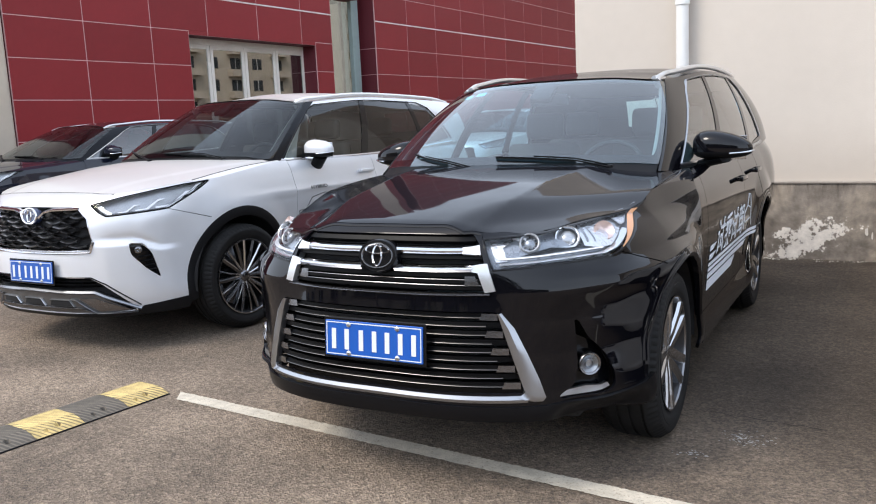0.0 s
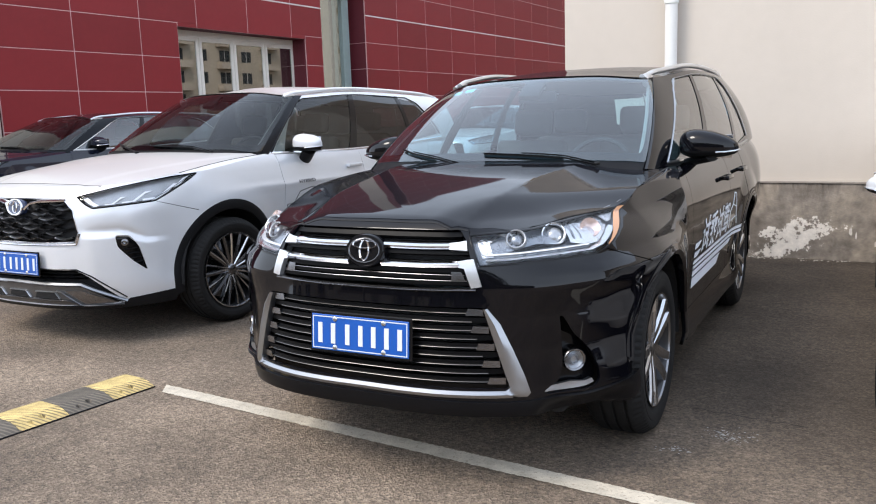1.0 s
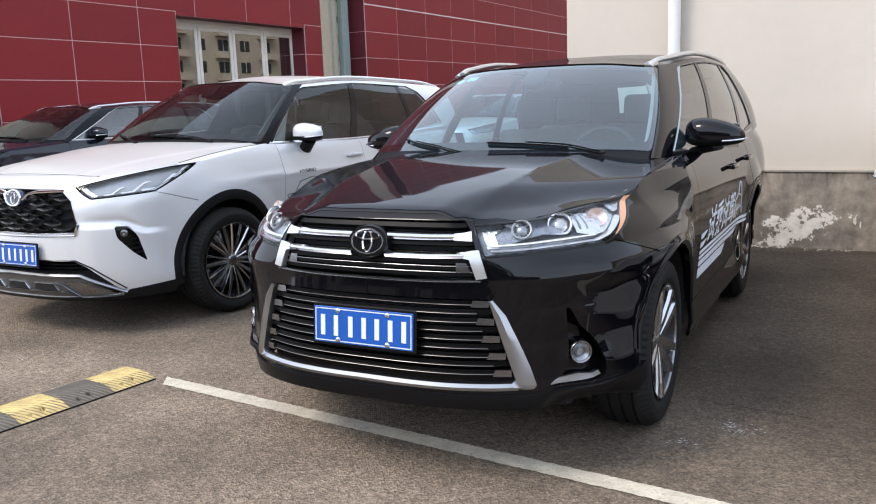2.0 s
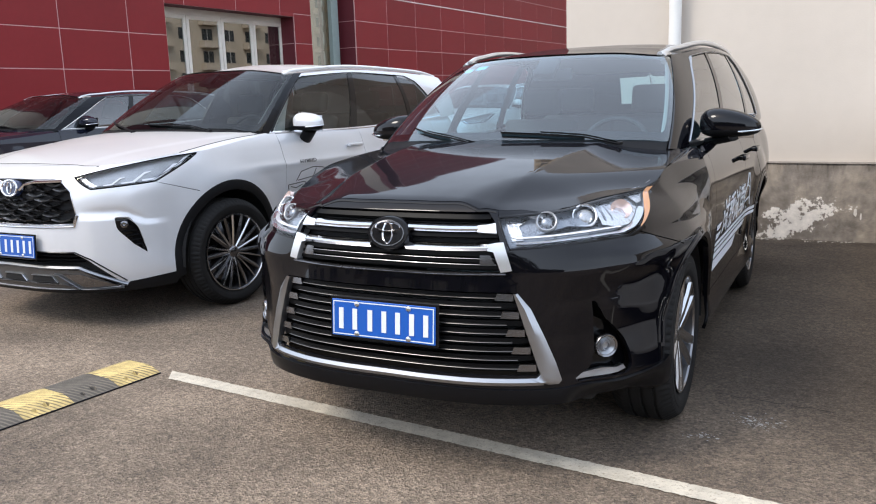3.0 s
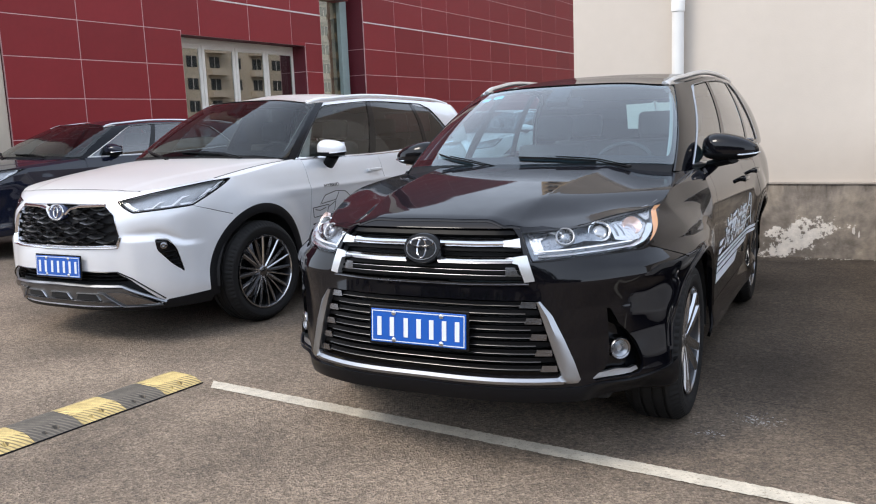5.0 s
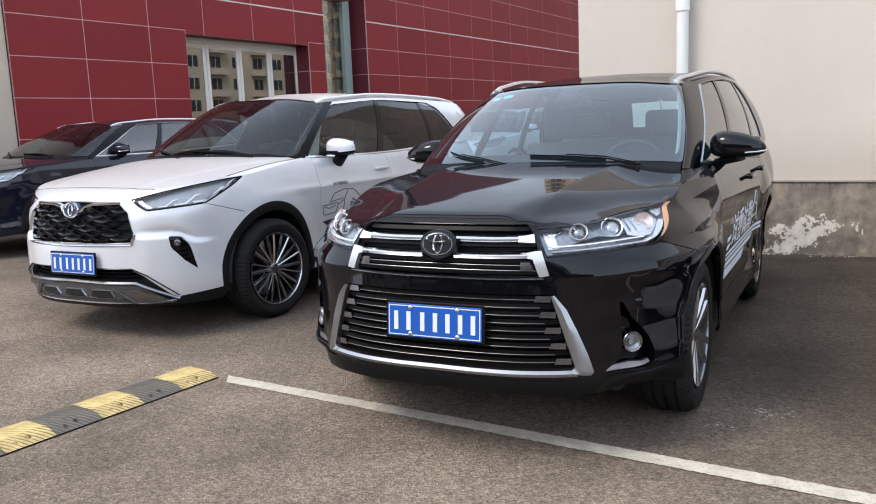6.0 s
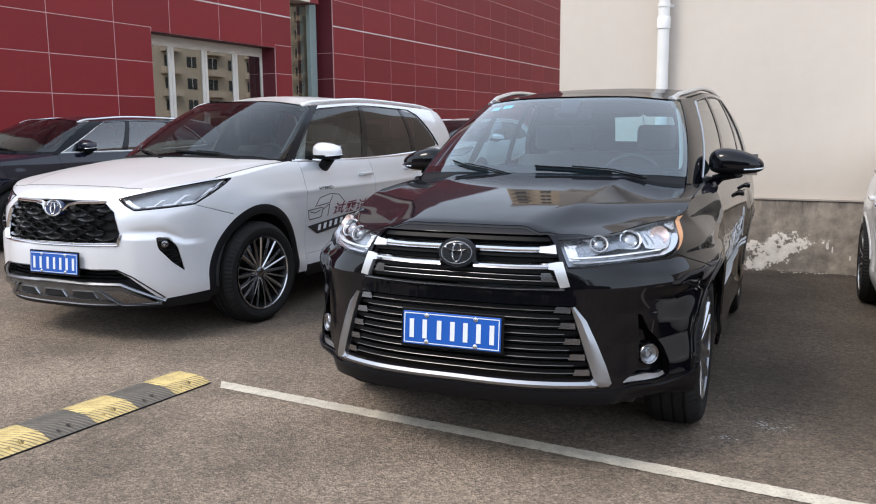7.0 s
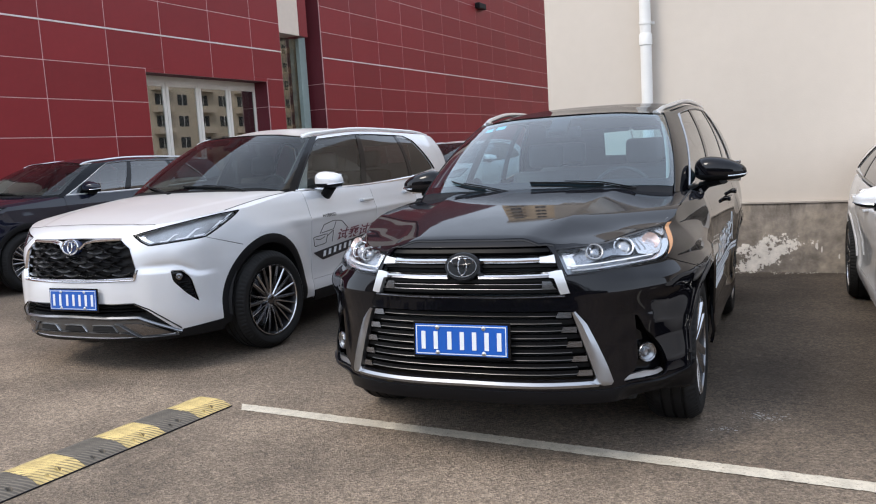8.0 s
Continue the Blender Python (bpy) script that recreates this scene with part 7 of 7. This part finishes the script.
def plain_car(name, label, spec, paint, at, holes_kind, rail=None, trim=False):
    """A car seen only in part: shell, lamps, grille, mirrors and rails."""
    root = tagged(new(name), label, "car")
    root.matrix_basis = pose(at[0], at[1], 0, 0, 0, at[2])
    dz = -0.13 if holes_kind == "low" else 0.0
    grille = [(-0.42, 0.93 + dz), (0.42, 0.93 + dz), (0.48, 0.70 + dz), (-0.48, 0.70 + dz)]
    intake = [(-0.55, 0.50 + dz), (0.55, 0.50 + dz), (0.60, 0.34 + dz), (-0.60, 0.34 + dz)]
    w, h, hood = car_shell(spec, root, paint, "multi", M_TINTBLUE if trim else M_TINT, (rounded(grille, 0.03), rounded(intake, 0.03)), M_PLASTIC if holes_kind != "low" else None, M_PILLAR if holes_kind != "low" else paint)
    gr = panel("grille", [grille], w.at, M_DARK, root, step=(0.05, 0.03), depth=0, out=-0.04)
    panel("lower_intake", [intake], w.at, M_DARK, root, step=(0.05, 0.03), depth=0, out=-0.04)
    for i in range(6):
        z = 0.715 + 0.038 * i + dz
        line_strip("slat", [(-0.45, z), (0.45, z)], 0.014, w.at, M_GLOSSBLACK, gr, -0.02, -0.01, 24, back=0.03)
    headlamp(root, w, hood, spec, "white")
    door_mirror(root, paint, 1.07 if holes_kind != "low" else 1.095, 2.04 if holes_kind != "low" else 1.68, spec["low"][3][2] + (0.07 if holes_kind != "low" else 0.0))
    number_plate(root, pose(0, float(w.at(0.0, 0.56)[1]) - 0.02, 0.57 + dz, -4), [(-0.178 + 0.06 * i, 0.020, 0.080) for i in range(7)])
    if rail:
        roof_rails(root, h, rail)
    wipers(root, h)
    return root


BLACK["belt_mat"] = M_SATIN
WHITE["belt_low"] = M_CHROME
NAVY["belt_mat"] = M_RAILWHITE
black_car()
white_car()
plain_car("navy_suv", "dark navy SUV with chrome window line, parked", NAVY, M_NAVY, (-8.315, 3.02, -2.9), "high", M_RAIL, True)
plain_car("white_saloon", "white low saloon car, parked beside the black SUV", SEDAN, M_PEARL, (2.79, 0.40, 0), "low")
plain_car("silver_suv", "white SUV parked far behind, only its roof showing", NAVY, M_PEARL, (-5.4, 11.2, 0), "high", M_RAIL)


# ---------------- facade panels ----------------
red_panels(red1, [-1.476, 0.0, 1.476, 2.93, 4.43, 5.90, 7.05], (2.41, 6.40, 3.40))
red_panels(red2, [8.94 + 1.56 * i for i in range(15)])
